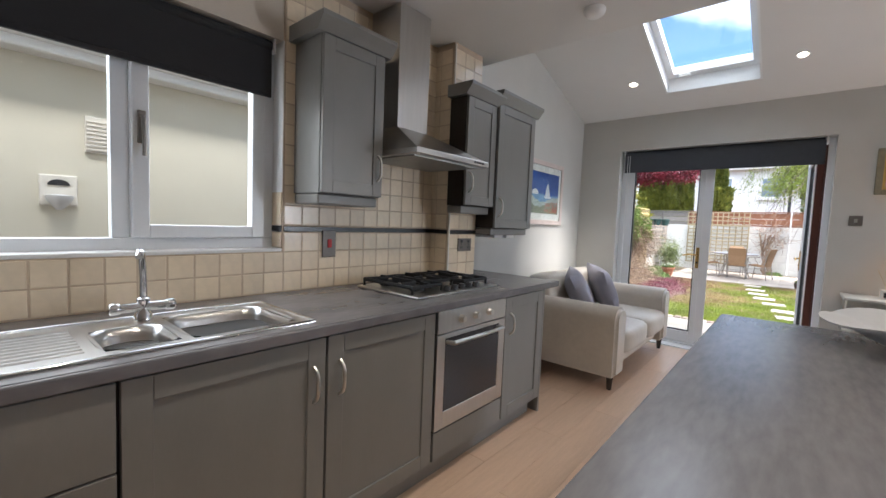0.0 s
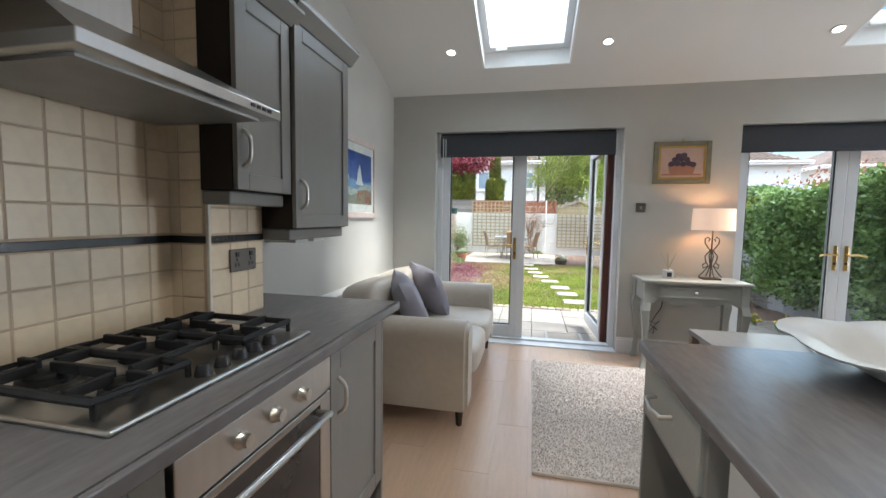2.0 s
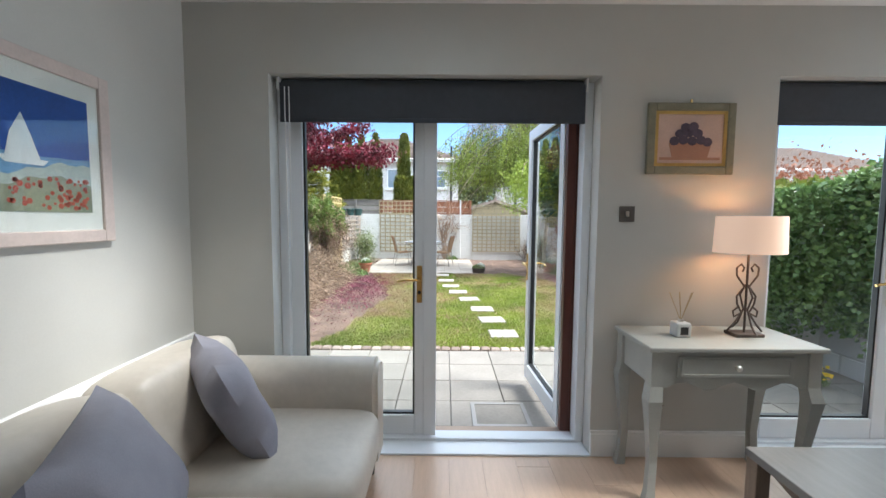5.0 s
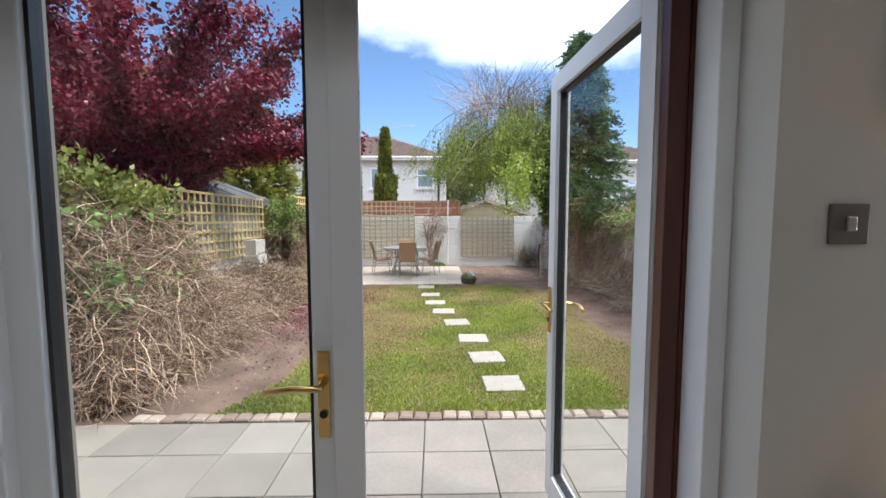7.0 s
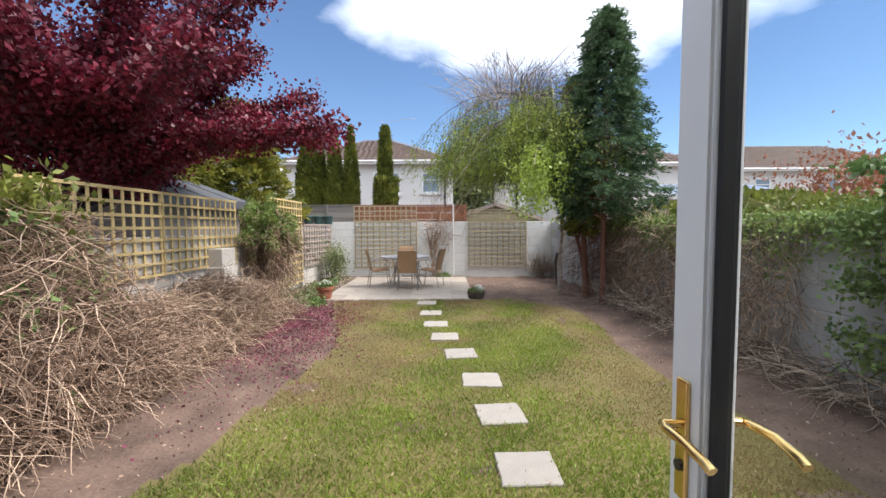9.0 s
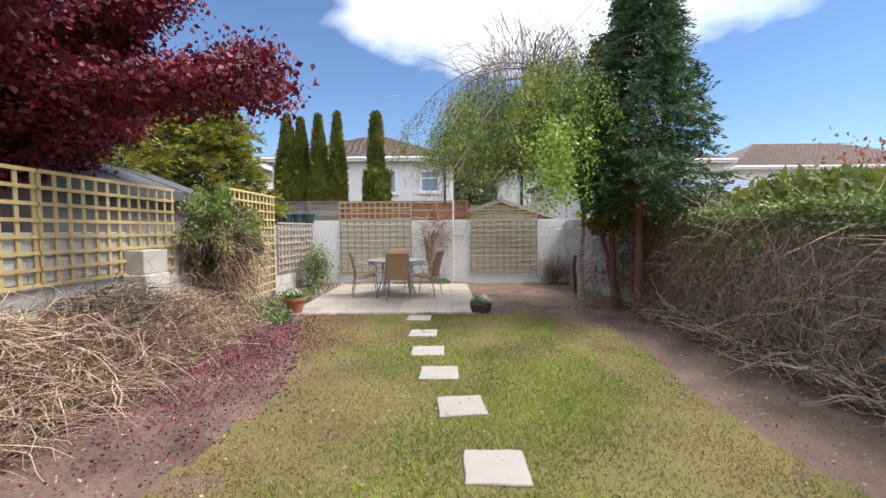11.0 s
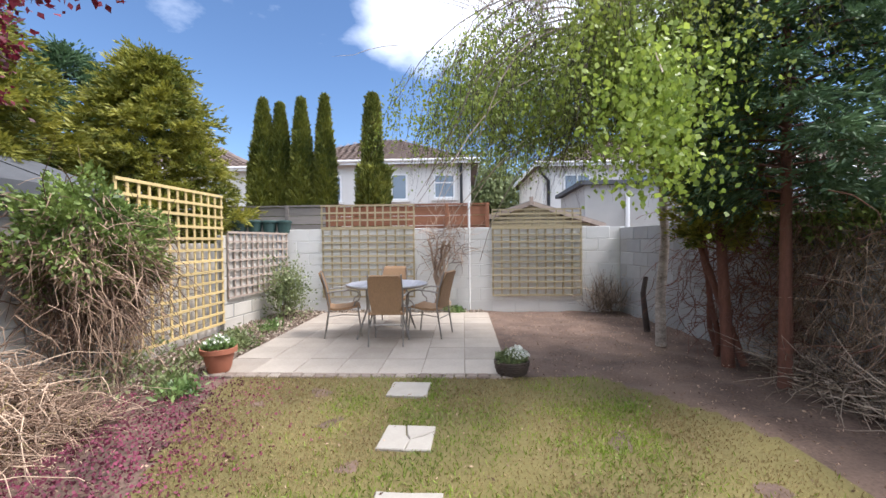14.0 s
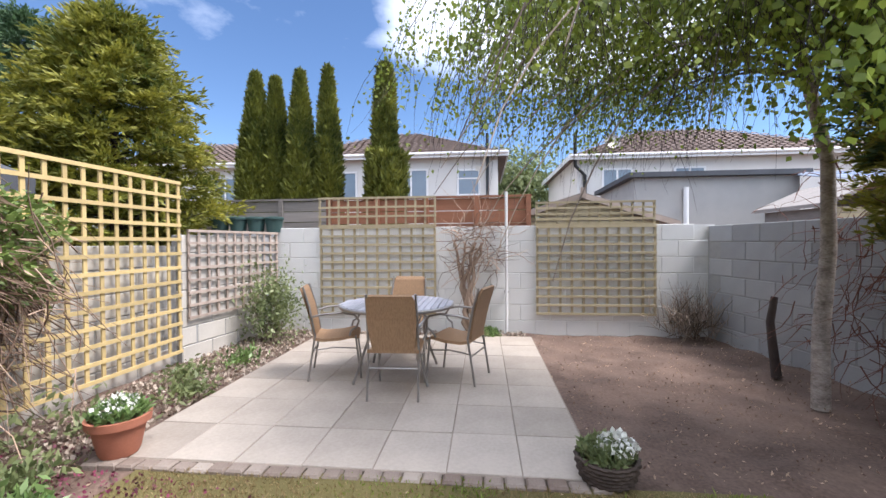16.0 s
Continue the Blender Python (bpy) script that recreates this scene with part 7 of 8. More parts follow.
def conifer(name, label, where, h0, h1, rad, count, material, bark, trunk_r, shape=0.8, leaf_len=0.11, droop=-0.15, seed=1, lean=(0, 0), flat=0.5):
    t = thing(name, where, label, "tree")
    nr_ = np.random.default_rng(seed)
    r = random.Random(seed)
    bm = bmesh.new()
    tube(bm, [(0, 0, -0.02), (lean[0] * 0.3, lean[1] * 0.3, h1 * 0.3), (lean[0], lean[1], h1 * 0.6), (lean[0], lean[1], h1 * 0.97)], trunk_r, 10, trunk_r * 0.15)
    part("trunk", bm, bark, t, "", True)
    bm = bmesh.new()
    cs_ = []
    nb_ = int(40 + (h1 - h0) * 26)
    for k in range(nb_):
        s = (k + r.random()) / nb_
        z = h0 + (h1 - h0) * s
        R = rad * (1 - s) ** shape * r.uniform(0.72, 1.12) * min(1, 0.55 + s * 4)
        a = k * 2.4 + r.uniform(-.4, .4)
        lx_, ly_ = lean[0] * min(1, z / h1 * 1.6), lean[1] * min(1, z / h1 * 1.6)
        tip = Vector((lx_ + R * math.cos(a), ly_ + R * math.sin(a), z + droop * R + 0.1 * (1 - s)))
        mid = Vector((lx_ + R * 0.5 * math.cos(a), ly_ + R * 0.5 * math.sin(a), z + 0.05))
        tube(bm, [(lx_, ly_, z), mid, tip], 0.012, 4, 0.004)
        for u in (0.35, 0.55, 0.75, 0.9, 1.0):
            q = Vector((lx_, ly_, z)).lerp(mid, u * 2) if u < 0.5 else mid.lerp(tip, u * 2 - 1)
            cs_.append((*q, math.cos(a), math.sin(a)))
    part("branch", bm, bark, t)
    cs_ = np.array(cs_)
    # flat feathery sprays off each branch, with gaps between them
    per = 5
    c_, a_ = np.repeat(cs_[:, :3], per, 0), np.repeat(np.arctan2(cs_[:, 4], cs_[:, 3]), per)
    a_ = a_ + nr_.normal(0, 0.75, len(a_))
    d = np.stack([np.cos(a_), np.sin(a_), nr_.normal(droop * 1.5, 0.35, len(a_))], 1)
    d /= np.linalg.norm(d, axis=1, keepdims=True)
    size = 0.30 * max(0.55, rad ** 0.7) * nr_.uniform(0.5, 1.2, (len(a_), 1))
    i = nr_.integers(0, len(c_), count)
    u = nr_.uniform(0, 1, (count, 1))
    side = np.cross(d, nr_.normal(0, 0.3, d.shape) + np.array([0, 0, 1.0]))
    w_ = nr_.normal(0, 0.16, (count, 1)) * (1.1 - u)
    p = c_[i] + (d[i] * u + side[i] * w_) * size[i] + nr_.normal(0, 0.012, (count, 3)) - np.array([0, 0, 0.07]) * u ** 2
    leaves("crown", p, d[i] + side[i] * w_ * 3, leaf_len, leaf_len * 0.3, material, t, seed, 0.3)
    return t


def cypress(where, h, rad, seed, notch=None):
    """A clipped, upright columnar cypress."""
    t = thing("columnar_cypress", where, "narrow green columnar cypress behind the fence" if not notch else "uneven columnar cypress with a slim top", "tree", "columnar cypresses")
    nr_ = np.random.default_rng(seed)
    bm = bmesh.new()
    tube(bm, [(0, 0, 0), (0, 0, h * 0.9)], 0.07, 8, 0.02)
    part("trunk", bm, BARKDARK, t)
    n_ = 22000
    s = nr_.uniform(0.0, 1, n_) ** 0.85
    R = rad * np.minimum(1, 0.6 + s * 2.2) * (1 - s ** 2.6)
    if notch:
        R = np.where(s > notch, rad * 0.55 * np.clip((1 - s) / (1 - notch), 0, 1) ** 0.3, rad * np.minimum(1, 0.5 + s * 2))
    a = nr_.uniform(0, 6.283, n_)
    lump = 1 + 0.10 * np.sin(a * 3 + s * 14 + seed) + 0.08 * np.sin(a * 7 - s * 31) + nr_.normal(0, 0.05, n_)
    q = nr_.uniform(0.55, 1, n_) ** 0.5
    p = np.stack([R * lump * q * np.cos(a), R * lump * q * np.sin(a), 0.5 + s * (h - 0.5)], 1)
    d = np.stack([np.cos(a) * 0.5, np.sin(a) * 0.5, np.full(n_, 1.0)], 1)
    leaves("crown", p, d, 0.13, 0.04, CYPL, t, seed, 0.38)


maple()
for i, (x, h, rad) in enumerate(((-2.95, 4.5, 0.36), (-2.58, 4.42, 0.28), (-2.06, 4.5, 0.29), (-1.54, 4.58, 0.25))):
    cypress((x, 18.95 + 0.06 * (i % 2), 0), h, rad, 20 + i)
cypress((-0.42, 18.95, 0), 4.55, 0.34, 31, 0.60)
conifer("conifer_tree", "tall dark green conifer with a bare red-brown trunk", (4.52, 13.62, G), 1.62, 5.45, 1.02, 100000, CONIFL, BARKRED, 0.062, 0.7, 0.062, -0.12, 41)
conifer("conifer_tree", "narrow green conifer with a leaning reddish trunk", (4.42, 14.25, G), 1.2, 4.45, 0.48, 42000, GOLDL, BARKRED, 0.065, 0.5, 0.06, 0.25, 42, (-0.2, 0.12))
conifer("golden_conifer", "broad yellow-green conifer beyond the garden wall", (-4.3, 17.3, 0), 0.8, 4.8, 1.75, 90000, GOLDL, BARKDARK, 0.12, 0.6, 0.095, 0.1, 43)
conifer("golden_conifer", "broad yellow-green conifer beyond the garden wall", (-5.6, 15.0, 0), 0.8, 5.0, 1.9, 80000, GOLDL, BARKDARK, 0.12, 0.6, 0.10, 0.1, 44)
conifer("golden_conifer", "blue-green conifer beyond the garden wall", (-7.2, 18.5, 0), 0.8, 5.6, 1.8, 40000, CONIFL, BARKDARK, 0.12, 0.6, 0.11, 0.1, 45)


def birch():
    t = thing("birch_tree", (4.13, 15.12, G), "weeping silver birch with fresh green leaves", "tree")
    r = random.Random(9)
    nr_ = np.random.default_rng(19)
    bm = bmesh.new()
    tube(bm, [(0, 0, -0.02), (-0.02, -0.02, 0.6), (0.05, 0.0, 1.3), (0.0, -0.05, 2.0), (-0.3, -0.15, 2.9), (-0.7, -0.25, 3.7), (-1.0, -0.3, 4.5)], 0.066, 12, 0.03)
    part("trunk", bm, BARKBIRCH, t, "pale peeling birch bark", True)
    bm = bmesh.new()
    strands, dirs = [], []
    for k in range(84):
        a = r.uniform(0, 6.283)
        s = r.random()
        base = Vector((0.0, -0.05, 2.0)).lerp(Vector((-1.0, -0.3, 4.5)), 0.25 + 0.75 * s)
        out = Vector((math.cos(a) * 1.25 - 0.85, math.sin(a) * 1.05 - 0.55, 0.75))
        L = r.uniform(1.0, 2.3) * (1.2 if math.cos(a) < -0.4 else 0.85)
        q, d = base.copy(), out.normalized()
        pts = [q.copy()]
        for j in range(9):
            d = (d + Vector((r.uniform(-.12, .12), r.uniform(-.12, .12), -0.20))).normalized()
            q = q + d * L / 7
            pts.append(q.copy())
        tube(bm, pts, 0.013, 5, 0.003)
        for j in (3, 4, 5, 6, 7, 8, 9):
            for _ in range(5):
                strands.append(tuple(pts[j] + Vector([r.uniform(-.12, .12) for _ in range(3)])))
                dirs.append((d.x * 0.4 + r.uniform(-.3, .3), d.y * 0.4 + r.uniform(-.3, .3), -0.7))
    part("limb", bm, TWIGD, t)
    st = np.array(strands)
    keep = st[:, 2] + G > 2.5
    st, dr_ = st[keep], np.array(dirs)[keep]
    twigs("drooping_twig_mass", st, dr_, 0.75, 0.003, BARKDARK, t, 3, 0.18, 5, 0.25)
    n_ = 80000
    i = nr_.integers(0, len(st), n_)
    u = nr_.uniform(0, 0.95, (n_, 1))
    dd = dr_[i] / np.linalg.norm(dr_[i], axis=1, keepdims=True)
    p = st[i] + dd * u + nr_.normal(0, 0.038, (n_, 3)) - np.array([0, 0, 0.25]) * u ** 2
    low = p[:, 2] + G > 2.42 - 0.5 * nr_.uniform(0, 1, len(p)) ** 6
    p = p[low]
    p = p[p[:, 2] < 3.9 + nr_.normal(0, 0.25, len(p))]
    leaves("crown", p, np.tile([[0, 0, -0.8]], (len(p), 1)), 0.036, 0.028, BIRCHL, t, 8, 0.55)
    # a low branch of larger young leaves that hangs forward over the lawn
    bm = bmesh.new()
    way = [Vector((-0.15, -0.1, 2.45)), Vector((-0.45, -0.7, 2.95)), Vector((-0.75, -1.4, 3.0)), Vector((-1.05, -2.1, 2.8)), Vector((-1.2, -2.55, 2.45))]
    tube(bm, way, 0.018, 6, 0.005)
    part("low_branch", bm, TWIGD, t, "", True)
    n2 = 4600
    u2 = nr_.uniform(0.15, 1, n2) ** 0.8 * (len(way) - 1.001)
    w_ = np.array([tuple(q_) for q_ in way])
    k2 = u2.astype(int)
    hang = w_[k2] + (w_[k2 + 1] - w_[k2]) * (u2 - k2)[:, None]
    strand = nr_.integers(0, 60, n2)
    off = nr_.normal(0, 0.22, (60, 3)) * np.array([1, 1, 0.3])
    hang = hang + off[strand] + nr_.normal(0, 0.05, (n2, 3)) - np.array([0, 0, 1.0]) * (nr_.uniform(0, 0.95, n2) ** 1.1)[:, None]
    leaves("young_leaves", hang, np.tile([[0, 0, -0.8]], (n2, 1)), 0.046, 0.037, LIMEL, t, 18, 0.5)
    # bare twiggy top
    top = np.stack([nr_.normal(-1.25, 0.5, 520), nr_.normal(-0.4, 0.45, 520), nr_.uniform(3.7, 4.7, 520)], 1)
    dv = np.stack([top[:, 0] + 1.2, top[:, 1] + 0.4, np.full(520, 0.55)], 1) + nr_.normal(0, 0.3, (520, 3))
    twigs("bare_twig_top", top, dv, 0.85, 0.006, TWIGD, t, 5, 0.2, 5, 0.05)


birch()

dw_ = thing("dead_branchwood", (4.72, 14.75, G), "dark dry dead branches beneath the conifers", "brushwood")
c = np.stack([rng.normal(0, 0.2, 800), rng.normal(-0.2, 0.6, 800), rng.uniform(0.3, 2.2, 800)], 1)
tagged(twigs("dead_branch_mass", c, rng.normal(0, 0.6, (800, 3)) + np.array([-0.1, 0, -0.3]), 0.5, 0.006, BARKRED, dw_, 44, 0.3, 5, 0.05), kind="stuff")
r = random.Random(77)
for dx, dy, lean_ in ((0.05, 0.35, -0.12), (-0.14, -0.1, -0.3)):
    bm = bmesh.new()
    tube(bm, [(dx + lean_ * k / 9 + r.uniform(-.035, .035), dy + r.uniform(-.035, .035), -0.02 + 0.23 * k) for k in range(10)], 0.034, 8, 0.016)
    part("dead_stem", bm, BARKRED, dw_, "", True)

# broken stem and spare trunks by the right wall
sn = thing("cut_sapling", (4.25, 15.85, G), "dark broken sapling stem by the wall", "stump")
bm = bmesh.new()
tube(bm, [(0.03, 0, 0), (0.0, 0.01, 0.3), (-0.02, 0.02, 0.55), (0.02, 0.02, 0.80)], 0.045, 8, 0.032)
part("stem", bm, BARKDARK, sn, "", True)
s2 = thing("leaning_trunk", (4.40, 14.55, G), "leaning reddish trunk beneath the conifers", "trunk")
bm = bmesh.new()
tube(bm, [(0.15, -0.35, 0), (0.05, -0.2, 0.5), (-0.12, 0.0, 1.3), (-0.2, 0.1, 2.1)], 0.042, 8, 0.028)
part("stem", bm, BARKRED, s2, "", True)
bu = thing("brushwood_heap", (4.25, 17.45, G), "small heap of dry brushwood in the corner", "brushwood")
c = np.stack([rng.normal(0, 0.16, 300), rng.normal(0, 0.1, 300), rng.uniform(0, 0.3, 300)], 1)
twigs("stick_tangle", c, rng.normal(0, 0.4, (300, 3)) + np.array([0, 0, 0.9]), 0.45, 0.006, TWIGD, bu, 4, 0.25)

# old climber on the white wall
CLIMBER = mat("pale_climber_bark", (0.24, 0.165, 0.115), 0.9, vary=0.4, scale=9, bump=0.6, fine=40, tint=(0.50, 0.38, 0.29), stretch=(4, 4, 0.8))
cl = thing("bare_climber", (1.25, 17.5, G), "bare twisted climber stems against the white wall", "climber")
r = random.Random(12)
for k in range(6):
    bm = bmesh.new()
    q, pts = Vector((r.uniform(-.06, .16), 0.05, 0)), []
    for j in range(9):
        pts.append(q.copy())
        q += Vector((r.uniform(-.10, .08) + (0.05 if j > 4 else -0.02), r.uniform(-.05, .05), 0.17))
    tube(bm, pts, 0.045, 8, 0.016)
    part("stem", bm, CLIMBER, cl, "", True)
c = np.stack([rng.normal(0.0, 0.2, 110), rng.normal(0, 0.06, 110), rng.uniform(0.9, 1.65, 110)], 1)
twigs("shoot_tangle", c, rng.normal(0, 0.8, (110, 3)) * np.array([1, 0.3, 0.7]) + np.array([0, 0, 0.1]), 0.6, 0.007, TWIG, cl, 6, 0.3, 6)


# dry brush along the left wall
def brush(x_lo, x_hi, y0, y1, top, n_, seed, length):
    nr_ = np.random.default_rng(seed)
    y = nr_.uniform(y0, y1, n_)
    x = x_lo + (x_hi - x_lo) * nr_.uniform(0, 1, n_) ** 1.3
    zmax = top(y) * (1 - 0.85 * ((x - x_lo) / (x_hi - x_lo)) ** 2.2)
    z = G + zmax * nr_.uniform(0.02, 1, n_)
    return np.stack([x, y, z], 1)


bp = thing("brush_heap", label="tangled heap of dry cut-back climber twigs", category="brushwood")
c1 = brush(-2.15, -1.22, 7.6, 9.4, lambda y: 1.98 - 0.18 * (y - 7.5) + 0.1 * np.sin(y * 5), 12500, 51, 0.5)
c2 = brush(-2.15, -1.12, 9.0, 12.75, lambda y: 0.72 + 0.1 * np.sin(y * 2.2) - 0.35 * np.clip(y - 11.5, 0, 1), 8200, 52, 0.5)
c = np.concatenate([c1, c2])
dv = rng.normal(0, 1, (len(c), 3)) * np.array([0.8, 0.9, 0.55]) + np.array([0.55, 0.1, -0.15])
tw = twigs("twig_tangle", c, dv, 0.42, 0.0048, TWIG, bp, 53, 0.42, 5, 0.10)
tagged(tw, "dry pale brown twigs", kind="stuff")
TWIGB = mat("bleached_stems", (0.32, 0.225, 0.16), 0.9, vary=0.35, bump=0, island=0.95, tint=(0.70, 0.53, 0.39))
o1 = brush(-2.0, -1.12, 9.0, 12.6, lambda y: 0.78 - 0.35 * np.clip(y - 11.5, 0, 1), 1300, 58, 0.5)
o1[:, 2] = G + (o1[:, 2] - G) * 0.5 + 0.42 * (1 - ((o1[:, 0] + 2.0) / 0.88) ** 2)
o2 = brush(-1.9, -1.2, 7.6, 9.3, lambda y: 1.95 - 0.18 * (y - 7.5), 500, 59, 0.5)
o2[:, 0] += 0.12
for pts_, drop, seed_ in ((o1, -0.15, 60), (o2, -0.55, 61)):
    tagged(twigs("long_stem_tangle", pts_, rng.normal(0, 0.8, (len(pts_), 3)) * np.array([0.7, 1, 0.5]) + np.array([0.35, 0, drop]), 0.62, 0.0058, TWIGB, bp, seed_, 0.34, 6, 0.14), "bleached bent stems", kind="stuff")
cm = c1[(rng.random(len(c1)) < 0.5) & (c1[:, 2] > 0.7)]
lv = cm[rng.integers(0, len(cm), 5200)] + rng.normal(0, 0.08, (5200, 3))
lv = lv[(lv[:, 0] < -1.3) & (np.sin(lv[:, 1] * 5) + np.sin(lv[:, 2] * 6) > -0.2)]
leaves("green_leaves", lv, np.tile([[0.4, 0, 0.3]], (len(lv), 1)), 0.055, 0.036, SHRUBL, bp, 54, 0.8)
crest = np.stack([rng.normal(-1.75, 0.2, 1500), rng.uniform(7.65, 9.0, 1500), np.zeros(1500)], 1)
crest[:, 2] = G + 1.98 - 0.2 * (crest[:, 1] - 7.5) + rng.normal(-0.05, 0.09, 1500)
leaves("crest_leaves", crest, np.tile([[0.2, 0, 0.6]], (1500, 1)), 0.07, 0.04, HEDGEL, bp, 57, 0.7)
gq = np.stack([rng.normal(-1.42, 0.12, 1500), rng.normal(8.0, 0.33, 1500), rng.uniform(0.15, 1.55, 1500)], 1)
gq = gq[np.sin(gq[:, 1] * 9) + np.sin(gq[:, 2] * 8 + 1) > 0.35]
leaves("ivy_leaves", gq, np.tile([[0.6, -0.4, 0.2]], (len(gq), 1)), 0.065, 0.05, IVYL, bp, 56, 0.7)
c3 = c2[rng.integers(0, len(c2), 2600)] + rng.normal(0, 0.05, (2600, 3))
c3 = c3[c3[:, 1] > 10.4]
leaves("straw_leaves", c3, np.tile([[0.4, 0, 0.2]], (len(c3), 1)), 0.10, 0.012, mat("straw", (0.42, 0.34, 0.16), 0.9, vary=0.3, island=0.8, bump=0), bp, 55, 0.9)

ib = thing("ivy_bush", (-1.92, 13.5, G), "overgrown leafy climber on the block wall, dry beneath", "shrub")
nr2 = np.random.default_rng(61)
n = 14000
q = nr2.normal(0, 1, (n, 3))
q /= np.linalg.norm(q, axis=1, keepdims=True)
q *= nr2.uniform(0.5, 1.05, (n, 1)) ** 0.5 * (1 + 0.22 * np.sin(q[:, :1] * 7 + q[:, 1:2] * 4) + 0.2 * np.sin(q[:, 2:] * 9 + q[:, 1:2] * 6 + 1))
pl = q * np.array([0.38, 0.64, 0.60]) + np.array([0, 0, 1.30])
down = (1.9 - pl[:, 2]) / 1.3 + nr2.normal(0, 0.22, n)
leaves("crown", pl[down < 0.85], q[down < 0.85], 0.05, 0.032, OLIVEL, ib, 62, 0.8)
leaves("dry_leaves", pl[(down > 0.5) & (down < 1.0)], q[(down > 0.5) & (down < 1.0)] * np.array([1, 1, 0]) + np.array([0, 0, -0.8]), 0.12, 0.012, TWIG, ib, 65, 0.6)
pd = nr2.normal(0, 1, (1000, 3)) * np.array([0.2, 0.28, 0.34]) + np.array([0, 0, 1.05])
twigs("dry_stem_mass", pd, nr2.normal(0, 0.5, (1000, 3)) + np.array([0.2, 0, -0.8]), 0.6, 0.006, TWIG, ib, 63, 0.25, 4, 0.1)
pb = np.stack([nr2.normal(0.15, 0.25, 500), nr2.normal(0, 0.45, 500), nr2.uniform(0, 0.25, 500)], 1)
leaves("low_leaves", pb, np.tile([[0.3, 0, 0.6]], (500, 1)), 0.07, 0.03, SHRUBL, ib, 64, 0.7)

# light shrub and low plants by the patio
ls = thing("variegated_shrub", (-1.55, 16.9, G), "pale variegated shrub in front of the white wall", "shrub")
q = nr2.normal(0, 1, (2600, 3)) * np.array([0.17, 0.17, 0.24]) + np.array([0, 0, 0.5])
leaves("crown", q, np.tile([[0, 0, 0.5]], (2600, 1)), 0.055, 0.03, SHRUBL, ls, 71, 0.9)
twigs("stems", np.tile([[0, 0, 0.0]], (40, 1)) + nr2.normal(0, 0.05, (40, 3)) * np.array([1, 1, 0]), nr2.normal(0, 0.3, (40, 3)) + np.array([0, 0, 1]), 0.6, 0.007, TWIGD, ls, 72)
for i, (x, y, s) in enumerate(((-1.35, 15.9, 0.2), (-1.25, 14.9, 0.18), (-1.45, 14.3, 0.2), (-0.95, 13.25, 0.16), (1.35, 17.45, 0.12), (-1.6, 15.3, 0.2), (1.5, 17.45, 0.1), (-1.2, 13.5, 0.18))):
    lp = thing("ground_plant", (x, y, G), "low leafy plant in the gravel border", "plant", "low border plants")
    q = nr2.normal(0, 1, (260, 3)) * np.array([s * 0.5, s * 0.6, s * 0.25]) + np.array([0, 0, s * 0.3])
    q[:, 2] = np.abs(q[:, 2])
    leaves("foliage", q, np.tile([[0, 0, 0.6]], (260, 1)), 0.07, 0.025, SHRUBL if i % 3 else IVYL, lp, 80 + i, 0.8)
n = 5200
q = np.stack([rng.uniform(-2.0, -1.02, n), rng.uniform(13.3, 17.6, n), np.full(n, G + 0.012)], 1)
q = q[(q[:, 0] < -1.1)]
q2 = np.stack([rng.uniform(-1.0, 2.0, 900), rng.uniform(17.38, 17.66, 900), np.full(900, G + 0.012)], 1)
q = np.concatenate([q, q2])
tagged(leaves("gravel", q, np.tile([[0.2, 0.1, 0.15]], (len(q), 1)), 0.035, 0.03, GRAVEL, None, 90, 0.6), "buff gravel border beside the patio", "gravel", kind="stuff")

# ivy and stems over the right wall
ir = thing("ivy_hedge", label="ivy and bare stems covering the grey block wall", category="hedge")
n = 40000
y = 6.1 + 3.0 * rng.uniform(0, 1, n) ** 1.2
x = 4.72 + 0.16 * np.sin(y * 3.1) + rng.normal(0, 0.10, n)
z = G + 0.25 + rng.uniform(0, 1, n) ** 0.8 * (1.62 + 0.1 * np.sin(y * 2.3))
gap = np.array([noise.noise(Vector((0.0, b * 2.4, c * 2.4))) for b, c in zip(y, z)]) + 0.9 * np.clip(z - G - 0.55, -0.5, 0.4) - 0.35 * np.clip(y - 8.0, 0, 2)
fill = gap + rng.normal(0, 0.12, n) > -0.22
leaves("green_leaves", np.stack([x, y, z], 1)[fill], np.tile([[-0.7, -0.2, -0.1]], (fill.sum(), 1)), 0.05, 0.042, IVYL, ir, 91, 0.6)
n = 7000
y = rng.uniform(8.8, 14.5, n)
q = np.stack([4.95 + rng.normal(0, 0.14, n), y, G + 1.54 + 0.05 * np.sin(y * 3) + rng.normal(0, 0.055, n) - 0.35 * rng.uniform(0, 1, n) ** 5], 1)
leaves("top_leaves", q, np.tile([[-0.3, 0, 0.3]], (n, 1)), 0.036, 0.026, OLIVEL, ir, 92, 0.8)
TWIGM = mat("brown_climber_stems", (0.19, 0.125, 0.085), 0.9, vary=0.4, bump=0, island=0.95, tint=(0.50, 0.37, 0.27))
n = 3000
y = 14.2 - 4.5 * rng.uniform(0, 1, n) ** 1.25
q = np.stack([4.93 - 0.1 * rng.uniform(0, 1, n) ** 2, y, G + rng.uniform(0.05, 1.6, n)], 1)
twigs("stem_mass", q, rng.normal(0, 0.5, (n, 3)) * np.array([0.35, 1, 1]) + np.array([-0.05, 0, -0.4]), 0.6, 0.0048, TWIGM, ir, 93, 0.3, 5, 0.06)
n = 5200
y = rng.uniform(8.6, 14.3, n)
fall = rng.uniform(0, 1, n) ** 2.2 * (0.38 + 0.2 * np.sin(y * 2.7) + 0.12 * np.sin(y * 7.1))
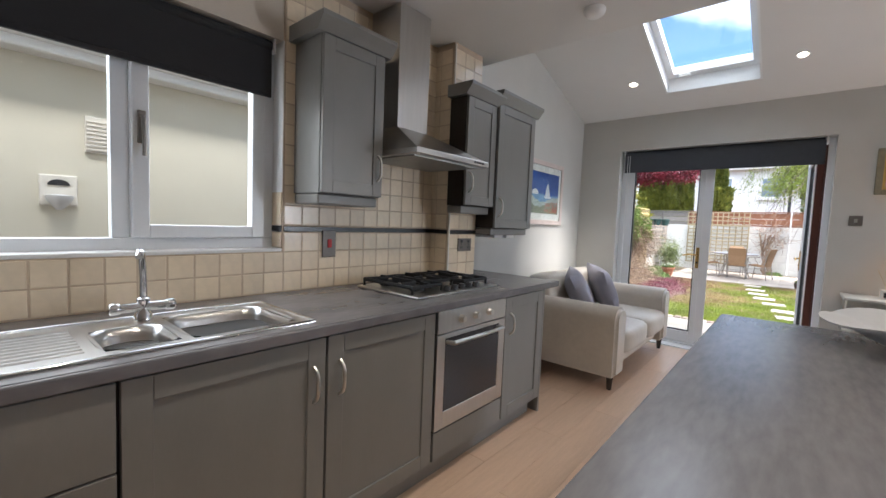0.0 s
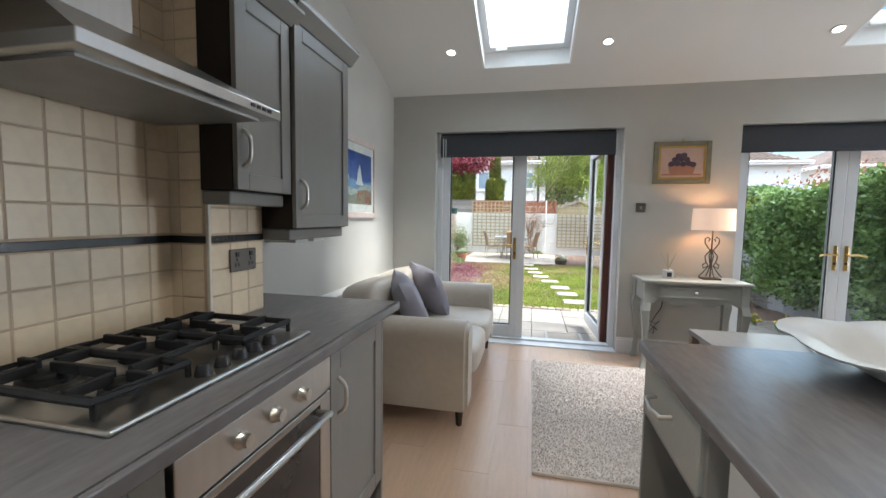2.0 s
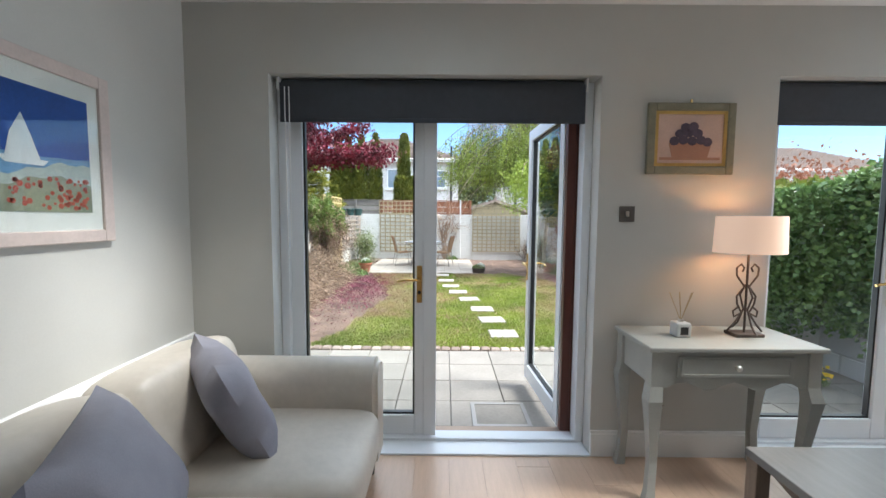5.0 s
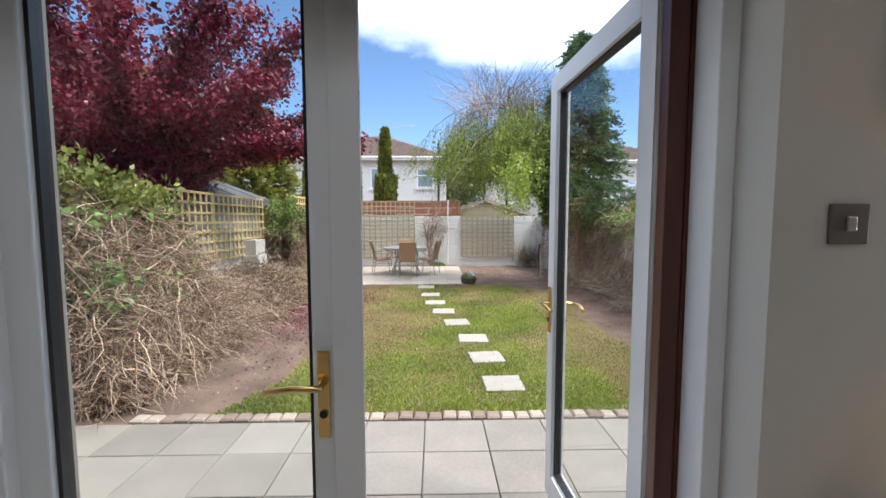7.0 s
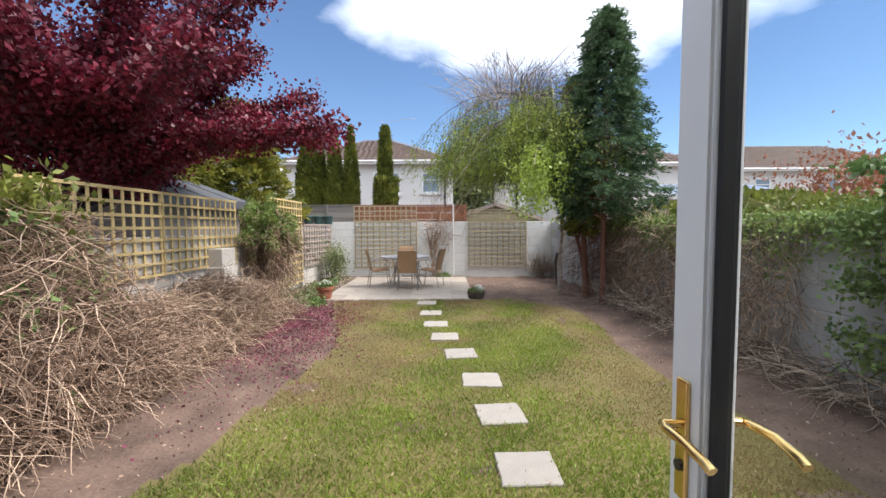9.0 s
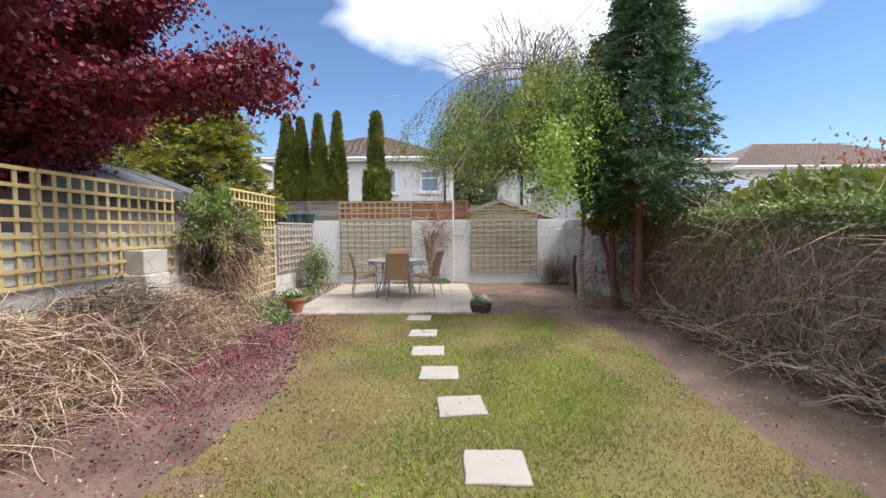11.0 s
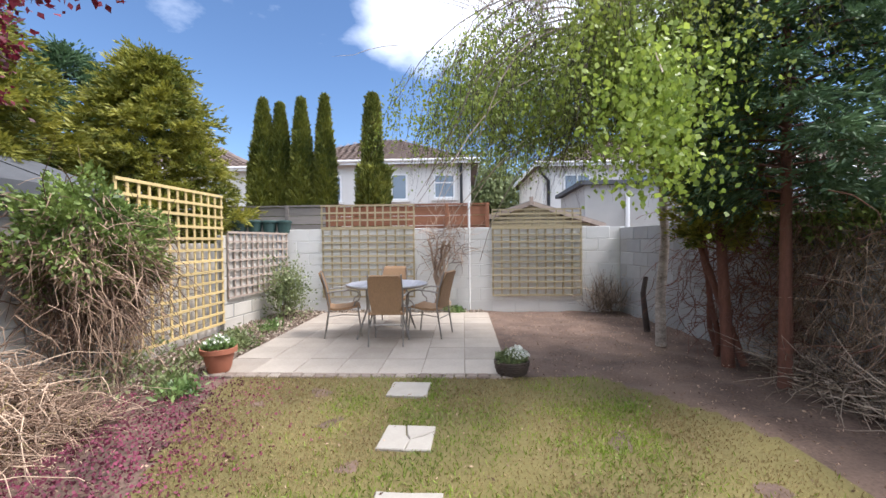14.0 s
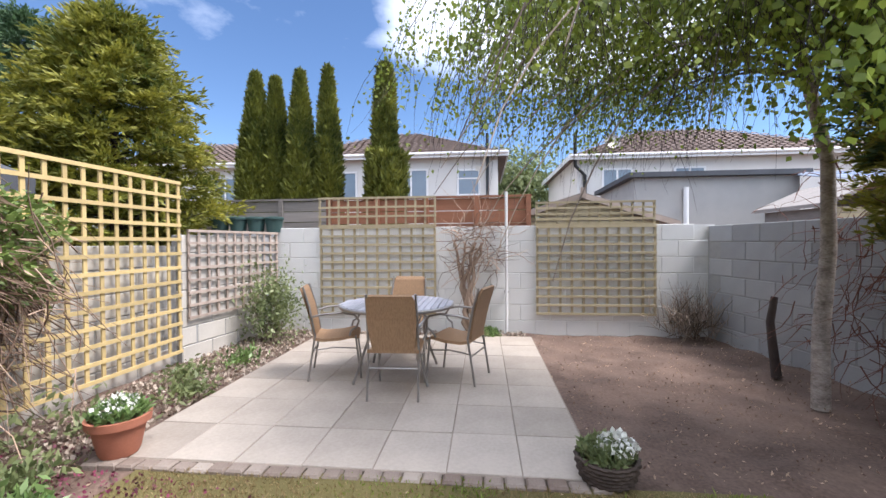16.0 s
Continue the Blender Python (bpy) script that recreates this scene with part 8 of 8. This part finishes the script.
q = np.stack([4.90 + rng.normal(0, 0.05, n) - 0.06 * fall, y, G + 1.58 - fall], 1)
leaves("hanging_leaves", q, np.tile([[-0.4, 0, -0.6]], (n, 1)), 0.042, 0.03, OLIVEL, ir, 98, 0.7)
n = 1100
y = rng.uniform(8.6, 14.0, n)
q = np.stack([4.85 - 0.35 * rng.uniform(0, 1, n), y, G + 0.25 * rng.uniform(0, 1, n)], 1)
twigs("fallen_stem_mass", q, rng.normal(0, 1, (n, 3)) * np.array([0.6, 1, 0.25]), 0.5, 0.006, TWIGD, ir, 94, 0.25)
hb = thing("clipped_hedge", label="yellow-green clipped hedge beyond the block wall", category="hedge")
n = 26000
t_ = rng.uniform(0, 1, n)
xx, yy = 6.0 + rng.normal(0, 0.35, n) + 2.5 * (t_ > 0.6), 6.5 + 11 * t_
q = np.stack([xx, yy, 1.1 + (0.66 + 0.14 * np.sin(yy * 1.7)) * rng.uniform(0, 1, n) ** 0.6], 1)
leaves("foliage", q, np.tile([[-0.2, -0.2, 0.8]], (n, 1)), 0.10, 0.06, HEDGEL, hb, 95, 0.7)
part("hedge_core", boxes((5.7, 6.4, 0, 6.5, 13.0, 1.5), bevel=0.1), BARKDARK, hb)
tb = thing("red_photinia", (9.6, 13.0, 0), "red-tipped garden shrub beyond the hedge", "shrub")
q = nr2.normal(0, 1, (5000, 3)) * np.array([0.9, 0.7, 0.35]) + np.array([0, 0, 2.0])
leaves("crown", q, np.tile([[0, 0, 0.7]], (5000, 1)), 0.1, 0.05, leaf_mat("photinia_leaves", (0.20, 0.07, 0.04), (0.42, 0.18, 0.10)), tb, 96, 0.6)
ft = thing("distant_tree", (3.6, 40.0, 0), "distant green tree between the houses", "tree")
q = nr2.normal(0, 1, (7000, 3)) * np.array([1.4, 1.0, 1.3]) + np.array([0, 0, 4.6])
leaves("crown", q, np.tile([[0, 0, 0.5]], (7000, 1)), 0.3, 0.2, SHRUBL, ft, 97, 0.8)
bm = bmesh.new()
tube(bm, [(0, 0, 0), (0, 0, 5)], 0.15, 8, 0.06)
part("trunk", bm, BARKDARK, ft)
# soil bed with daffodils outside the closed doors
for i, (x, y) in enumerate(((4.30, 6.95), (4.42, 7.05), (4.15, 7.35), (4.5, 6.6))):
    fl = thing("daffodil_clump", (x, y, G), "small clump of yellow flowers in the soil", "flower", "yellow flower clumps")
    q = nr2.normal(0, 0.03, (40, 3)) * np.array([1, 1, 0.1])
    leaves("foliage", q, np.tile([[0, 0, 1.0]], (40, 1)), 0.13, 0.012, IVYL, fl, 100 + i, 0.25)
    q = nr2.normal(0, 0.035, (26, 3)) + np.array([0, 0, 0.12])
    leaves("flowers", q, np.tile([[0, -0.4, 0.5]], (26, 1)), 0.04, 0.035, FLOWERY, fl, 110 + i, 0.7)


# ---- garden furniture ----
def garden_chair(label):
    """Rattan seat and back on a tubular frame with scrolled arms; the front is +y."""
    c_ = thing("garden_chair", (0, 0, 0), label, "chair", "rattan chairs round the garden table")
    for sx in (-1, 1):
        x = sx * 0.22
        bm = bmesh.new()
        tube(bm, [(x, -0.26, 0), (x, -0.22, 0.25), (x, -0.19, 0.44), (x * 0.98, -0.24, 0.72), (x * 0.95, -0.30, 0.92)], 0.011, 8)
        part("back_leg", bm, ALU, c_, "", True)
        bm = bmesh.new()
        tube(bm, [(x, 0.25, 0), (x, 0.22, 0.25), (x, 0.20, 0.43)], 0.011, 8)
        part("front_leg", bm, ALU, c_, "", True)
        bm = bmesh.new()
        xa = sx * 0.25
        tube(bm, [(x, -0.21, 0.63), (xa, -0.1, 0.655), (xa, 0.08, 0.665), (xa, 0.19, 0.64), (xa, 0.235, 0.58), (xa, 0.21, 0.52), (xa, 0.16, 0.49), (x, 0.14, 0.43)], 0.011, 8)
        part("arm", bm, ALU, c_, "curved tubular arm", True)
        bm = bmesh.new()
        tube(bm, [(x, -0.21, 0.30), (x, 0.0, 0.32), (x, 0.215, 0.30)], 0.007, 6)
        part("side_rail", bm, ALU, c_, "", True)
    bm = bmesh.new()
    tube(bm, [(-0.22, -0.215, 0.27), (0.22, -0.215, 0.27)], 0.008, 6)
    part("cross_rail", bm, ALU, c_)
    bm = bmesh.new()
    tube(bm, [(-0.22, 0.215, 0.40), (0.22, 0.215, 0.40)], 0.008, 6)
    part("cross_rail", bm, ALU, c_)
    bm = bmesh.new()
    prism(bm, [(-0.21, 0.43), (-0.12, 0.41), (0.05, 0.415), (0.18, 0.44), (0.235, 0.415), (0.24, 0.40), (0.19, 0.41), (0.05, 0.385), (-0.12, 0.38), (-0.21, 0.40)], "x", -0.225, 0.225)
    part("seat", bm, RATTAN, c_, "woven tan rattan seat")
    bm = bmesh.new()
    prism(bm, [(-0.185, 0.42), (-0.205, 0.55), (-0.235, 0.72), (-0.29, 0.91), (-0.315, 0.95), (-0.335, 0.935), (-0.32, 0.90), (-0.262, 0.71), (-0.232, 0.55), (-0.21, 0.42)], "x", -0.215, 0.215)
    for v in bm.verts:
        h_ = (v.co.z - 0.42) / 0.5
        v.co.x *= 0.82 + 0.18 * math.sin(math.pi * min(1.0, max(0.0, h_ * 0.75))) - (0.10 if h_ > 0.98 else 0.0)
        v.co.z = 0.42 + (v.co.z - 0.42) * 0.94
    part("backrest", bm, RATTAN, c_, "woven tan rattan back")
    return c_


gc = garden_chair("tan rattan garden chair with grey steel legs")
gc.matrix_basis = pose(0.60, 15.14, G + 0.016, 0, 0, 2)
copy_thing(gc, pose(-0.14, 15.6, G + 0.016, 0, 0, -74))
copy_thing(gc, pose(1.12, 15.58, G + 0.016, 0, 0, 72))
copy_thing(gc, pose(0.42, 16.35, G + 0.016, 0, 0, 176))
gt = thing("garden_table", (0.50, 15.62, G + 0.016), "round slatted garden table with a blue-grey top", "table")
bm = bmesh.new()
R = 0.57
pts = [(R * math.cos(a), R * math.sin(a), 0.715) for a in (2 * math.pi * k / 48 for k in range(49))]
tube(bm, pts, 0.017, 8)
part("rim", bm, ALU, gt, "grey steel rim", True)
for k in range(19):
    x = -0.54 + k * 0.06
    hl = math.sqrt(max(0.01, R * R - x * x)) - 0.012
    part("slat", boxes((x - 0.027, -hl, 0.715, x + 0.027, hl, 0.735), bevel=0.003), SLATS, gt)
part("under_frame", boxes((-0.5, -0.03, 0.69, 0.5, 0.03, 0.714), (-0.03, -0.5, 0.69, 0.03, 0.5, 0.713)), ALU, gt)
for sx in (-1, 1):
    for sy in (-1, 1):
        bm = bmesh.new()
        tube(bm, [(sx * 0.25, sy * 0.25, 0.69), (sx * 0.24, sy * 0.24, 0.4), (sx * 0.36, sy * 0.36, 0.0)], 0.014, 8)
        part("leg", bm, ALU, gt, "", True)


def flower_pot(name, label, where, prof, m, rad, h, fmat_seed, blooms):
    p_ = thing(name, where, label, "flower pot")
    bm = bmesh.new()
    lathe(bm, prof, 0, 0, 24)
    part("pot", bm, m, p_, "", True)
    bm = bmesh.new()
    lathe(bm, [(0.01, h - 0.03), (rad * 0.86, h - 0.03), (rad * 0.86, h - 0.02), (0.01, h - 0.015)], 0, 0, 16)
    part("compost", bm, SOIL, p_)
    nr_ = np.random.default_rng(fmat_seed)
    a, s = nr_.uniform(0, 6.28, 900), nr_.uniform(0, 1, 900) ** 0.5
    q_ = np.stack([s * rad * 0.95 * np.cos(a), s * rad * 0.95 * np.sin(a), h + nr_.uniform(-0.02, 0.09, 900) * (1.3 - s)], 1)
    leaves("foliage", q_, np.tile([[0, 0, 0.5]], (900, 1)), 0.05, 0.022, IVYL if blooms < 200 else SHRUBL, p_, fmat_seed, 0.8)
    a, s = nr_.uniform(0, 6.28, blooms), nr_.uniform(0, 1, blooms) ** 0.5
    q_ = np.stack([s * rad * 0.8 * np.cos(a) + (0.05 if blooms > 200 else 0), s * rad * 0.8 * np.sin(a), h + 0.08 * (1.4 - s) + nr_.uniform(0, 0.03, blooms)], 1)
    leaves("flowers", q_, np.tile([[0, -0.3, 0.7]], (blooms, 1)), 0.026, 0.024, FLOWERW, p_, fmat_seed + 1, 0.6)
    return p_


flower_pot("flower_pot", "terracotta pot of white daisies beside the patio", (-0.96, 13.90, G + 0.018), [(0.10, 0), (0.115, 0.03), (0.15, 0.19), (0.175, 0.20), (0.18, 0.25), (0.16, 0.25), (0.14, 0.2)], TERRA, 0.16, 0.25, 120, 130)
fb = flower_pot("flower_basket", "dark wicker basket of small white flowers", (2.08, 13.90, G + 0.018), [(0.11, 0), (0.14, 0.03), (0.16, 0.08), (0.165, 0.125), (0.155, 0.125), (0.14, 0.08)], WICKER, 0.155, 0.13, 123, 260)
for k in range(6):
    bm = bmesh.new()
    rr, zz = 0.135 + 0.033 * math.sin((k + 1) / 6 * 1.45), 0.012 + k * 0.022
    tube(bm, [((rr + 0.005 * (-1) ** (j + k)) * math.cos(j * math.pi / 18), (rr + 0.005 * (-1) ** (j + k)) * math.sin(j * math.pi / 18), zz) for j in range(37)], 0.0105, 6)
    part("wicker_strand", bm, WICKER, fb, "", True)
